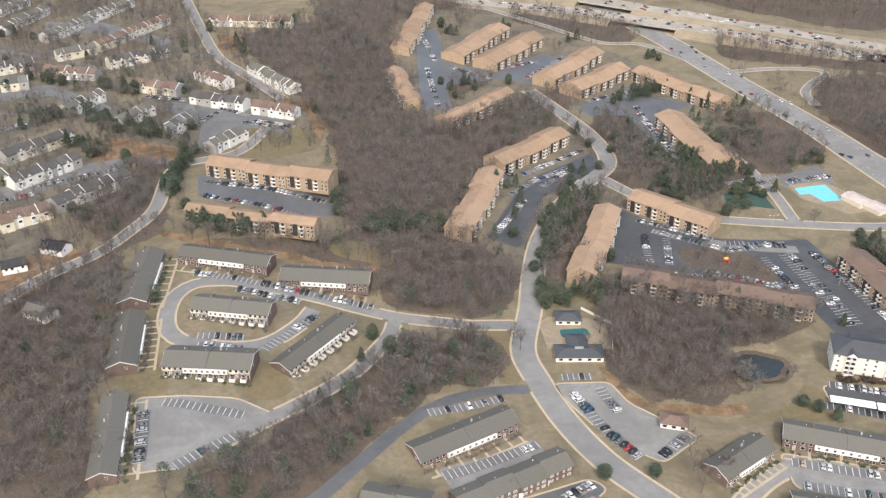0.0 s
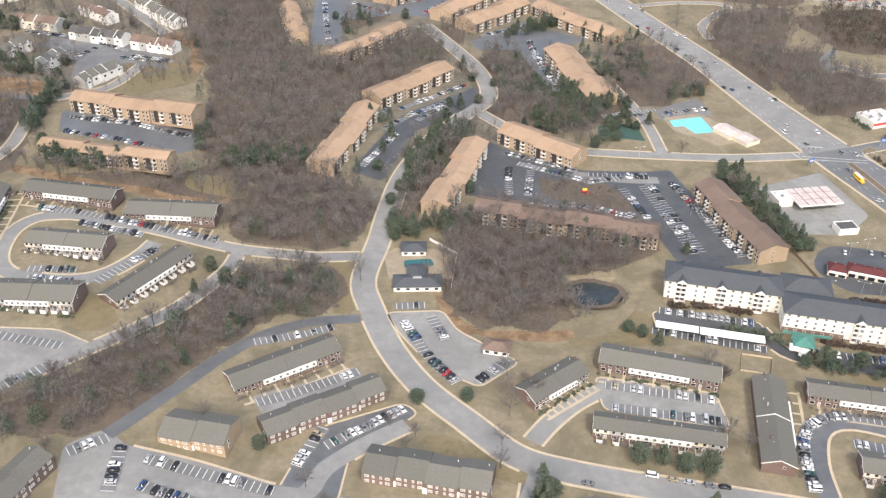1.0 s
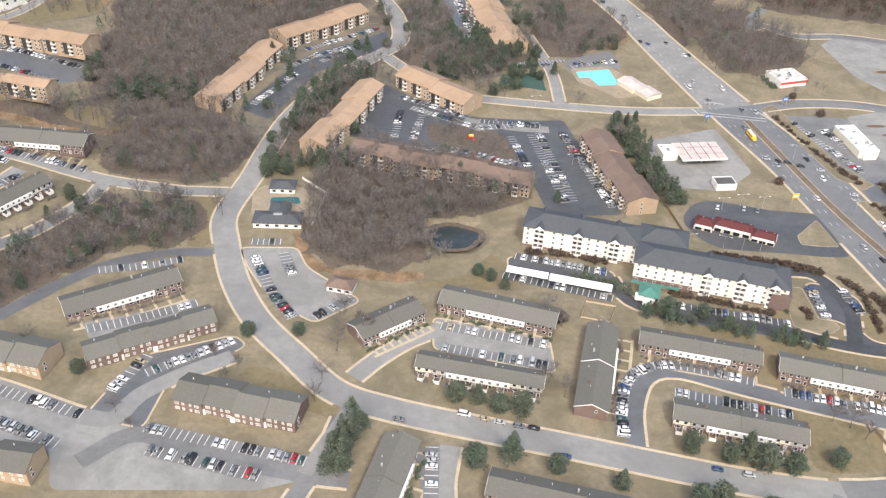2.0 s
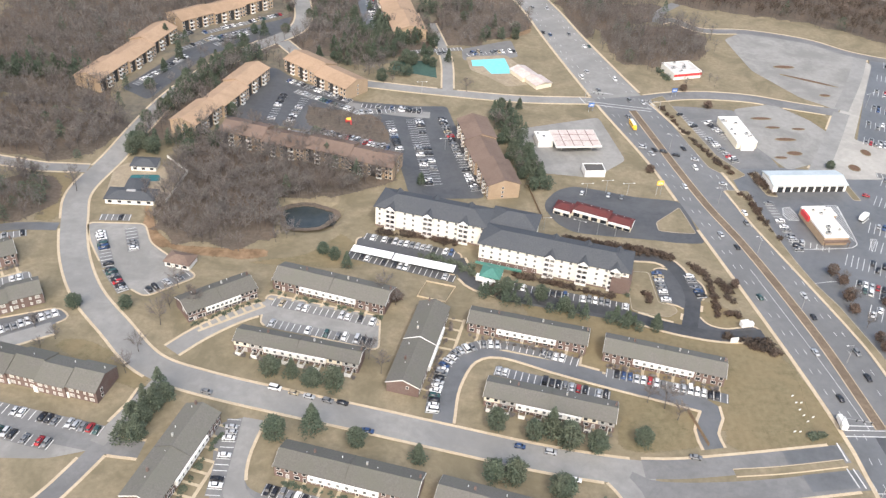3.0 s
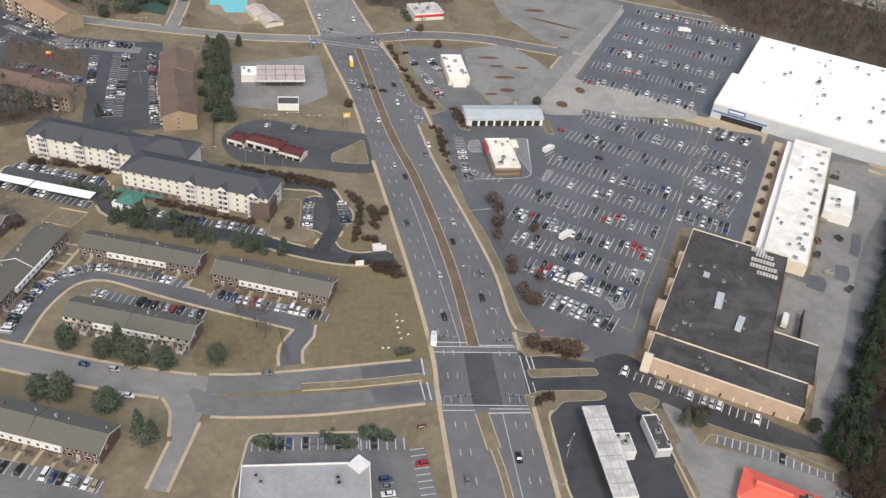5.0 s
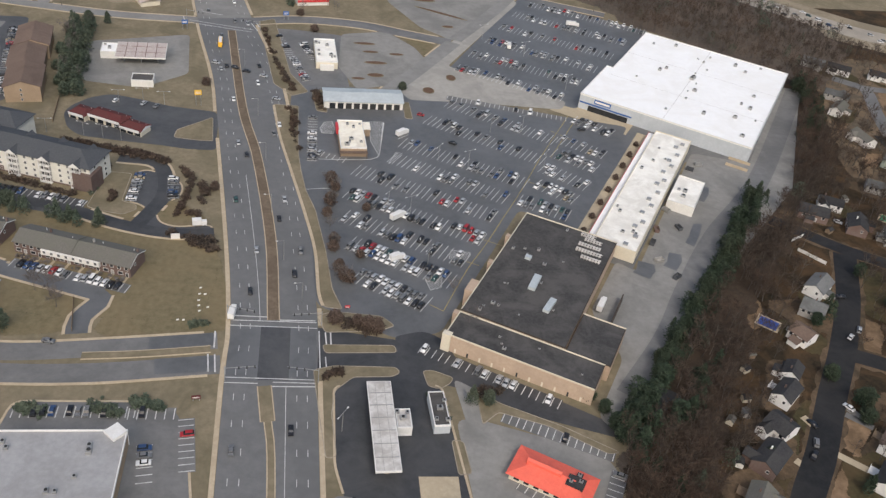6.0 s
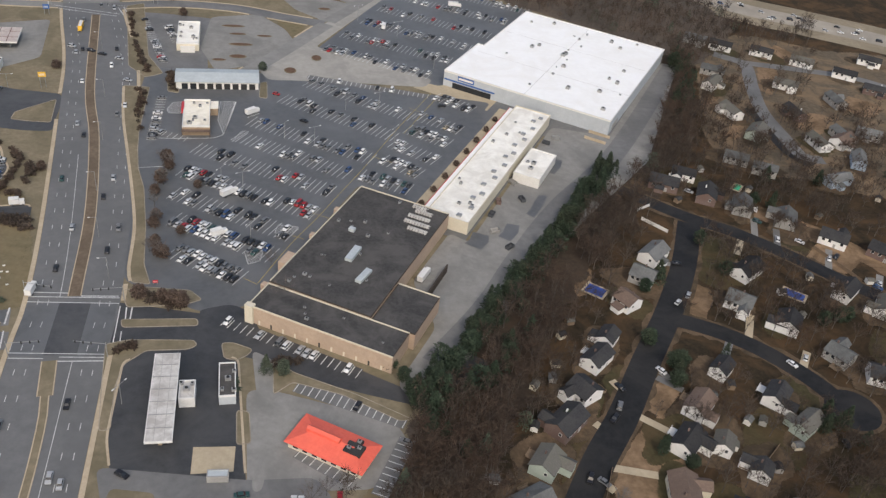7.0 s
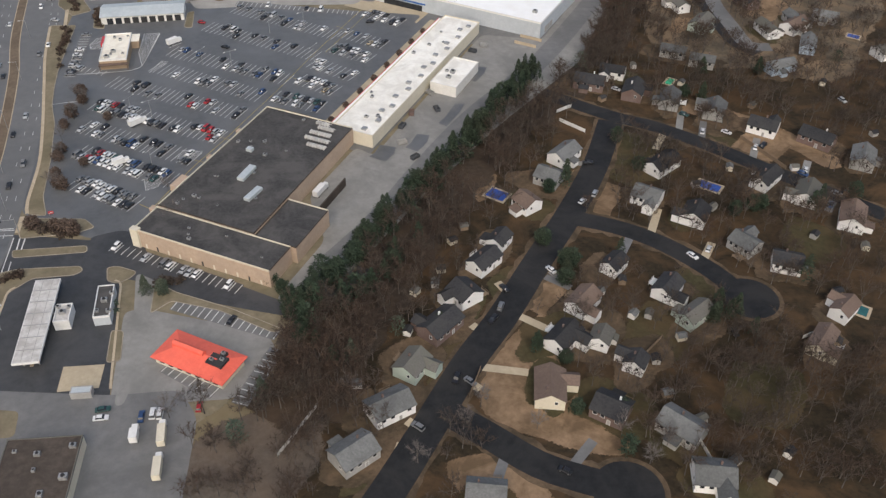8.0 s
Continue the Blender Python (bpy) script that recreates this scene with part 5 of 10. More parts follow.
CARS.append((467.1, 137.7, 0.09))
CARS.append((430.4, 148.0, -0.52))
stalls(316.9, 178.6, 355.2, 181.2, False, 0.3)
stalls(128.1, 498.1, 169.6, 473.7, False, 0.6)
stalls(169.6, 473.7, 206.9, 482.8, False, 0.5)
stalls(130.0, 445.0, 162.8, 440.7, False, 0.6)
stalls(162.9, 443.3, 197.8, 430.3, False, 0.5)
CARS.append((594.6, 182.9, 1.21))
CARS.append((639.7, 248.3, 1.10))
CARS.append((577.1, 150.1, -1.95))
CARS.append((707.8, 293.0, -0.68))
CARS.append((692.3, 308.4, -0.68))
CARS.append((731.0, 259.8, -0.75))
CARS.append((740.1, 245.5, -0.66))
CARS.append((669.8, 208.1, -0.96))
CARS.append((606.8, 113.3, 2.57))
CARS.append((673.8, 167.7, -1.51))
CARS.append((771.9, 319.2, -1.20))
CARS.append((721.0, 281.7, 0.83))
CARS.append((665.2, 332.3, -0.66))

# ---- shared small parts ----
def window_mesh(w, h, name="window", frame_mat=None, f=0.1, pane=None):
    """A window of one piece: a frame that stands proud of the wall and a pane set back in it."""
    bm = bmesh.new()

    def ring(g, y):
        return [bm.verts.new(p) for p in ((-w / 2 - g, y, -g), (w / 2 + g, y, -g), (w / 2 + g, y, h + g), (-w / 2 - g, y, h + g))]
    rings = [ring(f, 0.03), ring(f, -0.1), ring(0, -0.1), ring(0, -0.05)]
    for a, b in zip(rings, rings[1:]):
        for i in range(4):
            bm.faces.new((a[i], a[(i + 1) % 4], b[(i + 1) % 4], b[i]))
    bm.faces.new(rings[-1]).material_index = 1
    return mesh_of(bm, name, [frame_mat or WHITE, pane or GLASS])


def door_mesh(w=1.0, h=2.05, colour=None):
    bm = bmesh.new()
    for s in (-1, 1):
        box(bm, s * (w / 2 + 0.06) - 0.06, s * (w / 2 + 0.06) + 0.06, -0.1, 0.03, 0, h, 0)
    box(bm, -w / 2 - 0.12, w / 2 + 0.12, -0.1, 0.03, h, h + 0.12, 0)
    box(bm, -w / 2, w / 2, -0.06, 0.02, 0, h, 1)
    return mesh_of(bm, "door", [WHITE, colour or ROOF_RED])


WIN = window_mesh(1.3, 1.35)
WIN_WIDE = window_mesh(1.9, 1.4)
WIN_PALE = window_mesh(1.15, 1.3, "window", None, 0.1, ROOF_LIGHT)
WIN_BLIND = window_mesh(1.7, 1.3, "window", None, 0.08, BLIND)
WIN_BLIND_SMALL = window_mesh(0.8, 1.2, "window", None, 0.08, BLIND)
WIN_SMALL = window_mesh(0.9, 1.2)
DOOR = door_mesh(colour=SIDING_GREY)
DOOR_DARK = door_mesh(colour=DARK)
GLASS_DOOR = window_mesh(1.8, 2.0, "patio_door")
vbm = bmesh.new()
tube(vbm, 0, 0, -0.3, 0.6, 0.14, 0.14, 6)
VENT = mesh_of(vbm, "vent_pipe", WHITE)
vbm = bmesh.new()
box(vbm, -0.9, 0.9, -0.7, 0.7, -0.2, 1.0, 0)
tube(vbm, 0, 0, 1.0, 1.25, 0.5, 0.45, 10, 1)
ROOF_UNIT = mesh_of(vbm, "roof_unit", [STEEL, DARK])
vbm = bmesh.new()
for s in (-1, 1):
    box(vbm, s * 1.25 - 0.06, s * 1.25 + 0.06, -3.0, 0, 0, 1.8)
box(vbm, -1.31, 1.31, -3.06, -2.94, 0, 1.8)
PATIO = mesh_of(vbm, "patio_fence", SIDING)
vbm = bmesh.new()
box(vbm, -1.5, 1.5, -1.5, 0, -0.1, 0.08, 0)
box(vbm, -1.5, 1.5, -1.52, -1.44, 0.08, 1.05, 1)
for s in (-1, 1):
    box(vbm, s * 1.46 - 0.04, s * 1.46 + 0.04, -1.44, 0, 0.08, 1.05, 1)
BALCONY = mesh_of(vbm, "balcony", [TIMBER, WHITE])
# flat dark panel set on the wall: a stair recess's shade given as colour
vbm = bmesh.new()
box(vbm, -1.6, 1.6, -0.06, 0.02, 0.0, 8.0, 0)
RECESS_SHADE = mesh_of(vbm, "stairwell_shade", [DARK])


def gable_roof(bm, L, W, eave, ridge, over=0.5, t=0.28, k=0):
    """Two slopes with thickness, ridge along x."""
    s = (ridge - eave) / (W / 2)
    e = eave - s * over
    prism(bm, [(-W / 2 - over, e), (0, ridge), (W / 2 + over, e), (W / 2 + over, e + t), (0, ridge + t), (-W / 2 - over, e + t)], -L / 2 - over * 0.7, L / 2 + over * 0.7, k)


def hip_roof(bm, L, W, eave, ridge, over=0.6, k=0):
    h, w = L / 2 + over, W / 2 + over
    r = max(0.1, h - w)
    lo = [bm.verts.new(p) for p in ((-h, -w, eave - 0.2), (h, -w, eave - 0.2), (h, w, eave - 0.2), (-h, w, eave - 0.2))]
    md = [bm.verts.new((v.co.x, v.co.y, eave)) for v in lo]
    a, b = bm.verts.new((-r, 0, ridge)), bm.verts.new((r, 0, ridge))
    bm.faces.new(lo[::-1])
    for i in range(4):
        bm.faces.new((lo[i], lo[(i + 1) % 4], md[(i + 1) % 4], md[i]))
    for f in ((md[0], md[1], b, a), (md[1], md[2], b), (md[2], md[3], a, b), (md[3], md[0], a)):
        bm.faces.new(f).material_index = k


def gable_body(bm, L, W, eave, ridge, k=0, base=-1.5):
    prism(bm, [(-W / 2, base), (W / 2, base), (W / 2, eave), (0, ridge - 0.02), (-W / 2, eave)], -L / 2, L / 2, k)


hedge_rows = []


def townhouse_row(x, y, L, W, turn, style="band", back_fences=False, white_line=False, units=8):
    root = thing("townhouse_row", x, y, turn, "two-storey brick and siding townhouse row under a grey shingle roof" if style == "band"
                 else "two-storey brick townhouse row with white fenced patios, grey roof", "townhouses", "townhouse rows")
    eave, ridge = 5.3, 5.3 + W * 0.2
    bm = bmesh.new()
    gable_body(bm, L, W, eave, ridge)
    part("wall", bm, BRICK, root)
    bm = bmesh.new()
    gable_roof(bm, L, W, eave, ridge)
    roof = part("roof", bm, ROOF_GREY, root)
    for s in (-1, 1):
        bm = bmesh.new()
        prism(bm, [(-W / 2 - 0.5, eave - 0.45), (0, ridge - 0.28), (W / 2 + 0.5, eave - 0.45), (W / 2 + 0.5, eave - 0.1), (0, ridge + 0.1), (-W / 2 - 0.5, eave - 0.1)], s * (L / 2 + 0.4) - 0.06, s * (L / 2 + 0.4) + 0.06)
        part("bargeboard", bm, WHITE, roof)
    u = L / units
    for i in range(units):
        cx = -L / 2 + u * (i + 0.5)
        white = 2 <= i < units - 2
        if white or style == "patio":
            bm = bmesh.new()
            box(bm, cx - u / 2 + 0.04, cx + u / 2 - 0.04, -W / 2 - (1.25 if white else 0.06), -W / 2 + 0.02, 2.75, eave - 0.22)
            part("siding", bm, SIDING if white else (SIDING_GREY if i % 2 else SIDING_CREAM), root)
        d = 1.25 if white else (0.06 if style == "patio" else 0)
        for k in (-1, 1):
            piece("window", WIN_PALE if white else WIN, root, cx + k * u * 0.25, -W / 2 - d, 3.55)
        piece("door", DOOR_DARK if i % 3 else DOOR, root, cx + u * 0.27, -W / 2, 0.1)
        piece("window", WIN_WIDE, root, cx - u * 0.18, -W / 2, 0.9)
        if style == "patio":
            piece("patio_fence", PATIO, root, cx - u * 0.05, -W / 2, 0, 0, "white boarded patio fence")
        if back_fences and i % 2:
            piece("patio_fence", PATIO, root, cx, W / 2, 0, 180, "white boarded patio fence")
        if i % 2:
            piece("vent_pipe", VENT, roof, cx + random.uniform(-1, 1), W * random.uniform(0.08, 0.3), ridge - W * 0.05)
        if i % 3 == 1:
            bm = bmesh.new()
            box(bm, -0.35, 0.35, -0.35, 0.35, -0.8, 0.9)
            c = part("chimney", bm, BRICK if i % 2 else SIDING_GREY, roof)
            c.location = (cx + u / 2 - 0.6, W * 0.18, ridge)
    for k in (-1, 1):
        piece("window", WIN_SMALL, root, k * (L / 2), -W * 0.15, 3.4, 90 if k > 0 else -90)
    if style == "band":
        c, s = math.cos(radians(turn)), math.sin(radians(turn))
        slabs = []
        for i in range(units):
            cx = -L / 2 + u * (i + 0.77)
            slabs.append([(x + a * c - b * s, y + a * s + b * c) for a, b in ((cx - 0.6, -W / 2 - 6.5), (cx + 0.6, -W / 2 - 6.5), (cx + 0.6, -W / 2 + 0.1), (cx - 0.6, -W / 2 + 0.1))])
        slabs.append([(x + a * c - b * s, y + a * s + b * c) for a, b in ((-L / 2 + 1, -W / 2 - 7.8), (L / 2, -W / 2 - 7.8), (L / 2, -W / 2 - 6.5), (-L / 2 + 1, -W / 2 - 6.5))])
        sheet("path", slabs, 0.125, WALKWAY, "narrow tan concrete paths from the doors to the parking bays")
    bm = bmesh.new()
    prism(bm, [(-W / 2 - 0.5, eave - 0.1), (0, ridge + 0.28), (W / 2 + 0.5, eave - 0.1), (W / 2 + 0.5, eave + 0.25), (0, ridge + 0.62), (-W / 2 - 0.5, eave + 0.25)], -0.12, 0.12)
    part("fire_wall", bm, WHITE if white_line else ROOF_GREY, roof)
    hedge_rows.append((x, y, L, W, turn))
    return root


def brick_apartment(x, y, L, W, turn, wall_m=None):
    wall_m = wall_m or BRICK
    root = thing("brick_apartment", x, y, turn, "%s garden apartment block with grey shingle gable roof" % ("red brick" if wall_m is BRICK else "cream brick"), "apartments", "brick apartment blocks")
    eave, ridge = 5.6, 5.6 + W * 0.2
    n = max(2, round(L / 13))
    u = L / n
    for i in range(n):
        cx = -L / 2 + u * (i + 0.5)
        dy = 0.9 * (i % 2)
        bm = bmesh.new()
        prism(bm, [(-W / 2 + dy, -1.5), (W / 2 + dy, -1.5), (W / 2 + dy, eave), (dy, ridge - 0.02), (-W / 2 + dy, eave)], cx - u / 2, cx + u / 2)
        part("wall", bm, wall_m, root)
        bm = bmesh.new()
        gable_roof(bm, u - 0.7 if i % 2 else u - 0.5, W, eave, ridge)
        r = part("roof", bm, ROOF_GREY, root)
        r.location = (cx, dy, 0.0)
        for fl in (0.8, 3.5):
            for k in (-0.33, -0.12, 0.12, 0.33):
                piece("window", WIN_BLIND if abs(k) > 0.2 else WIN_BLIND_SMALL, root, cx + k * u, -W / 2 + dy, fl)
        if i:
            bm = bmesh.new()
            box(bm, -0.9, 0.9, -0.5, 0.2, 0, 2.6)
            s = part("entrance", bm, SIDING, root)
            s.location = (cx - u / 2, -W / 2 + dy, 0)
        for k in range(1):
            piece("vent_pipe", VENT, root, cx + random.uniform(-0.4, 0.4) * u, dy + W * random.uniform(0.05, 0.3), ridge - W * 0.04)
    for k in (-1, 1):
        for fl in (0.8, 3.5):
            piece("window", WIN, root, k * L / 2, -W * 0.2, fl, 90 * k)
    return root


def tan_apartment(x, y, L, W, turn, roof=None, lit=True):
    roof = roof or ROOF_TAN
    root = thing("apartment_block", x, y, turn, "three-storey tan brick apartment block with balconies under a %s shingle roof" % ("tan" if roof is ROOF_TAN else "brown"), "apartments", "apartment blocks")
    eave, ridge = 8.5, 8.5 + W * 0.17
    n = max(2, round(L / 29))
    u = L / n
    for i in range(n):
        cx = -L / 2 + u * (i + 0.5)
        dy, dz = 1.3 * (0.5 - i % 2), -0.7 * (i % 2)
        bm = bmesh.new()
        prism(bm, [(-W / 2 + dy, -2), (W / 2 + dy, -2), (W / 2 + dy, eave + dz), (dy, ridge + dz - 0.02), (-W / 2 + dy, eave + dz)], cx - u / 2, cx + u / 2)
        part("wall", bm, BRICK_TAN, root)
        bm = bmesh.new()
        gable_roof(bm, u - (0.8 if i % 2 else 0.4), W, eave + dz, ridge + dz, 0.8)
        r = part("roof", bm, roof, root)
        r.location = (cx, dy, 0)
        for side, t0 in ((-1, 0),):
            fy = side * W / 2 + dy
            for k in (-0.36, 0.06):
                piece("stairwell_shade", RECESS_SHADE, root, cx + k * u, fy, 0, t0)
                for fl in (0.3, 2.9, 5.5):
                    piece("balcony", BALCONY, root, cx + (k + 0.15) * u, fy, fl + dz * 0.5, t0)
                    piece("patio_door", GLASS_DOOR, root, cx + (k + 0.15) * u, fy, fl + dz * 0.5 + 0.1, t0)
            for k in (-0.45, -0.02, 0.36, 0.45):
                for fl in (0.9, 3.5, 6.1):
                    piece("window", WIN, root, cx + k * u, fy, fl + dz * 0.5, t0)
    for k in (-1, 1):
        for fl in (0.9, 3.5, 6.1):
            piece("window", WIN_SMALL, root, k * L / 2, 0.5 * (0.65 if k < 0 else 0), fl, 90 * k)
    return root


HOUSES = []
HOUSE_LOOKS = [(SIDING_BRIGHT, ROOF_BLACK, "white clapboard house with a black shingle roof"), (SIDING_BRIGHT, ROOF_GREY, "white clapboard house with a grey shingle roof"),
               (SIDING_CREAM, ROOF_BROWN, "cream clapboard house with a brown shingle roof"), (SIDING_GREY, ROOF_LIGHT, "grey clapboard house with a pale grey roof"),
               (SIDING_GREEN, ROOF_GREY, "pale green clapboard house with a grey roof"), (SIDING_BLUE, ROOF_LIGHT, "pale blue clapboard house with a pale roof"),
               (BRICK, ROOF_BLACK, "brick split-level house with a black roof"), (SIDING_BRIGHT, ROOF_LIGHT, "white clapboard house with a pale grey roof"),
               (SIDING_BRIGHT, ROOF_BROWN, "white clapboard house with a brown shingle roof")]


def house(x, y, L, W, turn, look_i=None, porch=None):
    """A small gabled house; the ridge runs along its longer side."""
    HOUSES.append((x, y))
    k = look_i if look_i is not None else random.choice((0, 0, 1, 1, 2, 3, 3, 6))
    wall_m, roof_m, label = HOUSE_LOOKS[k]
    if W > L:
        L, W, turn = W, L, turn + 90
    L, W = min(L, 17) * 0.88, min(max(W, 7.4), 10.5) * 0.9
    if x > 480:
        house_yard(x + random.uniform(-4, 4), y + random.uniform(-4, 4), turn, random.uniform(7, 12), random.choice((1, 1, 1, 2, 2, 2, 2)))
    root = thing("house", x, y, turn, label + " in a wooded yard", "house", "houses of the eastern streets")
    eave, ridge = 4.2, 4.2 + W * 0.28
    bm = bmesh.new()
    gable_body(bm, L, W, eave, ridge)
    part("wall", bm, wall_m, root)
    bm = bmesh.new()
    gable_roof(bm, L, W, eave, ridge, 0.45, 0.22)
    roof = part("roof", bm, roof_m, root)
    for s, t0 in ((-1, 0), (1, 180)):
        for i in (-0.33, -0.1, 0.33):
            piece("window", WIN, root, i * L, s * W / 2, 2.4, t0)
        piece("door", DOOR, root, 0.1 * L, s * W / 2, 0.1, t0)
    for s in (-1, 1):
        piece("window", WIN_SMALL, root, s * L / 2, -0.2 * W, 2.5, 90 * s)
    bm = bmesh.new()
    box(bm, -0.3, 0.3, -0.28, 0.28, -1.2, 0.8)
    c = part("chimney", bm, BRICK if k != 6 else WHITE, roof)
    c.location = (random.uniform(-0.3, 0.3) * L, W * 0.14, ridge)
    if random.random() < 0.45:
        s, wl, ww = random.choice((-1, 1)), random.uniform(3.0, 4.5), random.uniform(4.0, 5.2)
        bm = bmesh.new()
        gable_body(bm, wl + W / 2, ww, eave - 0.5, eave + ww * 0.24, 0)
        a = part("wing", bm, wall_m, root)
        a.location, a.rotation_euler = (random.choice((-0.26, 0.26)) * L, s * (W / 2 + wl) / 2, 0), (0, 0, math.pi / 2)
        bm = bmesh.new()
        gable_roof(bm, wl + W / 2, ww, eave - 0.5, eave + ww * 0.24, 0.35, 0.2)
        b = part("wing_roof", bm, roof_m, root)
        b.location, b.rotation_euler = a.location, a.rotation_euler
    elif random.random() < 0.7:
        bm = bmesh.new()
        d, w = random.uniform(2.5, 3.6), random.uniform(3, 4.5)
        prism(bm, [(0, -0.5), (0, 3.1), (d, 2.5), (d, -0.5)], -w / 2, w / 2)
        a = part("lean_to", bm, [wall_m], root)
        s = random.choice((-1, 1))
        a.location, a.rotation_euler = (random.uniform(-0.25, 0.25) * L, s * W / 2, 0), (0, 0, 0 if s > 0 else math.pi)
        bm = bmesh.new()
        prism(bm, [(-0.1, 3.15), (d + 0.4, 2.45), (d + 0.4, 2.65), (-0.1, 3.35)], -w / 2 - 0.3, w / 2 + 0.3)
        b = part("lean_to_roof", bm, roof_m, root)
        b.location, b.rotation_euler = a.location, a.rotation_euler
    if random.random() < 0.4:
        bm = bmesh.new()
        s = random.choice((-1, 1))
        box(bm, -2, 2, 0, 3.4, 0.6, 0.8)
        for px in (-1.9, 1.9):
            for py in (0.2, 3.3):
                box(bm, px - 0.08, px + 0.08, py - 0.08, py + 0.08, -0.5, 1.7)
        box(bm, -2, 2, 3.3, 3.38, 1.5, 1.65)
        a = part("deck", bm, TIMBER if random.random() < 0.6 else WHITE, root)
        a.location, a.rotation_euler = (0.2 * L, s * W / 2, 0), (0, 0, 0 if s > 0 else math.pi)
    return root


def far_terrace(x, y, L, W, turn):
    for i in range(-3, 4):
        HOUSES.append((x + i * L * 0.15 * math.cos(radians(turn)), y + i * L * 0.15 * math.sin(radians(turn))))
    root = thing("terrace_row", x, y, turn, "white and cream sided terrace row with grey gabled roofs", "terrace", "far terrace rows")
    W = 12.0
    n = max(3, round(L / 7.2))
    u = L / n
    walls = bmesh.new()
    skins = [random.choice((SIDING, SIDING, SIDING_CREAM)), SIDING_GREY, WHITE]
    shingles = random.choice((ROOF_BROWN, ROOF_GREY, ROOF_GREY, ROOF_LIGHT, ROOF_TERRACE))
    for i in range(n):
        cx = -L / 2 + u * (i + 0.5)
        dy = random.choice((0, 0.8, -0.7))
        e = 6.6 + random.choice((0, 0.6))
        tone = random.choice((0, 0, 1))
        prism(walls, [(-W / 2 + dy, -2), (W / 2 + dy, -2), (W / 2 + dy, e), (dy, e + 3.1), (-W / 2 + dy, e)], cx - u / 2, cx + u / 2, tone)
        if i % 3 == 2:
            prism(walls, [(-W / 2 + dy - 0.4, e - 0.4), (dy, e + 2.9), (W / 2 + dy + 0.4, e - 0.4), (W / 2 + dy + 0.4, e + 0.25), (dy, e + 3.75), (-W / 2 + dy - 0.4, e + 0.25)], cx + u / 2 - 0.2, cx + u / 2 + 0.2, 2)
        bm = bmesh.new()
        gable_roof(bm, u - 0.9, W, e, e + 3.15)
        if random.random() < 0.5:
            h = e - 0.2
            f = [bm.verts.new(p) for p in ((-1.6, -W / 2 - 0.5, h), (1.6, -W / 2 - 0.5, h), (0, -W / 2 - 0.5, h + 2.3), (0, -1.4, h + 2.5))]
            bm.faces.new((f[0], f[2], f[3]))
            bm.faces.new((f[2], f[1], f[3]))
            w = [walls.verts.new((cx + p[0], dy + p[1], p[2])) for p in ((-1.5, -W / 2 - 0.45, 0), (1.5, -W / 2 - 0.45, 0), (1.5, -W / 2 - 0.45, h), (0, -W / 2 - 0.45, h + 2.1), (-1.5, -W / 2 - 0.45, h))]
            walls.faces.new(w).material_index = 2
        r = part("roof", bm, shingles, root)
        r.location = (cx, dy, 0)
        piece("window", WIN_WIDE, root, cx, -W / 2 + dy - 0.5, 3.8)
    part("wall", walls, skins, root)
    return root


def flat_block(name, x, y, L, W, turn, h, wall_m, roof_m, label, category, rim=0.5, units=0, rim_m=None, group="", unit_seed=1):
    """A flat-roofed block with a parapet all round and plant on the roof."""
    root = thing(name, x, y, turn, label, category, group)
    bm = bmesh.new()
    box(bm, -L / 2, L / 2, -W / 2, W / 2, -0.5, h - 0.05)
    part("wall", bm, wall_m, root)
    bm = bmesh.new()
    box(bm, -L / 2 + 0.3, L / 2 - 0.3, -W / 2 + 0.3, W / 2 - 0.3, h - 0.05, h)
    part("roof", bm, roof_m, root)
    bm = bmesh.new()
    for s in (-1, 1):
        box(bm, -L / 2 - 0.02, L / 2 + 0.02, s * (W / 2 - 0.15) - 0.17, s * (W / 2 - 0.15) + 0.17, h - 0.4, h + rim)
        box(bm, s * (L / 2 - 0.15) - 0.17, s * (L / 2 - 0.15) + 0.17, -W / 2 + 0.32, W / 2 - 0.32, h - 0.4, h + rim)
    part("parapet", bm, rim_m or wall_m, root)
    rnd = random.Random(unit_seed)
    for i in range(units):
        p = piece("roof_unit", ROOF_UNIT, root, rnd.uniform(-0.42, 0.42) * L, rnd.uniform(-0.42, 0.42) * W, h, rnd.choice((0, 90)))
        p.scale = (rnd.uniform(0.6, 1.3),) * 3
    return root


# ---- the houses and apartment blocks ----
townhouse_row(174.2, 299.3, 52.6, 13.5, -15.7)
townhouse_row(164.8, 258.4, 52.6, 9.6, -11.5, "patio")
townhouse_row(213.5, 263.2, 51.4, 13.0, 77.1, "band", False, True)
townhouse_row(259.4, 277.4, 50.7, 11.0, -12.4)
townhouse_row(315.0, 263.0, 49.3, 12.0, -14.1)
townhouse_row(265.3, 234.3, 50.5, 11.2, -12.6, "patio")
townhouse_row(124.8, 288.7, 32.0, 12.5, 36.8)
townhouse_row(129.0, 199.2, 44.2, 13.5, 74.7)
townhouse_row(191.4, 195.2, 51.3, 12.1, -13.6, "band", True)
townhouse_row(247.3, 181.7, 50.8, 12.6, -15.0, "band", True)
# brick garden apartments
townhouse_row(5.8, 301.3, 50.5, 13.8, 31.2)
brick_apartment(26.3, 273.6, 54.4, 12.3, 28.8)
brick_apartment(-21.7, 256.1, 28.0, 15.6, -12.9, BRICK_TAN)
brick_apartment(70.7, 237.3, 50.3, 14.8, -13.1)
brick_apartment(-9.5, 203.0, 30.3, 12.9, -6.8, BRICK_TAN)
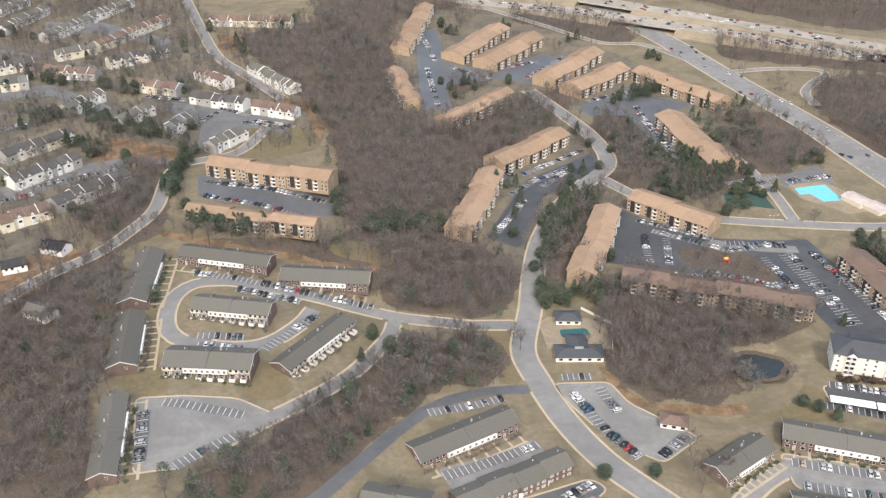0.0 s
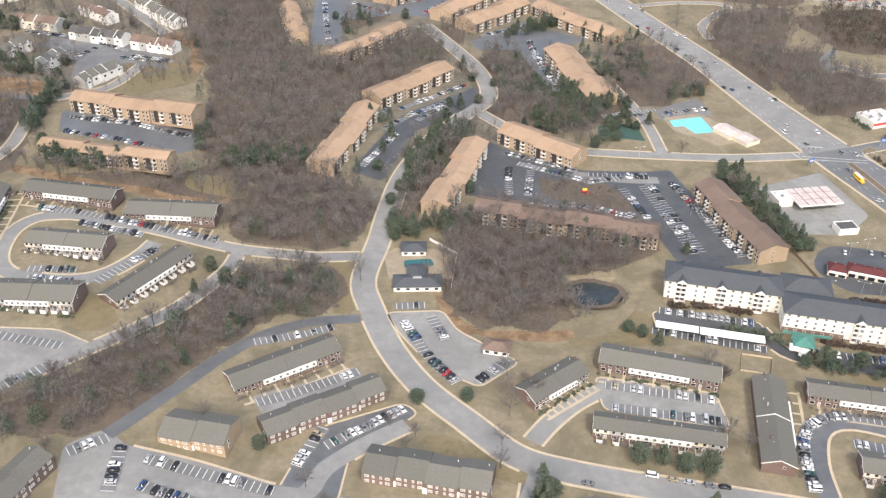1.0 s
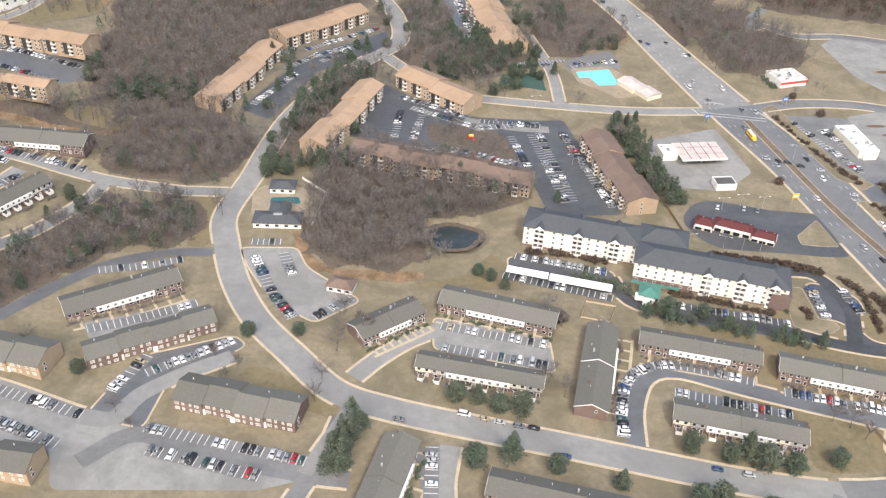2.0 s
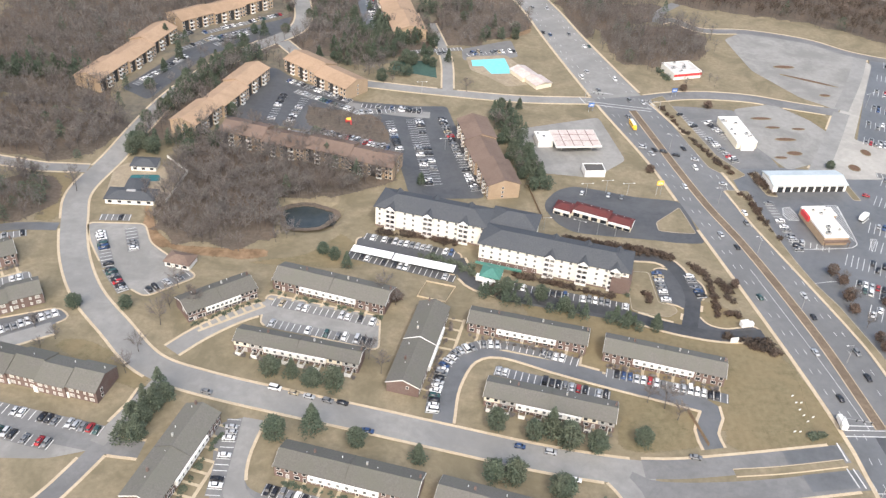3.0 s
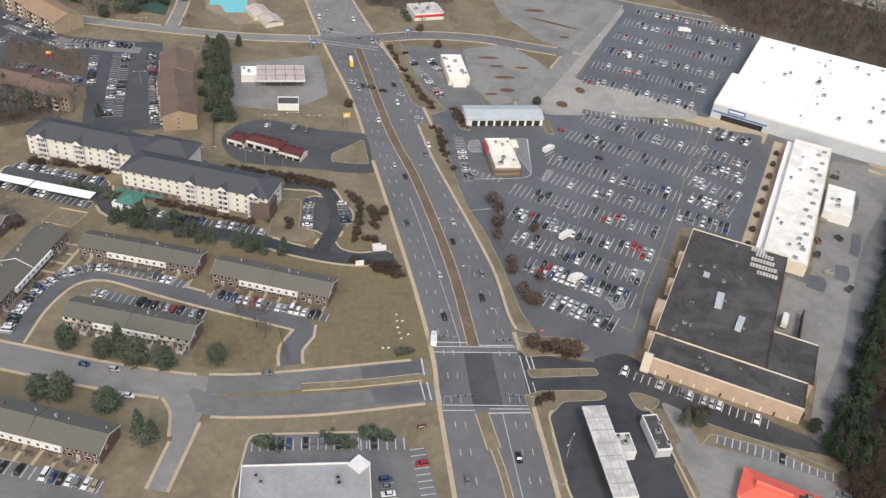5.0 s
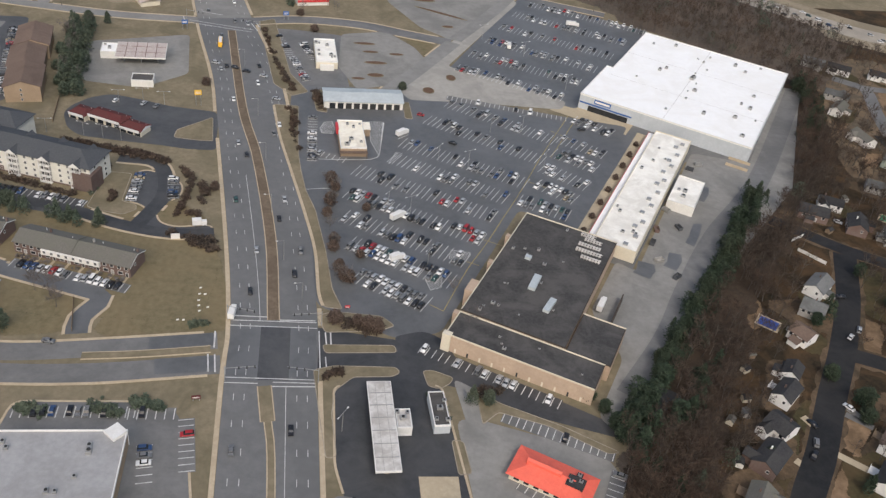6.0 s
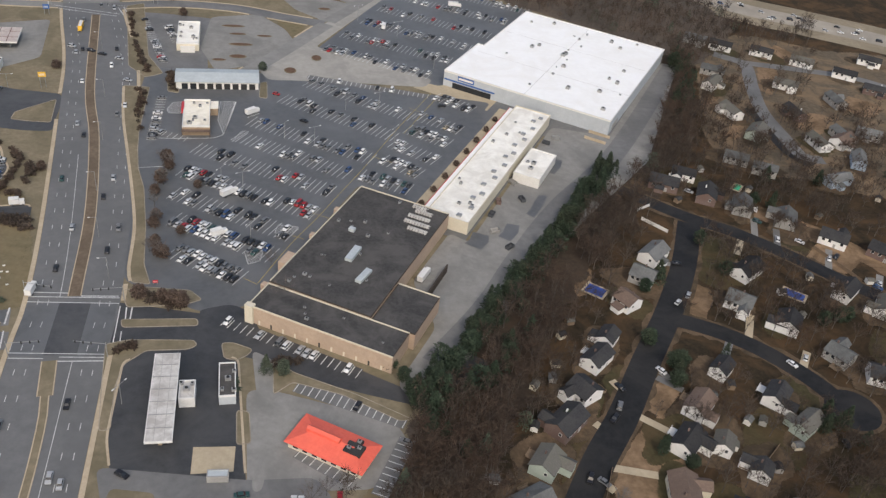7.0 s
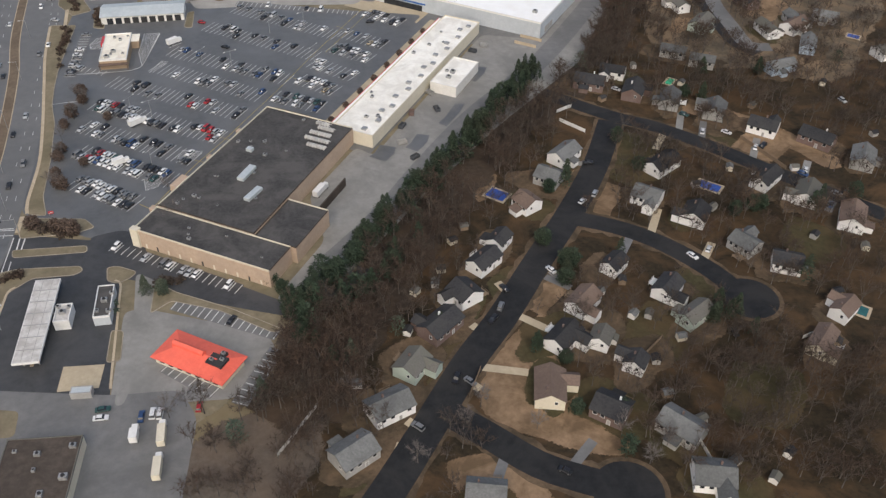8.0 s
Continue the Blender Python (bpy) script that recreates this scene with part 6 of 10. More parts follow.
# townhouse loop
townhouse_row(-125.8, 427.7, 53.2, 13.4, -12.1)
townhouse_row(-69.1, 418.1, 49.6, 15.7, -4.9)
townhouse_row(-166.4, 405.6, 52.2, 14.7, 95.9)
townhouse_row(-156.2, 347.7, 44.0, 13.5, 101.5)
townhouse_row(-111.7, 379.4, 41.1, 13.9, -8.2, "patio")
townhouse_row(-112.7, 334.5, 41.7, 16.1, -3.4, "patio")
townhouse_row(-67.4, 356.3, 49.1, 11.9, 57.2, "patio")
townhouse_row(-142.3, 281.0, 51.4, 11.0, 102.4)
# tan-roofed apartments
tan_apartment(-120.2, 536.7, 87.9, 17.2, -15.4)
tan_apartment(-119.9, 470.8, 83.4, 11.0, -13.4)
tan_apartment(16.6, 527.2, 91.2, 17.3, 74.6)
tan_apartment(57.1, 614.2, 77.6, 19.5, 46.6)
tan_apartment(88.4, 474.0, 86.0, 16.0, 71.3)
tan_apartment(144.3, 515.6, 58.1, 19.0, -39.5)
tan_apartment(184.5, 632.6, 96.8, 23.0, -77.7)
tan_apartment(147.5, 420.4, 102.8, 16.1, -16.1, ROOF_BROWN)
tan_apartment(244.7, 421.9, 75.1, 16.9, -77.6, ROOF_BROWN)
tan_apartment(129.1, 769.8, 77.5, 23.1, 47.7)
tan_apartment(199.1, 750.6, 97.3, 21.0, -55.0)
tan_apartment(109.7, 806.3, 98.6, 22.7, 55.8)
tan_apartment(56.7, 853.8, 97.7, 26.0, 57.8)
tan_apartment(24.5, 880.0, 109.8, 24.5, 63.9)
tan_apartment(-39.9, 909.0, 157.2, 18.2, 82.7)
tan_apartment(-42.9, 730.3, 80.1, 14.7, -76.0)
tan_apartment(20.6, 699.4, 87.1, 16.2, 51.6)
# four-storey white lodging house
# houses of the eastern streets
house(555.4, 137.7, 12.9, 15.4, -60.4, 7)
house(545.0, 120.3, 13.1, 14.2, -52.5, 3)
house(562.9, 154.5, 9.5, 11.9, -32.3, 4)
house(572.9, 172.6, 10.0, 16.2, -43.0, 6)
house(582.1, 188.1, 10.8, 10.8, -54.9, 0)
house(590.5, 205.3, 8.5, 13.8, -43.3, 0)
house(610.6, 240.5, 10.2, 9.5, -55.0, 8)
house(623.5, 182.6, 9.1, 13.6, -40.2, 8)
house(614.0, 165.3, 9.2, 14.1, -39.9, 0)
house(606.3, 143.3, 12.2, 15.3, -7.3, 2)
house(624.3, 134.4, 12.4, 11.3, -33.8, 6)
house(644.5, 126.5, 15.3, 10.3, -43.6, 3)
house(649.1, 108.6, 13.2, 11.7, -8.7, 7)
house(687.8, 318.7, 9.9, 14.3, -19.2, 3)
house(706.5, 309.0, 11.5, 13.5, -24.0, 3)
house(724.8, 294.5, 14.4, 12.4, -32.7, 0)
house(746.0, 284.4, 16.6, 15.2, -42.0, 6)
house(759.9, 267.9, 14.8, 15.2, -26.8, 3)
house(652.8, 336.4, 16.4, 13.8, -20.4, 6)
house(672.4, 327.4, 14.7, 14.9, -22.0, 6)
house(630.9, 274.4, 9.6, 15.3, -43.0, 7)
house(622.0, 258.0, 11.5, 11.0, -32.8, 3)
house(671.7, 266.1, 9.4, 17.0, -50.0, 0)
house(660.2, 243.5, 12.6, 12.1, -32.2, 7)
house(676.5, 230.7, 11.2, 12.1, -30.2, 0)
house(690.7, 212.2, 11.5, 9.5, -53.0, 3)
house(712.8, 254.4, 8.4, 15.7, -46.3, 0)
house(726.3, 243.0, 11.1, 14.3, -32.2, 1)
house(738.7, 227.4, 12.9, 16.2, -25.8, 8)
house(703.2, 201.4, 12.0, 10.1, -20.2, 0)
house(701.0, 160.5, 7.5, 14.5, -39.5, 2)
house(714.8, 175.8, 6.6, 11.6, -47.7, 8)
house(661.4, 174.9, 7.2, 14.0, -51.9, 4)
house(655.1, 188.5, 8.7, 12.1, -39.0, 0)
house(638.4, 202.1, 7.2, 10.3, -42.4, 0)
house(724.5, 397.6, 11.1, 23.7, -37.4, 4)
house(774.5, 394.2, 10.3, 24.2, -51.4, 8)
house(774.4, 372.9, 8.3, 27.3, -22.6, 5)
house(751.5, 349.7, 23.5, 8.1, 20.4, 5)
house(813.4, 364.2, 12.8, 20.9, -73.5, 1)
house(582.8, 105.5, 12.7, 5.8, -8.0, 3)
house(597.3, 217.3, 6.1, 10.0, -34.7, 0)
house(636.0, 153.2, 7.6, 7.7, -30.8, 0)
house(626.6, 164.5, 7.4, 8.5, -26.8, 1)
house(744.3, 522.5, 18.4, 8.2, -26.3)
house(771.5, 516.4, 18.2, 8.2, -26.4)
house(795.6, 504.4, 17.8, 8.2, -26.4)
house(819.2, 489.2, 17.3, 8.2, -26.4)
house(830.1, 466.9, 16.6, 8.2, -26.0)
house(724.6, 479.1, 17.3, 8.2, -25.2)
house(718.0, 460.0, 27.0, 8.2, 49.0)
house(717.9, 422.7, 21.3, 8.2, -75.0)
house(758.7, 426.3, 21.4, 8.2, -78.3)
house(768.7, 465.9, 16.8, 8.2, -25.3)
house(794.1, 447.0, 22.8, 8.2, -81.4)
house(777.5, 401.1, 19.9, 8.2, -79.4)
house(701.3, 366.3, 14.3, 8.2, -22.5)
house(713.6, 356.2, 14.0, 8.2, -22.4)
house(665.9, 346.3, 13.8, 8.2, -21.7)
house(758.6, 390.8, 19.3, 8.2, -77.7)
house(795.6, 404.7, 15.1, 8.2, -24.2)
house(728.7, 530.0, 18.7, 8.2, -26.3)
house(849.1, 514.7, 17.9, 8.2, -27.3)
# far terraces north-west
far_terrace(-438.8, 901.2, 80.4, 10.5, 80.5)
far_terrace(-380.9, 871.9, 74.5, 10.5, 72.4)
far_terrace(-362.9, 936.8, 71.2, 10.5, 70.0)
far_terrace(-322.8, 834.4, 54.4, 10.5, 70.2)
far_terrace(-304.3, 879.5, 54.0, 10.5, 67.9)
far_terrace(-345.7, 794.3, 36.1, 10.5, 34.3)
far_terrace(-283.5, 780.2, 56.9, 10.5, 39.3)
far_terrace(-365.2, 708.2, 21.6, 10.5, 23.1)
far_terrace(-328.2, 737.4, 49.5, 10.5, -9.6)
far_terrace(-293.0, 664.6, 40.1, 10.5, 69.1)
far_terrace(-242.7, 701.5, 41.3, 10.5, -18.4)
far_terrace(-202.6, 724.7, 43.0, 10.5, -40.8)
far_terrace(-185.4, 671.0, 49.9, 10.5, -19.9)
far_terrace(-152.7, 726.7, 71.0, 10.5, -49.4)
far_terrace(-137.3, 652.0, 37.1, 10.5, -18.1)
far_terrace(-243.6, 639.3, 35.1, 10.5, 60.2)
far_terrace(-205.0, 622.1, 33.9, 10.5, 67.7)
far_terrace(-162.2, 593.3, 34.2, 10.5, 58.1)
far_terrace(-294.2, 580.4, 53.9, 10.5, 54.9)
far_terrace(-273.0, 539.3, 48.8, 10.5, 53.6)
far_terrace(-231.4, 510.3, 54.6, 10.5, 53.9)
far_terrace(-258.7, 473.7, 30.2, 10.5, 39.1)
far_terrace(-205.5, 896.3, 86.9, 10.5, -4.8)
far_terrace(-472.4, 950.2, 47.1, 10.5, 76.9)
far_terrace(-391.0, 749.5, 45.8, 10.5, 32.6)
far_terrace(-297.4, 526.7, 5.9, 10.5, 60.5)
house(-208.9, 373.7, 21.4, 10.3, -22.9)
house(-226.4, 439.3, 20.4, 15.9, -17.5)
house(-241.8, 419.5, 14.3, 13.9, 25.3)
brick_apartment(-80.4, 223.3, 28.1, 12.0, 67.0)

# ---- trees ----
def stick(a, b, w, rng):
    """One thin tapering stick from a to b."""
    s = np.cross(b - a, rng.normal(size=3))
    s *= w / 2 / (np.linalg.norm(s) + 1e-9)
    return [a - s, a + s, b]


def three_cornered(v, k):
    f = np.full((len(v) // 3, 4), -1)
    f[:, :3] = np.arange(len(v)).reshape(-1, 3)
    return np.array(v), f, np.array(k)


def bare_template(seed, height, spread, twigs, thick=1.0):
    """A forking trunk, limbs, and a domed crown of very many fine twigs."""
    rng = np.random.default_rng(seed)
    v, k = [], []
    top = np.array((rng.normal() * 0.5, rng.normal() * 0.5, height * 0.6))
    for i in range(3):
        a0, a1 = 2 * math.pi * i / 3, 2 * math.pi * (i + 1) / 3
        v += [np.array((0.24 * math.cos(a0), 0.24 * math.sin(a0), -0.6)), np.array((0.24 * math.cos(a1), 0.24 * math.sin(a1), -0.6)), top]
        k.append(0)
    limbs = []
    for i in range(11):
        a = i * 2.4 + rng.normal() * 0.35
        z0 = height * rng.uniform(0.25, 0.58)
        r = spread * rng.uniform(0.4, 1.0)
        start = top * (z0 / top[2])
        dome = height * (0.62 + 0.38 * math.sqrt(max(0.0, 1 - (r / spread) ** 2))) * rng.uniform(0.86, 1.02)
        end = np.array((r * math.cos(a), r * math.sin(a), max(z0 + 0.5, dome)))
        limbs.append((start, end))
        v += stick(start, end, 0.16, rng)
        k.append(0)
    limbs.append((top, np.array((0, 0, height))))
    for i in range(twigs):
        s, e = limbs[rng.integers(len(limbs))]
        p = s + (e - s) * rng.uniform(0.3, 1.0) ** 0.8
        out = np.array((p[0], p[1], 0)) / (np.linalg.norm(p[:2]) + 0.5)
        d = rng.normal(size=3) * 0.8 + out * 0.55 + np.array((0, 0, 0.6))
        q = p + d / np.linalg.norm(d) * rng.uniform(0.9, 2.4)
        v += stick(p, q, rng.uniform(0.08, 0.17) * thick, rng)
        k.append(1)
    return three_cornered(v, k)


def conifer_template(seed, height, radius, n, pointed=True, spray=1.0):
    """A crown of drooping needle sprays in uneven whorls, fewer and shorter towards the top."""
    rng = np.random.default_rng(seed)
    lobes = rng.uniform(0.72, 1.18, 7)
    v = []
    for i in range(n):
        t = rng.uniform(0, 1) ** 0.8
        z = height * (0.1 + 0.9 * t)
        a = rng.uniform(0, 2 * math.pi)
        r = radius * ((1 - t) ** 0.75 if pointed else math.sqrt(max(0.0, 1 - (1.75 * (t - 0.42)) ** 2)))
        r = r * lobes[int(a / (2 * math.pi) * 6.99 + 3 * t) % 7] * (1 + 0.18 * math.sin(seed + 20 * t)) + 0.15
        rr = r * rng.uniform(0.4, 1.05) ** 0.7
        p = np.array((rr * math.cos(a), rr * math.sin(a), z + rng.normal() * 0.3))
        d = np.array((math.cos(a), math.sin(a), rng.uniform(-0.45, 0.35))) + rng.normal(size=3) * 0.4
        d /= np.linalg.norm(d)
        s = np.cross(d, (0, 0, 1) + rng.normal(size=3) * 0.5)
        s /= np.linalg.norm(s)
        l, w = rng.uniform(0.6, 1.2) * spray, rng.uniform(0.35, 0.62) * spray
        v += [p - d * l * 0.5 - s * w * 0.5, p - d * l * 0.35 + s * w * 0.7, p + d * l * 0.6]
    return three_cornered(v, np.zeros(len(v) // 3, int))


def template_mesh(name, t, mats):
    me = bpy.data.meshes.new(name)
    me.from_pydata(t[0].tolist(), [], [[i for i in q if i >= 0] for q in t[1].tolist()])
    me.polygons.foreach_set("material_index", t[2].astype(np.int32))
    for m in mats:
        me.materials.append(m)
    me.update()
    return me


BARE_WOOD = [bare_template(s, h, r, 250, 1.2) for s, h, r in ((1, 12, 4.2), (2, 14, 4.6), (3, 10.5, 4.0), (4, 13, 5.2), (5, 9, 3.4))]
GARDEN = [bare_template(s, h, r, 190, 1.2) for s, h, r in ((51, 11, 4.4), (52, 13, 5.2), (53, 10, 4.6), (54, 12, 5.6), (55, 8, 3.6))]
BARE_FAR = [bare_template(s, h, r, 92, 1.95) for s, h, r in ((6, 12, 4.2), (7, 14, 4.6), (8, 10.5, 4.0), (9, 13, 5.2), (10, 9, 3.4))]
tbm = bmesh.new()
tube(tbm, 0, 0, -0.8, 4.5, 0.28, 0.12, 7)
TRUNK_MESH = mesh_of(tbm, "trunk", BARK)
CROWNS = [template_mesh("crown", conifer_template(s, h, r, 1800, p, 0.78), [NEEDLE]) for s, h, r, p in ((11, 10, 3.2, True), (12, 8.5, 3.3, False), (13, 12, 3.4, True), (14, 7.5, 3.0, False))]
WHOLE = {}
for me in CROWNS:
    wb = bmesh.new()
    wb.from_mesh(me)
    tube(wb, 0, 0, -0.8, 4.5, 0.28, 0.12, 6, 1)
    whole = bpy.data.meshes.new("conifer")
    wb.to_mesh(whole)
    wb.free()
    whole.materials.append(NEEDLE)
    whole.materials.append(BARK)
    WHOLE[me.name] = whole
# copies of the crowns in the dimmed needles, for trees in the east
DIM_CROWNS = {}
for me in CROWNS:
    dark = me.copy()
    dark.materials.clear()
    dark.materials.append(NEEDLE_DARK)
    DIM_CROWNS[me.name] = dark
RUSSET_CROWN = template_mesh("crown", conifer_template(21, 5.5, 2.6, 700, False), [RUSSET])
SHRUB = [conifer_template(31, 1.5, 1.1, 44, False), conifer_template(32, 1.2, 1.3, 44, False)]
PINES = [(v, f, k + 2) for v, f, k in (conifer_template(s, h, r, 230, p) for s, h, r, p in ((61, 11, 3.0, True), (62, 9, 3.2, False)))]
TREES = []


def wood(pts, density=1.0, pines=0.035):
    """Bare winter trees scattered over an outline, on a floor of fallen leaves."""
    o = np.array(pts, float)
    rng = np.random.default_rng(int(abs(o.sum())) % 99991)
    ring = smooth_line(list(pts) + [pts[0]], 6.0)[:-1]
    ring = ring + rng.normal(size=ring.shape) * 2.2
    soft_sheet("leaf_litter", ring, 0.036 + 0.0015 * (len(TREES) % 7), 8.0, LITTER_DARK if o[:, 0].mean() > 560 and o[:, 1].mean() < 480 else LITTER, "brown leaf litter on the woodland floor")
    spots = []
    lo, hi = o.min(0), o.max(0)
    far = max(1.0, (o[:, 1].mean() - 250) / 420)
    step = 5.6 / math.sqrt(density) * min(1.5, far)
    for gx in np.arange(lo[0], hi[0], step):
        for gy in np.arange(lo[1], hi[1], step):
            spots.append((gx + rng.uniform(-0.55, 0.55) * step, gy + rng.uniform(-0.55, 0.55) * step))
    spots = np.array(spots)
    strays = ring + rng.normal(size=ring.shape) * 4.5
    spots = np.concatenate([spots[inside(spots, o)], strays])
    keep = np.ones(len(spots), bool)
    for p, a, b in PAVED:
        keep &= ~(inside(spots, p) if (a < hi).all() and (b > lo).all() else np.zeros(len(spots), bool))
    keep &= np.hypot((spots[:, 0] - POND_C[0]) / 15.5, (spots[:, 1] - POND_C[1]) / 13.5) > 1
    spots = spots[keep]
    for hx, hy in HOUSES:
        spots = spots[np.hypot(spots[:, 0] - hx, spots[:, 1] - hy) > 6.5]
    places = [(5 + int(rng.integers(2)) if rng.random() < pines else int(rng.integers(5)), p[0], p[1], rng.uniform(0, 6.28), rng.uniform(0.68, 1.2) * min(1.25, far ** 0.5)) for p in spots]
    TREES.append(len(places))
    if places:
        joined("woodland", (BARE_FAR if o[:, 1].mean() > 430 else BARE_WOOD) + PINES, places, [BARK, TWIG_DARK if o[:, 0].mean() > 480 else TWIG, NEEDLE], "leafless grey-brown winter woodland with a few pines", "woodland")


def garden_trees(pts, density):
    """Single bare trees between houses, clear of the streets."""
    o = np.array(pts, float)
    rng = np.random.default_rng(int(abs(o.sum())) % 99991)
    lo, hi = o.min(0), o.max(0)
    n = int((hi - lo).prod() / 60 * density)
    spots = lo + rng.uniform(size=(n, 2)) * (hi - lo)
    keep = inside(spots, o)
    for p, a, b in PAVED:
        if (a < hi).all() and (b > lo).all():
            keep &= ~inside(spots, p)
    for hx, hy in HOUSES:
        keep &= np.hypot(spots[:, 0] - hx, spots[:, 1] - hy) > 6.5
    places = [(int(rng.integers(5)), p[0], p[1], rng.uniform(0, 6.28), rng.uniform(0.55, 1.1)) for p in spots[keep]]
    # east: twigs come from the shaded copy
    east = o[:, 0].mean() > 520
    joined("bare_trees", BARE_FAR if o[:, 1].mean() > 430 else GARDEN, places, [BARK, TWIG_DARK if east else TWIG], "leafless trees with dimmed twigs in wooded yards" if east else "leafless garden trees between the buildings", "trees")


def tree(crown, x, y, size, label, name="conifer", category="tree"):
    if y > 430 and x < 480 and name == "conifer":
        ob = new(name, WHOLE[crown.name])
        ob.location, ob.rotation_euler = (x, y, rise(x)), (0, 0, random.uniform(0, 6.28))
        ob.scale = (size, size, size * random.uniform(0.85, 1.15))
        return tagged(ob, label, category, "evergreen trees")
    root = thing(name, x, y, random.uniform(0, 360), label, category, "evergreen trees" if name == "conifer" else "")
    root.scale = (size, size, size * random.uniform(0.85, 1.15))
    piece("trunk", TRUNK_MESH, root)
    piece("crown", DIM_CROWNS[crown.name] if x > 480 and crown.name in DIM_CROWNS else crown, root)
    return root


def evergreens(pts, size=1.0):
    for x, y in pts:
        c = random.choice((0, 1, 1, 2, 3, 3))
        tree(CROWNS[c], x, y, size * random.uniform(0.8, 1.15), "pointed dark green conifer" if c in (0, 2) else "rounded dark green pine with a full crown")


def round_trees(pts, size=0.9):
    for x, y in pts:
        tree(CROWNS[random.choice((1, 3))], x, y, size * random.uniform(0.9, 1.1), "dense rounded dark evergreen beside the street")


def lone_trees(pts, size=0.8):
    """Bare trees that stand apart, each a thing of its own."""
    for x, y in pts:
        root = thing("bare_tree", x, y, random.uniform(0, 360), "leafless deciduous tree with fine grey branches", "tree", "bare street trees")
        root.scale = (size * random.uniform(0.8, 1.2),) * 3
        piece("crown", BARE_MESH[random.randrange(5)], root)


BARE_MESH = [template_mesh("crown", bare_template(s, h, r, 420, 0.95), [BARK, TWIG]) for s, h, r in ((71, 11, 4.4), (72, 12, 4.8), (73, 10, 4.4), (74, 11, 5.0), (75, 9, 3.8))]

CONIFERS = [conifer_template(s, h, r, 330, p) for s, h, r, p in ((41, 10, 3.0, True), (42, 8, 2.9, False), (43, 12, 3.2, True))]


def conifer_belt(pts, width):
    """A dense belt of dark conifers along a line."""
    line = smooth_line(pts, 3.2)
    rng = np.random.default_rng(int(abs(line.sum())) % 9973)
    places = []
    for p in line:
        for k in range(max(1, int(width / 4))):
            q = p + rng.uniform(-0.5, 0.5, 2) * width
            places.append((int(rng.integers(3)), q[0], q[1], rng.uniform(0, 6.28), rng.uniform(0.7, 1.15)))
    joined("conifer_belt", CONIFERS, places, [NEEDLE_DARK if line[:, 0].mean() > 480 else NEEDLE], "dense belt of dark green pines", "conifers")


def pine_grove(pts, size=1.0, spread=2.5, each=2):
    """Pines standing close together, as one planting."""
    rng = np.random.default_rng(int(abs(np.sum(pts))) % 9973)
    places = []
    for x, y in pts:
        for k in range(each):
            q = np.array((x, y)) + rng.normal(size=2) * spread
            places.append((int(rng.integers(3)), q[0], q[1], rng.uniform(0, 6.28), size * rng.uniform(0.75, 1.2)))
    spots = np.array([p[1:3] for p in places])
    keep = np.ones(len(spots), bool)
    for p, a, b in PAVED:
        keep &= ~inside(spots, p)
    places = [p for p, k in zip(places, keep) if k]
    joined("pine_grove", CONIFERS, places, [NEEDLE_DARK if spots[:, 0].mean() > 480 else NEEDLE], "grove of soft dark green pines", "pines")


def russet_trees(pts):
    for x, y in pts:
        tree(RUSSET_CROWN, x, y, random.uniform(0.7, 1.1), "small bare ornamental tree with russet twigs", "ornamental_tree")


def hedges():
    """Low shrubs in front of each townhouse row, one planting a row."""
    for x, y, L, W, turn in hedge_rows:
        rng = np.random.default_rng(int(abs(x * 7 + y)) % 9973)
        c, s = math.cos(radians(turn)), math.sin(radians(turn))
        places = []
        for i in range(34):
            a, b = rng.uniform(-0.5, 0.5) * L, -W / 2 - rng.uniform(1.6, 3.4)
            places.append((int(rng.integers(2)), x + a * c - b * s, y + a * s + b * c, rng.uniform(0, 6.28), rng.uniform(0.4, 0.85)))
        joined("shrubs", SHRUB, places, [TWIG if rng.random() < 0.6 else NEEDLE], "low winter shrubs along the house fronts", "shrubs")


hedges()


# ---- the shopping centre and the roadside buildings ----


def frame_xy(x, y, turn, u, v):
    """A place u along and v across a line that starts at x, y and runs at turn degrees."""
    c, s = math.cos(radians(turn)), math.sin(radians(turn))
    return x + u * c - v * s, y + u * s + v * c


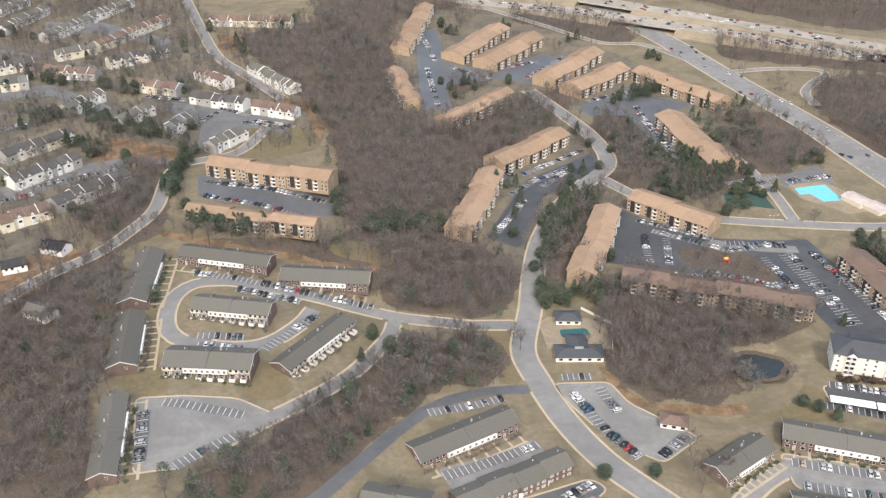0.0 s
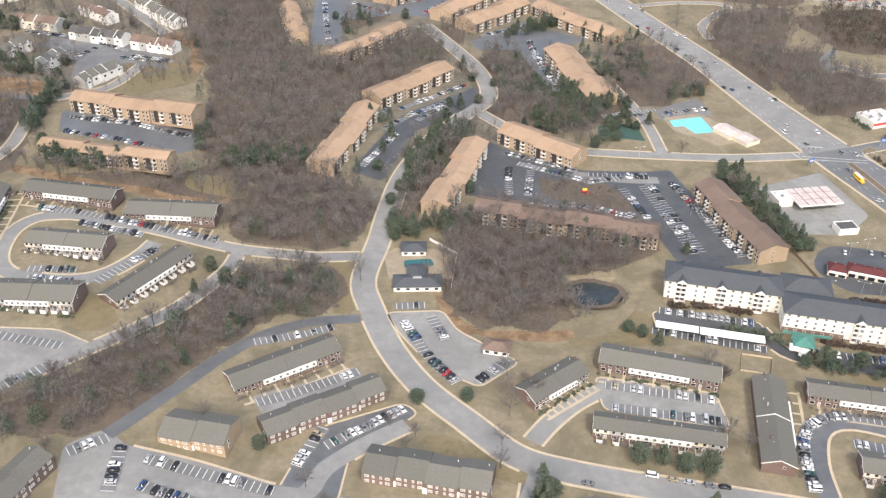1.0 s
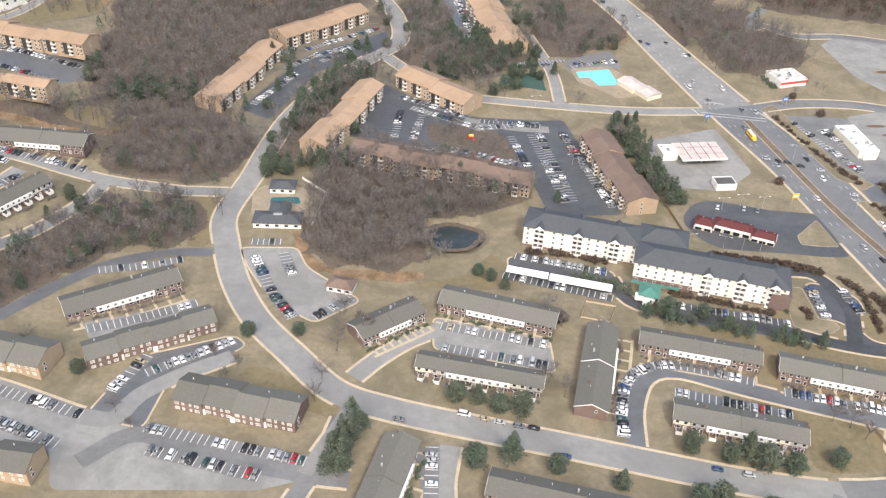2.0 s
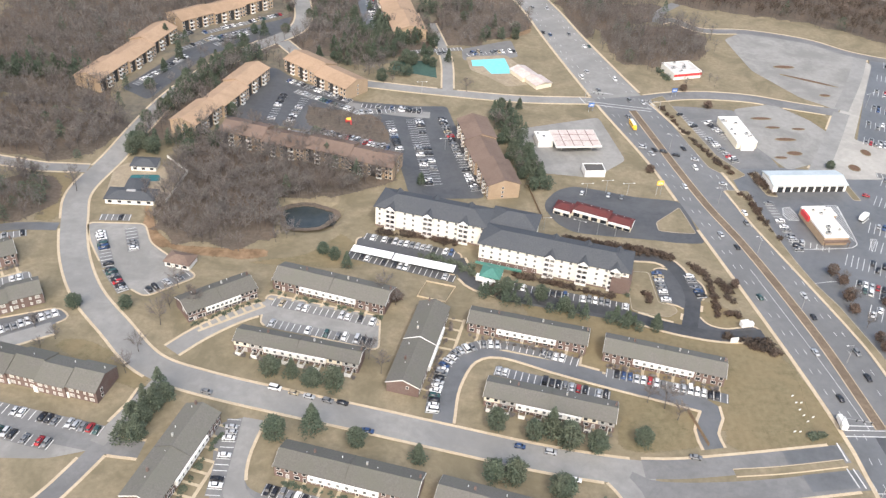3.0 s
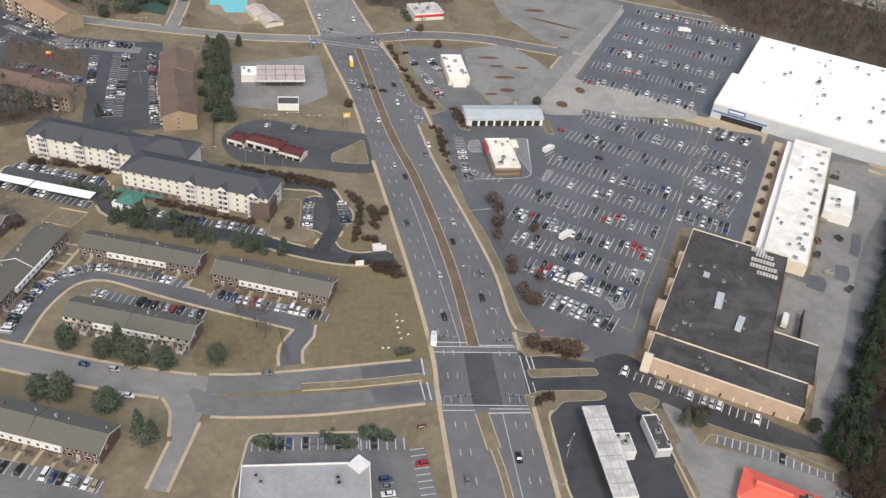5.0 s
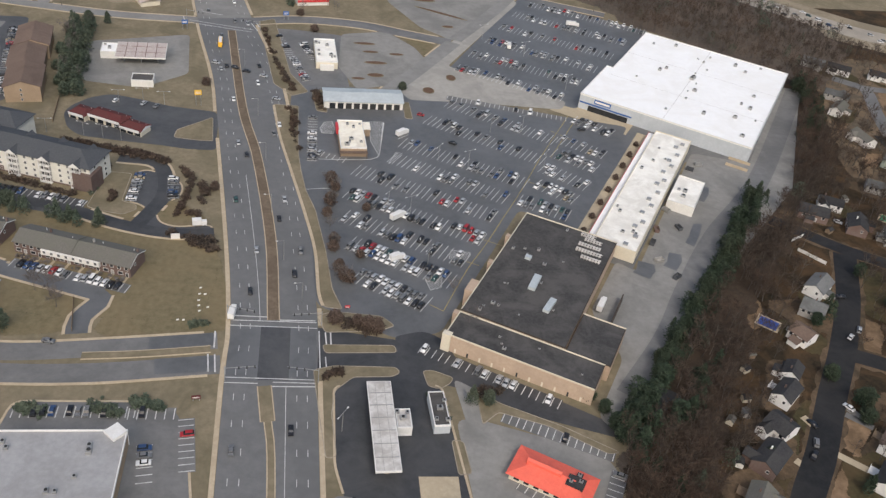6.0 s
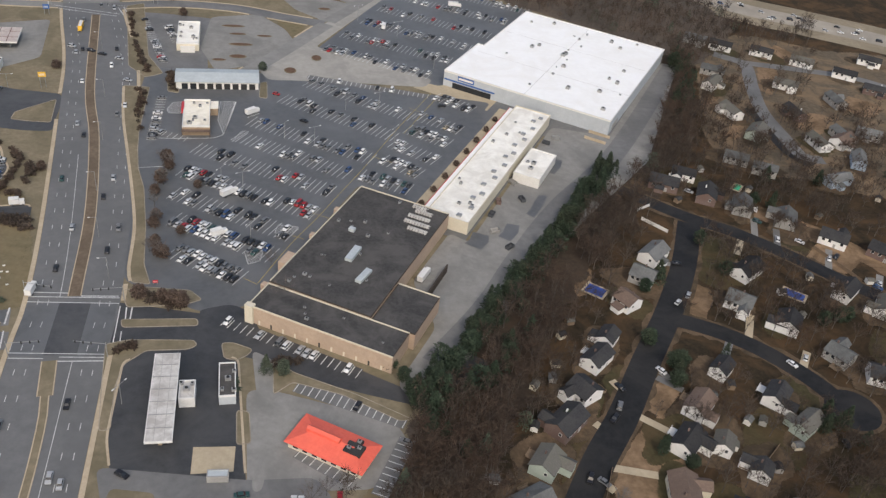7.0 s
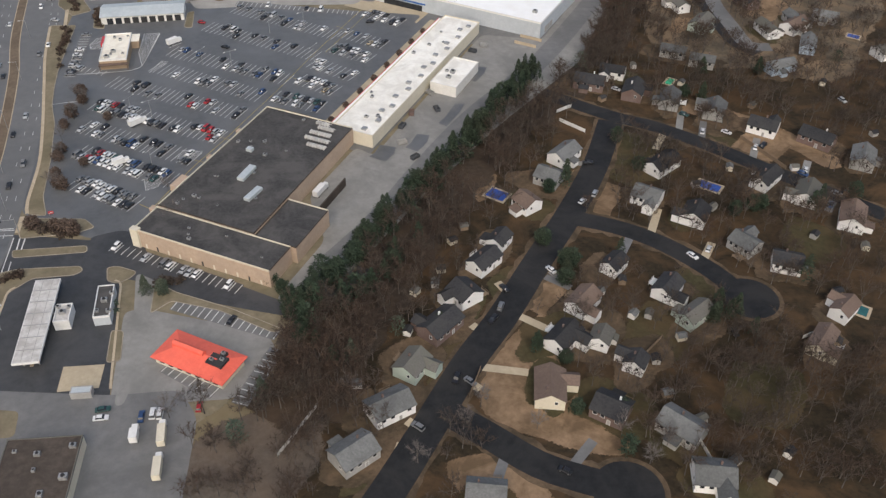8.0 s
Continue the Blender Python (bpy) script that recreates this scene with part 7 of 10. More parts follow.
def big_store():
    turn, ox, oy = -29.4, 551.4, 433.2
    corners = [frame_xy(ox, oy, turn, u, v) for u, v in ((-5, -1), (97, -1), (97, 121), (-5, 121))]
    pave(corners)
    sheet("pavement", [[frame_xy(ox, oy, turn, u, v) for u, v in ((-16, -14), (30, -14), (30, 0.5), (-3.5, 0.5), (-3.5, 50), (-16, 50))]], 0.03, WALKWAY, "tan concrete pavement before the superstore")
    sheet("parking_lot", [[frame_xy(ox, oy, turn, u, v) for u, v in ((30, -22), (108, -22), (108, 126), (-2, 126), (-2, 50), (30, 0.5))]], 0.028, ASPHALT["mid"], "patched asphalt yard round the superstore")
    root = thing("superstore", *frame_xy(ox, oy, turn, 48, 60), turn, "large white-roofed superstore with pale blue-grey walls and a blue stripe", "store")
    bm = bmesh.new()
    box(bm, -48, 48, -60, 60, -0.5, 8.9)
    box(bm, -52, -48, -60, -12, -0.5, 8.9)
    part("wall", bm, STORE_WALL, root)
    bm = bmesh.new()
    box(bm, -47.7, 47.7, -59.7, 59.7, 8.9, 9.0)
    box(bm, -51.7, -47.7, -59.7, -12.3, 8.9, 9.0)
    part("roof", bm, MEMBRANE, root)
    bm = bmesh.new()
    for x0, x1, y0, y1 in ((-52, 48, -60.2, -59.8), (47.8, 48.2, -59.8, 60), (-48, 48.2, 60, 60.4), (-48.2, -47.8, -12, 60), (-52.2, -51.8, -59.8, -12.2), (-52, -48.2, -12.2, -11.8)):
        box(bm, x0, x1, y0, y1, 8.5, 9.5)
    part("parapet", bm, WHITE, root)
    bm = bmesh.new()
    box(bm, -51.5, -20, -60.32, -60.02, 3.9, 4.7)
    part("stripe", bm, BLUE, root, "dark blue wall stripe")
    bm = bmesh.new()
    box(bm, -43, -33, -60.5, -60.15, 5.6, 8.2, 0)
    box(bm, -42.4, -33.6, -60.6, -60.5, 6.3, 7.5, 1)
    part("sign", bm, [BLUE, WHITE], root, "blue store sign with a white band")
    bm = bmesh.new()
    box(bm, -46, -22, -60.4, -60.02, 0.0, 3.2)
    part("shop_front", bm, GLASS, root)
    rnd = random.Random(3)
    for i in range(30):
        u = rnd.uniform(-44, 44) if i < 20 else rnd.uniform(-8, 2)
        p = piece("roof_unit", ROOF_UNIT, root, u, rnd.uniform(-54, 56), 9.0, rnd.choice((0, 90)))
        p.scale = (rnd.uniform(0.6, 1.5) if i < 20 else rnd.uniform(0.3, 0.8),) * 3
    for x0, x1, y0, y1 in ((-47.6, 47.6, 18.9, 19.1), (-47.6, 47.6, -22.1, -21.9), (-3.1, -2.9, -59.6, 59.6)):
        bm = bmesh.new()
        box(bm, x0, x1, y0, y1, 9.0, 9.03)
        part("roof_seam", bm, CANOPY_TOP, root, "grey seam of the roof membrane")
    bm = bmesh.new()
    for y0, y1 in ((-62.6, -62.2), (-70.4, -70.0)):
        box(bm, 38, 50, y0, y1, -0.3, 1.6)
    part("ramp_wall", bm, KERB, root, "tan retaining walls of the loading ramp")
    for d in (-3, 0, 3):
        bm = bmesh.new()
        box(bm, -1.3, 1.3, -0.3, 0.05, 0.9, 4.2)
        p = part("loading_door", bm, SIDING_GREY, root)
        p.location, p.rotation_euler = (48, -48 + d * 1.3, 0), (0, 0, math.pi / 2)
    return root


def dark_store():
    turn, ox, oy = -25.7, 460.0, 221.5
    root = thing("anchor_store", ox, oy, turn, "large vacant-looking store with black tar roof and peach walls", "store")
    blocks = ((0, 59, 0, 15, 7.6), (0, 43, 15.4, 95, 8.2), (43.4, 61, 15.4, 40, 7.4))
    rims = ("nws", "wn", "n")
    for (x0, x1, y0, y1, h), pale in zip(blocks, rims):
        bm = bmesh.new()
        box(bm, x0, x1, y0, y1, -0.5, h - 0.06)
        part("wall", bm, STUCCO, root)
        bm = bmesh.new()
        box(bm, x0 + 0.3, x1 - 0.3, y0 + 0.3, y1 - 0.3, h - 0.06, h)
        part("roof", bm, TAR, root)
        for side, q in (("s", (x0, x1, y0, y0 + 0.3)), ("n", (x0, x1, y1 - 0.3, y1)), ("w", (x0, x0 + 0.3, y0 + 0.3, y1 - 0.3)), ("e", (x1 - 0.3, x1, y0 + 0.3, y1 - 0.3))):
            bm = bmesh.new()
            box(bm, *q, h - 0.3, h + (0.5 if side in pale else 0.28))
            part("parapet", bm, SIDING_CREAM if side in pale else ROOF_BROWN_FLAT, root)
    bm = bmesh.new()
    box(bm, -0.8, 2.6, -0.8, 1.6, -0.3, 8.3)
    part("corner_pier", bm, SIDING_CREAM, root, "cream corner pier of the front wall")
    bm = bmesh.new()
    box(bm, 54.0, 54.5, 44, 66, -0.3, 4.0)
    part("dock_wall", bm, ROOF_BROWN_FLAT, root, "dark wall round the loading dock")
    for i in range(11):
        bm = bmesh.new()
        box(bm, -0.35, 0.35, -0.04, 0.06, 0.1, 2.2)
        p = part("door" if i % 4 == 1 else "panel", bm, DARK if i % 4 == 1 else SIDING_CREAM, root)
        p.location = (5 + 5 * i, -0.02, 0)
    for yy in (14, 33, 52, 74):
        bm = bmesh.new()
        box(bm, -2.2, 0, -1.2, 1.2, -0.3, 7.9)
        p = part("buttress", bm, STUCCO, root)
        p.location = (0, yy, 0)
    bm = bmesh.new()
    box(bm, -3.5, 0, 28, 36, -0.3, 8.4)
    part("entrance", bm, STUCCO, root)
    for x, y, l, w, t in ((20, 47, 3, 10, 2), (30, 36, 2.6, 9, -4), (12, 62, 2.6, 2.2, 0)):
        bm = bmesh.new()
        box(bm, -w / 2 * 0 - l / 2, l / 2, -w / 2, w / 2, 0, 1.3)
        p = part("skylight", bm, METAL_ROOF, root, "pale ribbed roof unit")
        p.location, p.rotation_euler = (x, y, 8.2), (0, 0, radians(t))
    for i, (l, x, y) in enumerate(((8, 33.5, 89), (10, 33.0, 84.5), (12, 34.0, 80), (9, 36.0, 75.5), (7, 30.5, 92))):
        bm = bmesh.new()
        for e in (-0.9, 0.9):
            box(bm, -l / 2, l / 2, e - 0.12, e + 0.12, 0.5, 0.75)
        for q in np.arange(-l / 2 + 0.5, l / 2, 1.3):
            box(bm, q - 0.4, q + 0.4, -0.75, 0.75, 0.4, 1.25)
            box(bm, q - 0.08, q + 0.08, -1.0, 1.0, -0.05, 0.5)
        p = part("condenser", bm, CANOPY_TOP, root, "rack of pale roof condensers on rails")
        p.location = (x, y, 8.2)
    rnd = random.Random(4)
    for i in range(16):
        p = piece("roof_unit", ROOF_UNIT, root, rnd.uniform(3, 41), rnd.uniform(18, 92), 8.2, rnd.choice((0, 90)))
        p.scale = (rnd.uniform(0.4, 0.9),) * 3
    for i in range(5):
        p = piece("roof_unit", ROOF_UNIT, root, rnd.uniform(4, 56), rnd.uniform(3, 12), 7.6, 0)
        p.scale = (rnd.uniform(0.4, 0.8),) * 3
    return root


def skip(x, y, turn, m, label):
    root = thing("skip", x, y, turn, label, "skip", "skips behind the stores")
    bm = bmesh.new()
    prism(bm, [(-1.0, 0.3), (1.0, 0.3), (1.2, 1.7), (0.98, 1.7), (0.85, 0.45), (-0.85, 0.45), (-0.98, 1.7), (-1.2, 1.7)], -1.9, 1.9)
    part("body", bm, m, root)
    bm = bmesh.new()
    box(bm, -2.0, -1.9, -1.1, 1.1, 0.15, 1.7)
    box(bm, 1.9, 2.0, -1.1, 1.1, 0.15, 1.7)
    part("end_plate", bm, m, root)


def strip_mall():
    for i, (u, v, m) in enumerate(((-40, -14, ROOF_SLATE), (-28, -13, BRICK), (-20, -22, ROOF_SLATE), (-8, -13, STEEL), (40, -15, ROOF_SLATE), (48, -18, STEEL), (-52, -20, SIDING_GREY), (-60, -30, ROOF_SLATE))):
        x, y = frame_xy(567.1, 343.7, 63.1, u, v)
        skip(x, y, 63 + 23 * i, m, "open steel waste skip on the rear service yard")
    sheet("parking_lot", [[frame_xy(567.1, 343.7, 63.1, u, v) for u, v in ((-66, -11), (68, -11), (68, 27), (-58, 27), (-66, 10))]], 0.029, ASPHALT["dark"], "dark asphalt along the shop strip")
    for u, v, l, w in ((-48, -26, 14, 7), (-20, -30, 22, 5), (20, -26, 16, 6), (-62, -16, 12, 9)):
        sheet("road_patch", [[frame_xy(567.1, 343.7, 63.1, u + a * l / 2, v + b * w / 2) for a, b in ((-1, -0.8), (0.2, -1), (1, -0.6), (0.8, 1), (-0.3, 0.8), (-0.9, 1))]], 0.15, ASPHALT["dark"], "dark patch in the rear service yard")

    root = flat_block("shop_strip", 567.1, 343.7, 121.7, 20, 63.1, 6.0, SIDING_CREAM, MEMBRANE_WORN, "long white-roofed strip of shops with a red canopy edge", "shops", 0.5, 9, None, "", 8)
    bm = bmesh.new()
    box(bm, -60.8, 60.8, 10.02, 13.4, 3.3, 3.9)
    part("awning", bm, MEMBRANE, root, "white canopy along the shop fronts")
    bm = bmesh.new()
    box(bm, -60.8, 60.8, 13.42, 13.62, 3.2, 4.1)
    part("fascia", bm, RED, root, "red fascia of the shop canopy")
    for i in range(16):
        bm = bmesh.new()
        box(bm, -3.3, 3.3, -0.1, 0.08, 0.1, 2.9)
        p = part("shop_front", bm, GLASS, root)
        p.location = (-57 + 7.6 * i, 10.04, 0)
        bm = bmesh.new()
        box(bm, -1.8, 1.8, -1.8, 1.8, 0, 0.8)
        p = part("roof_unit", bm, STEEL, root)
        p.location, p.scale = (-57 + 7.4 * i + (i % 3), -4 - (i % 2) * 2.5, 6.0), (0.6, 0.6, 1)
    flat_block("store_annex", 587.5, 342.5, 28, 13.5, 63.1, 5.0, SIDING, MEMBRANE_WORN, "white-roofed store annex behind the shops", "store", 0.4, 4, None, "", 3)
    sheet("pavement", [[frame_xy(567.1, 343.7, 63.1, -60, 10), frame_xy(567.1, 343.7, 63.1, 64, 10), frame_xy(567.1, 343.7, 63.1, 64, 20), frame_xy(567.1, 343.7, 63.1, -56, 20)]], 0.2, WALKWAY, "tan concrete pavement along the shop fronts")
    for i in range(8):
        x, y = frame_xy(567.1, 343.7, 63.1, -50 + 14 * i, 17)
        tree(RUSSET_CROWN, x, y, 0.55, "small russet tree in the shop pavement", "pavement_tree")


def canopy(name, x, y, L, W, turn, h, label, legs, edge=None, roof_m=None, seam_m=None):
    root = thing(name, x, y, turn, label, "canopy")
    bm = bmesh.new()
    box(bm, -L / 2, L / 2, -W / 2, W / 2, h - 0.9, h - 0.06)
    part("fascia", bm, edge or WHITE, root)
    bm = bmesh.new()
    box(bm, -L / 2 + 0.25, L / 2 - 0.25, -W / 2 + 0.25, W / 2 - 0.25, h - 0.06, h)
    part("roof", bm, roof_m or CANOPY_TOP, root)
    n = max(2, round(L / 5.5))
    for i in range(1, n):
        bm = bmesh.new()
        box(bm, -L / 2 + L * i / n - 0.12, -L / 2 + L * i / n + 0.12, -W / 2 + 0.3, W / 2 - 0.3, h, h + 0.14)
        part("seam", bm, seam_m or STEEL, root)
    for e in (-0.17, 0.2):
        bm = bmesh.new()
        box(bm, -L / 2 + 0.4, L / 2 - 0.4, e * W - 0.06, e * W + 0.06, h, h + 0.08)
        part("rib", bm, seam_m or SIDING_GREY, root)
    for i in range(legs):
        for s in (-0.28, 0.28):
            bm = bmesh.new()
            box(bm, -0.2, 0.2, -0.2, 0.2, -0.2, h - 0.9)
            p = part("post", bm, STEEL, root)
            p.location = (-L / 2 + L * (i + 0.5) / legs, s * W, 0)
    return root


def pump(x, y, turn):
    bm = bmesh.new()
    box(bm, -0.45, 0.45, -0.3, 0.3, 0.2, 1.9, 0)
    box(bm, -0.35, 0.35, -0.33, 0.33, 1.1, 1.6, 1)
    box(bm, -1.6, 1.6, -0.6, 0.6, -0.1, 0.2, 2)
    solid("fuel_pump", bm, [WHITE, DARK, KERB], x, y, turn, "fuel pump on a raised concrete island", "fuel pump", "fuel pumps")


big_store()
dark_store()
strip_mall()
# service station south of the crossing
canopy("service_station_canopy", 437.7, 176.9, 40, 8.5, -84.2, 5.5, "long worn white fuel station canopy with cross seams", 5)
for i in range(5):
    pump(*frame_xy(437.7, 176.9, -84.2, -15 + 7.5 * i, 0), -84.2)
flat_block("kiosk", 444.6, 181.2, 8.6, 5.2, -84.2, 3.8, WHITE, CANOPY_TOP, "small white fuel station kiosk with roof plant", "kiosk", 0.5, 3)
flat_block("car_wash", 457.0, 186.7, 16, 5.6, 97.0, 3.9, STORE_WALL, TAR, "narrow grey car wash with a pale roof edge", "car wash", 0.35, 4, WHITE)
sheet("pavement", [[(449.7, 159.8), (462.8, 160.5), (463.3, 150.4), (450.5, 149.0)]], 0.17, WALKWAY, "tan concrete tank slab with covers")
flat_block("tank_shed", 459.0, 147.6, 6.5, 3.0, 3, 2.6, SIDING_GREY, METAL_ROOF, "small grey shed beside the tank slab", "shed", 0.15)
# orange-roofed restaurant
root = thing("restaurant", 493.7, 159.9, -28.0, "low restaurant under a bright orange metal roof with black roof plant", "restaurant")
bm = bmesh.new()
box(bm, -13.2, 13.2, -5.9, 5.9, -0.3, 3.2)
part("wall", bm, SIDING_CREAM, root)
bm = bmesh.new()
hip_roof(bm, 27.2, 12.8, 3.3, 5.6)
part("roof", bm, ROOF_ORANGE, root)
bm = bmesh.new()
prism(bm, [(-1.0, 4.6), (1.0, 4.6), (1.0, 6.3), (0, 6.9), (-1.0, 6.3)], -9.5, 2.5)
part("ridge_box", bm, ROOF_ORANGE, root)
bm = bmesh.new()
box(bm, 4.6, 10.6, -2.4, 2.2, 3.4, 5.5)
box(bm, 6.8, 8.8, 2.2, 4.2, 3.4, 5.4)
part("plant_well", bm, ROOF_BLACK, root, "black roof plant well")
for x, y in ((6, -0.8), (9, 0.6), (7.8, 3.0)):
    piece("roof_unit", ROOF_UNIT, root, x, y, 5.5).scale = (0.7, 0.7, 0.7)
for i in range(7):
    for s, t0 in ((-1, 0), (1, 180)):
        piece("window", WIN_WIDE, root, -10.5 + 3.5 * i, s * 5.9, 0.9, t0)
# grey flat-roofed store near the crossing
root = flat_block("corner_store", 337.0, 153.0, 41, 28, 4.0, 5.5, BRICK_TAN, GRAVEL_ROOF, "flat-roofed corner store with a grey roof and white parapet", "store", 0.6, 9, WHITE, "", 6)
bm = bmesh.new()
box(bm, -2.6, 2.6, -2.6, 2.6, -0.3, 6.6)
p = part("entrance_tower", bm, WHITE, root)
p.location, p.rotation_euler = (17, 13, 0), (0, 0, radians(45))
# older fuel station by the north crossing
canopy("fuel_station_canopy", 297.5, 447.5, 27, 20, 8.0, 5.2, "broad fuel station canopy with faded red and white panels", 3, SIDING, FADED, ROOF_RED)
flat_block("fuel_station_shop", 279.5, 449.5, 9, 12, 8.0, 3.8, SIDING, MEMBRANE, "small white fuel station shop", "shop", 0.4, 2)
flat_block("drive_through_kiosk", 305.0, 417.0, 11.4, 8.4, 6.5, 3.6, SIDING, TAR, "small drive-through kiosk with dark roof and white rim", "kiosk", 0.5, 0, WHITE)
# red-roofed shop strip
root = thing("red_roofed_shops", 298.2, 371.5, -22.0, "low shop strip with three stepped dark red hipped roofs", "shops")
for x0, x1, y0, y1, h in ((-19.0, -9.6, -5.0, 3.6, 3.0), (-9.5, 9.4, -2.6, 5.6, 3.5), (9.5, 21.5, -3.8, 4.2, 2.9)):
    bm = bmesh.new()
    box(bm, x0, x1, y0, y1, -0.3, h)
    part("wall", bm, SIDING_CREAM, root)
    bm = bmesh.new()
    e, m = 0.7, (y1 - y0) * 0.42
    foot = [bm.verts.new(v) for v in ((x0 - e * 0.4, y0 - e, h), (x1 + e * 0.4, y0 - e, h), (x1 + e * 0.4, y1 + e, h), (x0 - e * 0.4, y1 + e, h))]
    eave = [bm.verts.new((v.co.x, v.co.y, h + 0.2)) for v in foot]
    ridge = [bm.verts.new((x0 + m * 0.7, (y0 + y1) / 2, h + 1.9)), bm.verts.new((x1 - m * 0.7, (y0 + y1) / 2, h + 1.9))]
    bm.faces.new(foot[::-1])
    for k in range(4):
        bm.faces.new((foot[k], foot[(k + 1) % 4], eave[(k + 1) % 4], eave[k]))
    for f in ((eave[0], eave[1], ridge[1], ridge[0]), (eave[1], eave[2], ridge[1]), (eave[2], eave[3], ridge[0], ridge[1]), (eave[3], eave[0], ridge[0])):
        bm.faces.new(f)
    roof = part("roof", bm, ROOF_RED, root)
    bm = bmesh.new()
    box(bm, x0 + m * 0.7, x1 - m * 0.7, (y0 + y1) / 2 - 0.14, (y0 + y1) / 2 + 0.14, h + 1.82, h + 1.98)
    part("ridge_cap", bm, ROOF_RED, roof)
    bm = bmesh.new()
    box(bm, x0 + 0.5, x1 - 0.5, y0 - 1.0, y0 - 0.72, h - 0.6, h + 0.75)
    part("sign_board", bm, WHITE, root, "white sign board along the eaves")
    n = round((x1 - x0) / 4.4)
    for k in range(n):
        bm = bmesh.new()
        box(bm, -1.6, 1.6, -0.08, 0.05, 0.2, 2.3)
        p = part("shop_front", bm, GLASS, root)
        p.location = (x0 + (x1 - x0) * (k + 0.5) / n, y0 - 0.02, 0)
        piece("vent_pipe", VENT, roof, x0 + (x1 - x0) * (k + 0.7) / n, y1 - 1.4, h + 0.6)
bm = bmesh.new()
prism(bm, [(-3.9, 2.9), (0.2, 4.4), (4.3, 2.9)], 21.8, 21.95)
part("gable", bm, WHITE, root, "white end gable")
# vehicle workshop with bays
root = thing("workshop", 423.0, 417.0, 7.0, "vehicle workshop with a pale metal roof and open bays", "workshop")
bm = bmesh.new()
box(bm, -21.5, 21.5, -7.5, 7.5, -0.3, 4.2)
part("wall", bm, SIDING, root)
bm = bmesh.new()
prism(bm, [(-8.2, 4.2), (0, 6.0), (8.2, 4.2), (8.2, 4.5), (0, 6.3), (-8.2, 4.5)], -22, 22)
part("roof", bm, METAL_ROOF, root)
for i in range(9):
    bm = bmesh.new()
    box(bm, -1.6, 1.6, -0.08, 0.05, 0, 3.3)
    p = part("bay_door", bm, DARK if i > 1 else GLASS, root)
    p.location = (-17 + 4.4 * i, -7.52, 0)
# two burger-bar type boxes
root = flat_block("drive_in_restaurant", 418.7, 372.3, 13.0, 28, 7.0, 4.8, BRICK_TAN, MEMBRANE_CREAM, "cream-roofed drive-in restaurant with a red corner", "restaurant", 0.6, 7, WHITE, "", 2)
bm = bmesh.new()
box(bm, -1.0, 0.3, -6, 2, 3.0, 5.6)
p = part("sign", bm, RED, root, "red corner fascia")
p.location = (-6.55, 9.0, 0)
bm = bmesh.new()
box(bm, 6.52, 10.2, 6.6, 14.0, -0.3, 3.9)
part("side_wing", bm, BRICK_TAN, root)
bm = bmesh.new()
box(bm, 6.54, 10.5, 6.3, 14.3, 3.9, 4.25)
part("wing_roof", bm, MEMBRANE_CREAM, root)
bm = bmesh.new()
box(bm, -6.9, 6.9, -16.2, -14.02, 3.0, 3.3)
box(bm, -6.7, -6.4, -16.0, -15.7, -0.2, 3.0)
box(bm, 6.4, 6.7, -16.0, -15.7, -0.2, 3.0)
part("porch", bm, ROOF_BROWN, root, "low brown porch over the entrance")
root = flat_block("white_roofed_diner", 399.0, 471.5, 12.5, 32, 7.0, 4.4, SIDING_CREAM, MEMBRANE_WORN, "white-roofed diner with cluttered roof plant", "restaurant", 0.5, 8, WHITE, "", 5)
bm = bmesh.new()
box(bm, -4, 4, -18.5, -16.02, -0.3, 3.0)
part("cold_store", bm, SIDING, root)
root = flat_block("red_white_diner", 383.0, 559.0, 21, 18, 18.0, 4.6, SIDING, CANOPY_TOP, "small diner with red and white striped fascia", "restaurant", 0.4, 6, WHITE, "", 7)
bm = bmesh.new()
box(bm, -10.6, 10.6, -9.3, -9.0, 2.4, 4.0)
part("fascia", bm, RED, root, "red fascia band")
# pool house and the two pools
root = thing("pool_house", 276.5, 535.0, -60.0, "pale timber pool house with low hipped roofs", "pool house")
for x0, x1, y0, y1, h in ((-14, 2, -6, 6, 3.0), (2, 15, -4, 8, 2.7)):
    bm = bmesh.new()
    box(bm, x0, x1, y0, y1, -0.2, h)
    part("wall", bm, SIDING_CREAM, root)
    bm = bmesh.new()
    prism(bm, [(y0 - 0.6, h - 0.1), ((y0 + y1) / 2, h + 1.6), (y1 + 0.6, h - 0.1), (y1 + 0.6, h + 0.15), ((y0 + y1) / 2, h + 1.85), (y0 - 0.6, h + 0.15)], x0 - 0.4, x1 + 0.4)
    part("roof", bm, FADED, root)
sheet("pavement", [rounded([(235, 566), (263, 573), (273, 556), (279, 528), (262, 522), (249, 536), (238, 545)], 3.0)], 0.08, POOL_DECK, "pale concrete deck round the swimming pool")
sheet("water", [[(238.7, 561), (262.0, 567.3), (266, 543), (252, 540.6), (246.7, 552.3), (239.5, 551)]], 0.12, POOL_WATER, "bright turquoise water of an L-shaped swimming pool")
sheet("pavement", [[(47, 394), (52, 401), (74, 400), (83, 394), (83, 372), (50, 372)]], 0.08, POOL_DECK, "pale concrete deck round the clubhouse pool")
sheet("water", [rounded([(57.5, 389), (72, 390.5), (74, 384), (66, 383.5), (64, 382), (58.0, 382)], 2.0)], 0.12, POOL_COVER, "dark green covered clubhouse pool")
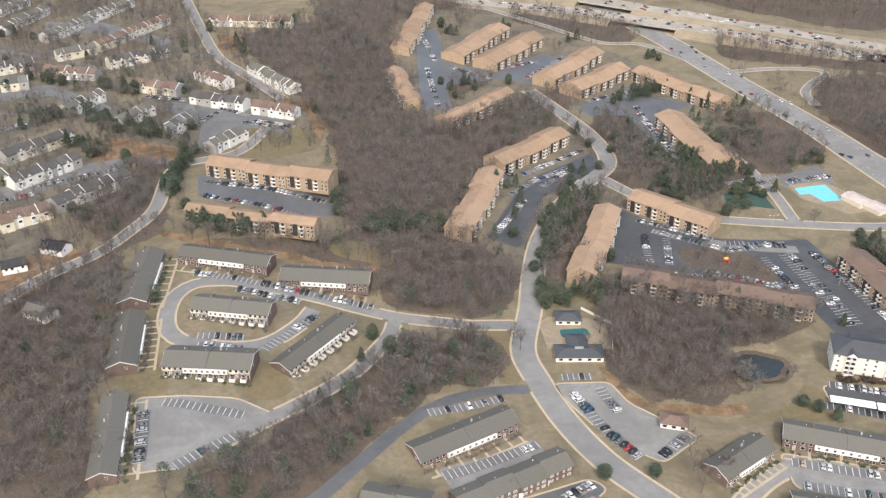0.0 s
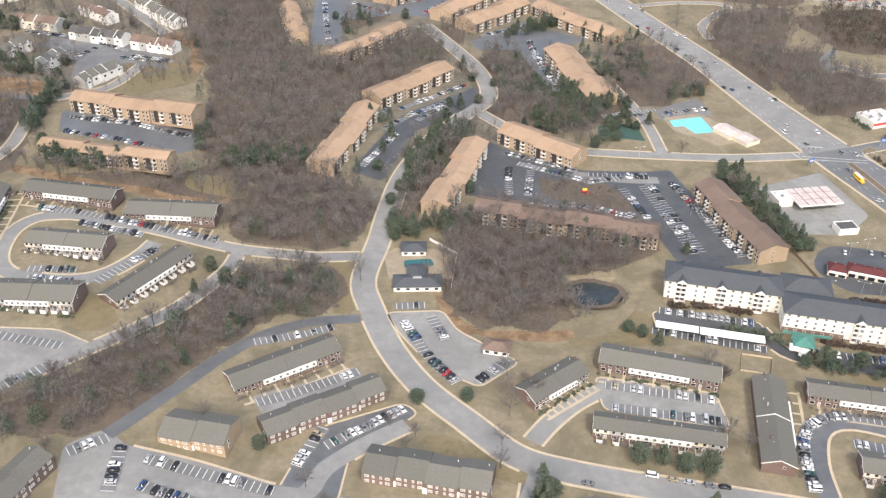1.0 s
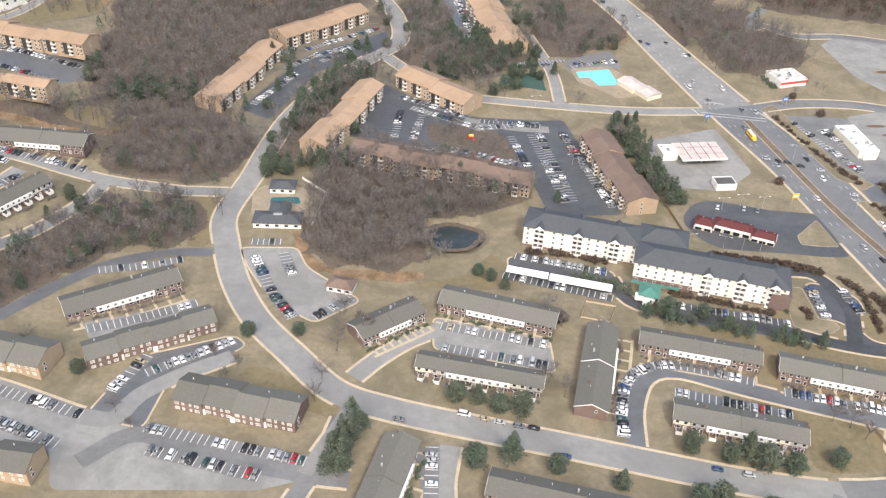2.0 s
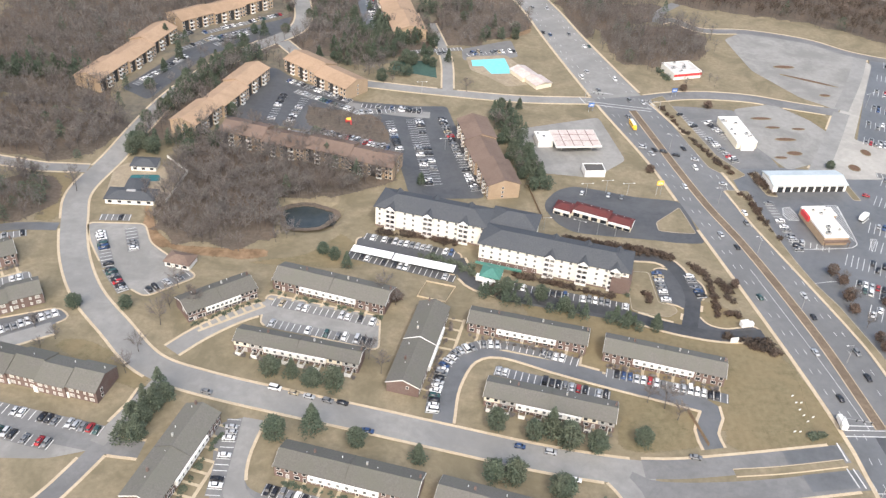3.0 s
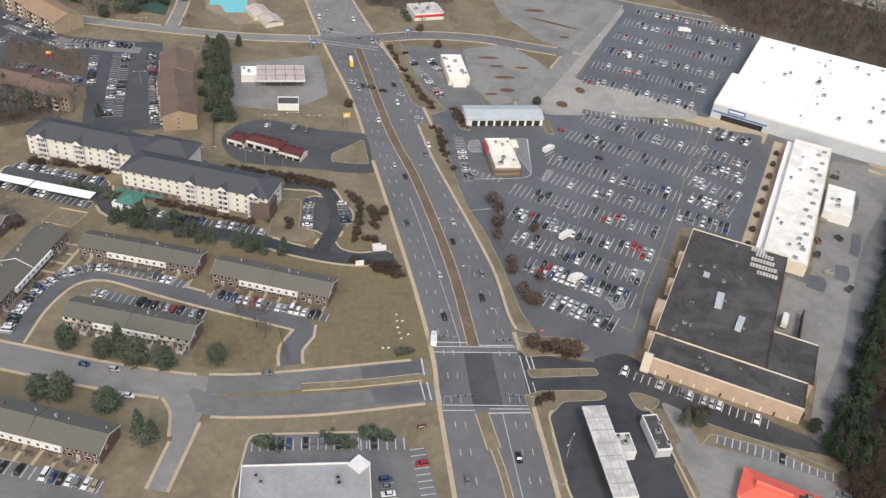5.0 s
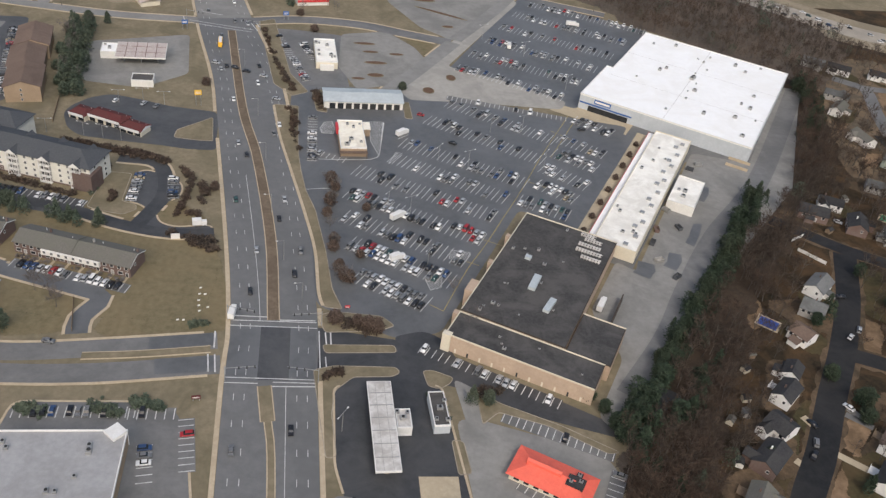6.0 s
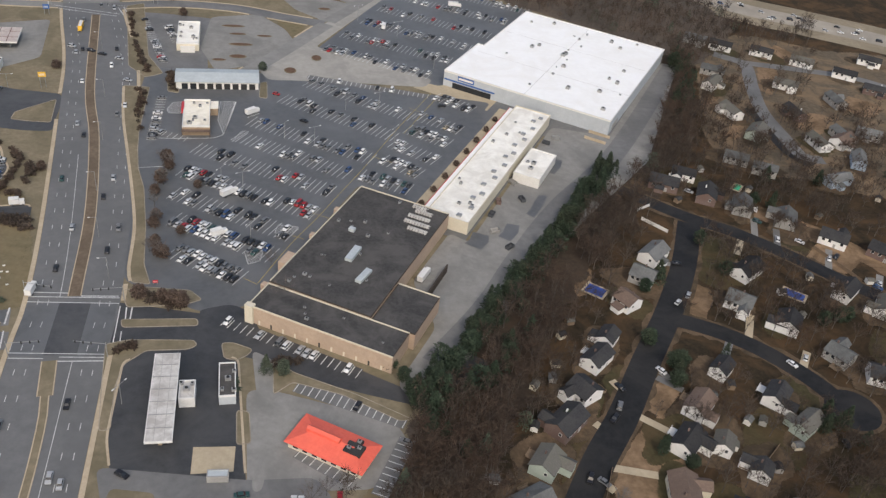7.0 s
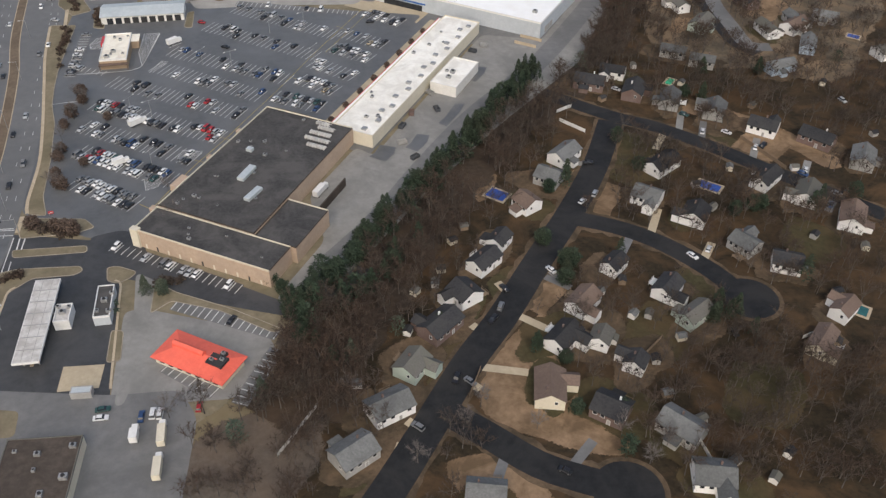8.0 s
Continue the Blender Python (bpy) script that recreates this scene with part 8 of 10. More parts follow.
for x, y, L, W, t, lab in ((65.0, 366.2, 24, 10.5, 0.6, "white clubhouse with a dark hipped roof beside a pool"), (62.8, 397.9, 13, 9, 0.6, "small white pavilion with a hipped roof"), (102.4, 314.8, 12, 8, -13, "brown-roofed maintenance shed with white fascia")):
    root = thing("clubhouse" if L > 20 else "pavilion", x, y, t, lab, "clubhouse")
    bm = bmesh.new()
    box(bm, -L / 2, L / 2, -W / 2, W / 2, -0.3, 3.0)
    part("wall", bm, SIDING, root)
    bm = bmesh.new()
    hip_roof(bm, L, W, 3.05, 5.0)
    part("roof", bm, ROOF_BROWN if L < 13 and W < 9 else ROOF_SLATE, root)
    if L > 20:
        bm = bmesh.new()
        box(bm, -4.5, 4.5, 4.0, 13.0, -0.3, 3.0)
        part("wing", bm, SIDING, root)
        bm = bmesh.new()
        hip_roof(bm, 16, 10, 3.05, 4.9)
        p = part("wing_roof", bm, ROOF_SLATE, root)
        p.location, p.rotation_euler = (0, 6.5, 0.03), (0, 0, math.pi / 2)
        bm = bmesh.new()
        box(bm, -2.2, 2.2, -0.6, 0.6, 4.5, 5.4)
        part("skylight", bm, GRAVEL_ROOF, root, "pale ridge skylight")
    for i in range(5 if L > 20 else 3):
        piece("window", WIN_WIDE, root, -L / 2 + L * (i + 0.5) / (5 if L > 20 else 3), -W / 2, 0.8)


# ---- the white lodging house ----
vbm = bmesh.new()
box(vbm, -1.1, 1.1, -1.55, 0, -0.16, 0.0)
for z in (0.12, 0.88):
    box(vbm, -1.1, 1.1, -1.58, -1.5, z, z + 0.09)
for i in range(7):
    box(vbm, -1.05 + 0.35 * i - 0.04, -1.05 + 0.35 * i + 0.04, -1.56, -1.52, 0.0, 0.9)
RAILED = mesh_of(vbm, "balcony", WHITE)


def lodging():
    turn = -14.6
    root = thing("lodging_house", 247.0, 340.0, turn, "four-storey white lodging house with slate hipped roofs and balcony bays", "hotel")
    c, s = math.cos(radians(turn)), math.sin(radians(turn))

    def local(x, y):
        dx, dy = x - 247.0, y - 340.0
        return dx * c + dy * s, -dx * s + dy * c
    wings = ((217.7, 355.6, 56, 17, 0), (275.0, 327.2, 70, 17, 1), (257.0, 350.0, 22, 14, 2))
    for wx, wy, L, W, k in wings:
        ox, oy = local(wx, wy)
        bm = bmesh.new()
        box(bm, ox - L / 2, ox + L / 2, oy - W / 2, oy + W / 2, -0.5, 11.4 - k * 0.02)
        part("wall", bm, LODGE_WALL, root)
        bm = bmesh.new()
        hip_roof(bm, L, W, 11.5 - k * 0.02, 15.2 - k * 0.1, 0.9)
        p = part("roof", bm, ROOF_SLATE, root)
        p.location = (ox, oy, 0)
        if k == 2:
            continue
        fy = oy - W / 2
        bays = (-0.36, -0.02, 0.30) if k == 0 else (-0.02, 0.2, 0.41)
        for b in bays:
            bx = ox + b * L
            bm = bmesh.new()
            box(bm, bx - 2.6, bx + 2.6, fy - 1.6, fy + 0.01, -0.3, 0.1)
            for px in (-2.5, 0, 2.5):
                box(bm, bx + px - 0.14, bx + px + 0.14, fy - 1.6, fy - 1.3, 0.1, 11.3)
            part("balcony_frame", bm, WHITE, root)
            # wall panel whose grey stands for the shadow behind the balconies
            bm = bmesh.new()
            box(bm, bx - 2.4, bx + 2.4, fy - 0.05, fy + 0.01, 0.1, 11.2)
            part("bay_shade", bm, SIDING_GREY, root, "grey panel toned for the shade inside the balcony bay")
            bm = bmesh.new()
            r = [(bx - 2.2, fy + W - 1.2, 12.4), (bx + 2.2, fy + W - 1.2, 12.4), (bx, fy + W - 1.2, 14.4), (bx, fy + W / 2, 14.6)]
            r = [bm.verts.new(q) for q in r]
            bm.faces.new((r[0], r[2], r[3]))
            bm.faces.new((r[2], r[1], r[3]))
            bm.faces.new((r[0], r[1], r[2]))
            part("rear_gable", bm, ROOF_SLATE, root)
            bm = bmesh.new()
            a = [(bx - 2.9, 11.3), (bx + 2.9, 11.3), (bx, 13.6)]
            f = [bm.verts.new((x, fy - 1.8, z)) for x, z in a]
            g = [bm.verts.new((x, fy + 4.0, z)) for x, z in a]
            bm.faces.new(f[::-1])
            bm.faces.new(g)
            for i in range(3):
                bm.faces.new((f[i], f[(i + 1) % 3], g[(i + 1) % 3], g[i])).material_index = 1 if i else 0
            part("gable", bm, [WHITE, ROOF_SLATE], root)
            for fl in range(4):
                for px in (-1.25, 1.25):
                    piece("patio_door", GLASS_DOOR, root, bx + px, fy, 0.3 + 2.8 * fl)
                    piece("balcony", RAILED, root, bx + px, fy, 0.2 + 2.8 * fl)
        n = round(L / 4.2)
        for i in range(n):
            px = -L / 2 + L * (i + 0.5) / n
            if min(abs(px - b * L) for b in bays) < 3.6:
                continue
            for fl in range(4):
                piece("window", WIN_PALE, root, ox + px, fy, 1.0 + 2.8 * fl)
        for fl in range(4):
            for q in (-0.25, 0.25):
                for e in (-1, 1):
                    piece("window", WIN, root, ox + e * L / 2, oy + q * W, 1.0 + 2.8 * fl, 90 * e)
        bm = bmesh.new()
        if k:
            box(bm, ox - L / 2 - 0.05, ox - 0.1 * L, fy - 0.06, fy + 0.02, 0.0, 3.0)
            box(bm, ox - 0.1 * L + 0.01, ox + L / 2 + 0.05, fy - 0.06, fy + 0.02, 0.0, 0.7)
        else:
            box(bm, ox - L / 2 - 0.05, ox + L / 2 + 0.05, fy - 0.06, fy + 0.02, 0.0, 0.9)
        part("brick_base", bm, BRICK, root)
    ox, oy = local(302.5, 311.0)
    bm = bmesh.new()
    box(bm, ox - 3.2, ox + 5.8, oy - 1.5, oy + 8, -0.3, 8.6)
    part("brick_bay", bm, BRICK, root)
    ox, oy = local(244.5, 318.0)
    bm = bmesh.new()
    hip_roof(bm, 9, 9, 3.8, 6.2, 0.5)
    p = part("porch_roof", bm, GREEN, root, "green copper porch roof")
    p.location = (ox + 1, oy - 2, 0)
    bm = bmesh.new()
    box(bm, ox - 8, ox + 14, oy + 2.4, oy + 3.6, 3.4, 4.2)
    part("awning", bm, GREEN, root, "green awning along the entrance")
    for px in (-3.5, 5.5):
        for py in (-6, 1.5):
            bm = bmesh.new()
            box(bm, ox + px - 0.25, ox + px + 0.25, oy + py - 0.25, oy + py + 0.25, -0.2, 3.8)
            part("post", bm, WHITE, root)


lodging()
for x, y, L, W in ((189.0, 328.1, 20, 5), (213.6, 321.5, 29.5, 5.4)):
    root = thing("carport", x, y, -14.2, "open steel carport with a flat white roof over parked cars", "carport", "carports")
    bm = bmesh.new()
    box(bm, -L / 2, L / 2, -W / 2, W / 2, 2.6, 2.85)
    part("roof", bm, MEMBRANE, root)
    for i in range(6):
        bm = bmesh.new()
        tube(bm, -L / 2 + L * (i + 0.5) / 6, 1.8, -0.2, 2.6, 0.09, 0.09, 6)
        part("post", bm, STEEL, root)

flat_block("depot", 455.1, 111.7, 21.6, 32, 2.7, 4.6, SIDING_CREAM, ROOF_BROWN_FLAT, "low depot with a brown felt roof and cream walls", "depot", 0.2, 9, ROOF_GREY, "", 12)


def play_set(x, y, turn):
    root = thing("play_set", x, y, turn, "red and yellow climbing frame with a slide on bark", "play set", "", 0.08)
    root.scale = (0.8, 0.8, 0.8)
    for px in (-2.2, 2.2):
        for py in (-1.2, 1.2):
            bm = bmesh.new()
            box(bm, px - 0.1, px + 0.1, py - 0.1, py + 0.1, -0.2, 2.6)
            part("post", bm, RED, root)
    bm = bmesh.new()
    box(bm, -2.3, 2.3, -1.3, 1.3, 1.2, 1.35)
    part("deck", bm, RED, root)
    bm = bmesh.new()
    prism(bm, [(-1.6, 2.6), (1.6, 2.6), (0, 3.7)], -1.6, 1.6)
    part("canopy", bm, YELLOW, root, "yellow pitched canopy")
    bm = bmesh.new()
    prism(bm, [(-1.3, 1.35), (-4.4, 0.1), (-4.4, 0.3), (-1.3, 1.55)], 0.9, 1.7)
    part("slide", bm, RED, root)


play_set(164.5, 461.0, 15)

# ---- woods and trees ----
wood([(133.3, 466.9), (187.7, 463.7), (195.2, 436.4), (143.1, 440.7)], 0.5)
wood([(520.1, 172.9), (545.8, 180.2), (555.6, 179.9), (546.3, 159.0), (533.7, 123.1), (522.2, 104.1), (495.3, 105.1), (494.9, 130.8), (512.2, 135.5), (520.8, 154.9)], 0.4)
wood([(-122.8, 909.1), (-60.0, 831.5), (-47.5, 707.3), (-13.5, 656.9), (30.0, 620.4), (0.3, 517.0), (-48.9, 485.5), (-71.3, 498.5), (-80.7, 582.5), (-105.0, 661.7), (-109.7, 754.5)], 1)
wood([(-39.9, 456.3), (-20.0, 461.0), (38.6, 445.4), (31.8, 412.5), (9.7, 401.1), (-30.1, 401.2), (-41.4, 430.5)], 1)
wood([(-22.5, 369.1), (18.5, 385.4), (24.3, 347.3), (0.7, 336.9), (-20.1, 317.0), (-38.6, 291.6), (-53.4, 256.7), (-109.1, 249.1), (-105.8, 261.6), (-77.6, 292.7), (-52.3, 327.7)], 1, 0.16)
wood([(76.4, 369.3), (81.7, 426.8), (111.7, 444.2), (193.3, 408.3), (189.2, 392.9), (167.7, 379.1), (138.7, 373.3), (142.1, 340.2), (112.3, 332.6), (89.7, 337.5)], 1.3, 0.02)
wood([(-238.2, 354.0), (-214.5, 424.1), (-195.5, 443.2), (-175.1, 395.5), (-161.2, 332.3), (-161.9, 311.6), (-141.2, 247.3), (-187.1, 246.8)], 1)
wood([(-226.8, 484.8), (-212.3, 564.9), (-192.7, 551.1), (-175.5, 470.7), (-195.5, 443.2)], 1)
wood([(338.5, 629.1), (386.1, 645.3), (412.1, 638.3), (405.6, 587.7), (354.7, 566.0), (338.5, 583.2)], 1.2)
wood([(322.7, 680.4), (390.6, 693.0), (378.7, 655.9), (344.8, 626.8), (332.5, 633.8)], 0.9)
wood([(407.4, 696.1), (460.1, 680.2), (516.1, 665.5), (559.4, 632.4), (609.1, 613.3), (693.0, 809.2), (421.7, 785.2)], 0.8)
wood([(518.6, 188.3), (536.7, 215.9), (583.0, 286.4), (634.2, 374.3), (682.2, 473.3), (709.6, 503.9), (696.2, 422.0), (655.2, 337.0), (622.7, 299.0), (601.6, 262.9), (583.5, 232.0), (570.0, 205.2), (552.7, 171.0), (545.0, 138.2), (513.4, 137.6), (521.5, 164.9)], 1)
wood([(602.7, 574.8), (699.9, 510.6), (707.5, 486.7), (767.0, 562.9), (720.6, 651.5), (601.2, 618.9)], 0.8)
wood([(270.8, 895.4), (419.9, 842.6), (406.0, 809.1), (324.6, 831.3), (269.6, 847.8)], 0.8)
wood([(336.8, 789.5), (399.3, 793.3), (325.0, 615.3), (312.9, 658.7), (306.7, 717.7)], 0.8)
wood([(61.9, 982.4), (160.5, 890.4), (187.9, 950.9), (102.4, 1017.7)], 0.7)
wood([(-164.1, 460.3), (-84.6, 442.6), (-45.3, 438.9), (-47.0, 461.4), (-68.2, 470.0), (-119.8, 457.4)], 0.6)
wood([(-8.9, 652.7), (90.2, 756.8), (94.3, 702.4), (38.5, 620.5)], 0.8)
wood([(-213.3, 868.2), (-117.2, 910.4), (-109.7, 754.5), (-107.2, 661.0), (-134.3, 721.3), (-182.7, 797.1)], 0.8)
wood([(32.7, 1066.8), (-70.2, 1105.0), (-132.8, 1049.9), (-140.3, 908.9), (-60.5, 840.0), (-60.6, 937.2)], 0.6)
wood([(231.3, 703.9), (292.7, 704.5), (286.2, 633.9), (246.8, 592.5), (205.6, 592.0)], 0.35)
wood([(128.3, 743.0), (175.5, 757.8), (158.2, 666.3), (112.7, 632.0)], 0.5)
garden_trees([(575.0, 138.9), (557.1, 110.3), (547.5, 103.1), (588.9, 101.5), (624.9, 103.9), (584.7, 127.5)], 0.7)
garden_trees([(597.0, 178.6), (616.2, 201.8), (671.2, 193.8), (688.5, 164.6), (722.9, 158.1), (697.9, 101.1), (629.8, 103.7), (625.7, 123.9), (614.8, 142.1), (584.4, 145.5)], 1.5)
garden_trees([(656.6, 301.9), (753.6, 228.1), (729.9, 174.2), (672.9, 200.0), (632.3, 235.3)], 1.6)
garden_trees([(641.3, 338.2), (761.8, 246.8), (842.6, 431.2), (656.1, 434.1)], 1.5)
garden_trees([(-542.6, 1019.3), (-304.0, 1021.9), (-184.6, 780.8), (-120.8, 694.3), (-98.6, 597.0), (-183.5, 560.5), (-204.0, 524.7), (-280.0, 455.6)], 1.1)
garden_trees([(-279.6, 469.6), (-217.5, 449.6), (-231.0, 417.8), (-245.6, 394.7)], 0.8)
garden_trees([(-230.2, 373.7), (-221.6, 395.0), (-188.2, 354.5), (-202.5, 311.2)], 0.6)
garden_trees([(-250.5, 550.5), (-206.6, 533.2), (-177.2, 470.7), (-204.3, 449.7), (-231.0, 417.8), (-245.5, 470.0)], 1.2)
garden_trees([(730.2, 554.5), (838.3, 579.1), (722.4, 328.7), (713.2, 370.5)], 1.2)
garden_trees([(534.8, 103.6), (557.2, 126.4), (546.3, 159.0), (569.4, 179.5), (557.7, 191.4), (531.5, 159.5), (522.8, 131.9), (522.2, 104.1)], 1.2)
garden_trees([(569.4, 179.5), (603.0, 236.1), (641.6, 322.2), (639.9, 367.1), (596.6, 267.6), (557.7, 191.4)], 1.4)
garden_trees([(641.6, 155.7), (676.3, 176.0), (720.7, 153.0), (696.3, 97.4), (649.8, 99.2), (644.0, 127.5)], 1.0)
garden_trees([(56.5, 549.1), (81.8, 549.4), (91.3, 504.9), (67.8, 455.3), (48.4, 424.2)], 1.0)
garden_trees([(107.0, 591.0), (123.6, 567.6), (107.0, 512.7), (98.2, 528.6)], 1.0)
garden_trees([(-0.1, 697.9), (68.5, 735.4), (83.1, 683.4), (25.7, 620.4), (-4.5, 648.4)], 0.9)
garden_trees([(93.6, 696.0), (138.5, 684.0), (133.7, 591.3), (117.7, 621.4)], 1.0)
garden_trees([(225.8, 758.3), (244.8, 685.2), (213.9, 592.1), (212.4, 666.9)], 1.0)
garden_trees([(139.9, 591.3), (199.0, 582.4), (189.5, 505.9), (154.6, 545.9)], 0.8)
garden_trees([(-35.5, 496.3), (21.5, 482.0), (44.2, 455.1), (7.1, 454.0), (-37.1, 463.7)], 0.7)
garden_trees([(-13.6, 1005.0), (37.9, 1017.0), (-0.6, 923.3), (-11.7, 860.8)], 0.9)
garden_trees([(47.1, 928.5), (114.5, 889.9), (85.4, 818.7), (30.3, 770.9)], 0.5)
garden_trees([(-54.3, 825.2), (-0.2, 710.9), (-4.5, 648.4), (-27.1, 664.2)], 0.6)
garden_trees([(209.2, 710.1), (237.9, 661.3), (205.9, 564.0), (200.5, 573.1)], 0.9)
garden_trees([(101.8, 771.7), (129.3, 750.1), (113.2, 702.6), (79.5, 749.5)], 0.6)
garden_trees([(266.8, 837.5), (326.3, 774.1), (312.0, 656.4), (278.3, 661.8), (254.0, 717.1)], 0.25)
garden_trees([(239.6, 667.2), (276.3, 656.0), (237.6, 564.4), (209.9, 564.1)], 0.8)
garden_trees([(47.9, 517.3), (69.3, 557.7), (91.4, 576.4), (98.9, 543.3), (80.5, 488.6), (69.7, 456.5)], 1.0)
garden_trees([(122.6, 597.5), (169.7, 605.6), (186.2, 529.4), (172.9, 518.6), (142.4, 550.2)], 0.8)
garden_trees([(361.9, 560.5), (408.0, 553.3), (424.3, 537.6), (365.4, 529.2)], 0.35)
garden_trees([(246.7, 480.1), (274.7, 491.7), (273.4, 408.2), (261.1, 400.8)], 0.5)
conifer_belt([(521.3, 181.6), (533.1, 196.0), (542.8, 211.5), (556.0, 231.9), (574.0, 260.8), (589.2, 284.8), (608.7, 316.7), (627.3, 350.2)], 9)
conifer_belt([(-157.7, 474.5), (-135.0, 465.5), (-112.2, 469.7)], 9)
conifer_belt([(-50.6, 485.1), (-28.0, 488.5), (-3.3, 499.1)], 9)
conifer_belt([(59.1, 418.5), (77.2, 424.5), (97.4, 430.6)], 7)
conifer_belt([(255.4, 481.3), (262.4, 445.8), (268.8, 413.9), (273.3, 399.2)], 12)
conifer_belt([(172.1, 616.8), (178.7, 582.2), (188.5, 572.9)], 10)
conifer_belt([(61.9, 482.5), (73.9, 512.4), (85.1, 545.1)], 10)
conifer_belt([(704.9, 494.2), (702.5, 460.4), (681.8, 419.9)], 8)
conifer_belt([(144.4, 612.2), (180.6, 581.0), (203.6, 590.0)], 14)
conifer_belt([(109.0, 207.5), (112.2, 220.3), (118.2, 232.5)], 8)
conifer_belt([(-275.3, 637.2), (-256.3, 626.1), (-235.9, 615.3), (-210.9, 604.9)], 10)
conifer_belt([(-313.8, 635.6), (-303.6, 648.6), (-287.2, 654.7)], 12)
conifer_belt([(-183.1, 516.6), (-185.8, 551.2), (-184.0, 577.7)], 9)
conifer_belt([(75.6, 528.3), (66.1, 489.7), (56.0, 455.2)], 9)
conifer_belt([(150.5, 563.4), (167.2, 550.4), (186.1, 563.8)], 10)
conifer_belt([(190.6, 757.9), (169.2, 750.5), (150.7, 729.4)], 7)
wood([(214.5, 1152.1), (576.8, 1218.2), (466.5, 954.0), (350.6, 1008.5), (298.7, 1056.8)], 0.6)
wood([(91.0, 671.4), (132.0, 671.9), (131.6, 567.7), (102.4, 558.4), (80.8, 508.6), (70.8, 536.5), (89.4, 581.2), (102.7, 621.2)], 0.5)
wood([(147.1, 654.6), (204.2, 601.9), (198.0, 563.9), (151.7, 550.2), (128.4, 572.3)], 0.35)
wood([(-27.7, 836.3), (30.8, 786.1), (-0.2, 738.0), (-15.4, 761.1)], 0.4)
wood([(50.1, 489.5), (73.1, 504.7), (96.7, 545.3), (70.4, 448.9), (51.6, 424.2)], 0.4)
wood([(-42.8, 498.2), (-3.3, 500.6), (21.2, 475.0), (27.4, 454.9), (-20.0, 461.0), (-68.2, 470.0)], 0.45)
lone_trees([(136.0, 352.0), (139.5, 346.5), (144.0, 343.0), (137.0, 366.0), (141.0, 371.0), (150.0, 342.5), (147.0, 375.0), (156.0, 375.5), (168.0, 350.0)], 0.85)
lone_trees([(104.8, 284.9), (105.6, 296.9), (117.5, 282.1), (104.6, 271.7), (196.1, 300.5), (202.1, 292.9), (245.2, 335.6), (193.0, 257.1), (198.8, 249.1), (311.1, 237.3), (314.9, 231.4), (304.7, 240.1), (253.9, 462.4), (235.0, 510.6)], 1.05)
lone_trees([(143.0, 469.3), (148.5, 462.6), (152.9, 466.1), (159.5, 456.7), (163.6, 461.6), (169.5, 453.7), (173.2, 460.0), (178.9, 452.1), (182.3, 458.3), (185.7, 444.6), (177.6, 444.9), (166.0, 467.9), (155.3, 471.7)], 0.7)
lone_trees([(65.0, 259.9), (61.4, 253.2), (54.7, 266.2), (23.1, 233.3), (31.6, 225.0), (105.8, 282.5), (112.8, 290.2), (99.0, 242.2), (100.3, 254.8), (-60.3, 302.0), (-21.6, 265.3)])
lone_trees([(409.3, 330.9), (413.8, 326.5), (413.0, 311.8), (412.8, 293.6), (415.6, 281.1), (416.9, 261.3), (421.9, 258.1), (465.6, 255.3), (472.8, 234.7), (470.6, 231.1)])
lone_trees([(492.2, 141.8), (487.8, 137.5), (543.0, 144.6), (583.9, 138.6), (578.0, 129.9), (626.1, 126.0), (638.9, 121.3), (632.4, 115.3), (600.5, 129.1), (563.8, 117.9)])
russet_trees([(410.8, 333.7), (413.3, 326.4), (411.7, 314.0), (410.9, 304.6), (415.1, 285.3), (415.2, 279.0), (418.3, 265.4), (420.8, 259.9), (423.0, 258.2), (431.6, 230.7), (434.9, 229.4), (427.1, 232.0), (418.5, 232.8), (359.0, 318.5)])
russet_trees([(83.8, 458.4), (82.6, 451.0), (246.3, 304.7), (196.4, 298.4), (201.7, 296.0), (379.0, 531.1), (390.0, 507.3), (337.5, 421.7), (428.3, 311.3), (426.7, 275.6)])
evergreens([(98.0, 654.0), (104.1, 631.9), (107.0, 591.0), (119.8, 621.4), (83.3, 562.7), (77.4, 545.1), (93.5, 581.2), (58.5, 504.5), (63.0, 475.5), (127.5, 643.1), (140.1, 666.1), (151.8, 632.4), (162.6, 643.5), (160.4, 591.6), (162.4, 563.5), (172.1, 554.8), (193.3, 591.9), (216.8, 633.1), (187.5, 601.7), (19.8, 756.1)], 1.0)
evergreens([(-404.6, 778.4), (-371.3, 747.7), (-340.2, 719.1), (-331.7, 748.2), (-266.4, 643.1), (-256.3, 626.1), (-224.8, 620.9), (-224.2, 604.7), (-207.6, 604.9), (-320.8, 636.7), (-322.4, 619.8), (-264.3, 588.8), (-193.8, 599.8), (-195.1, 621.2), (-185.3, 868.5), (-170.9, 849.8), (-286.5, 830.4), (-203.7, 822.5)], 1.0)
evergreens([(614.2, 218.2), (622.9, 204.7), (619.4, 195.4), (693.7, 233.5), (705.2, 236.9), (746.4, 243.3), (703.7, 320.8), (739.7, 347.3), (656.4, 287.8), (661.8, 265.8), (573.1, 173.8), (545.0, 220.2), (557.8, 209.9), (531.0, 167.2), (537.0, 159.3), (522.4, 181.0), (525.1, 170.0), (674.3, 176.0), (667.5, 173.4)], 0.9)
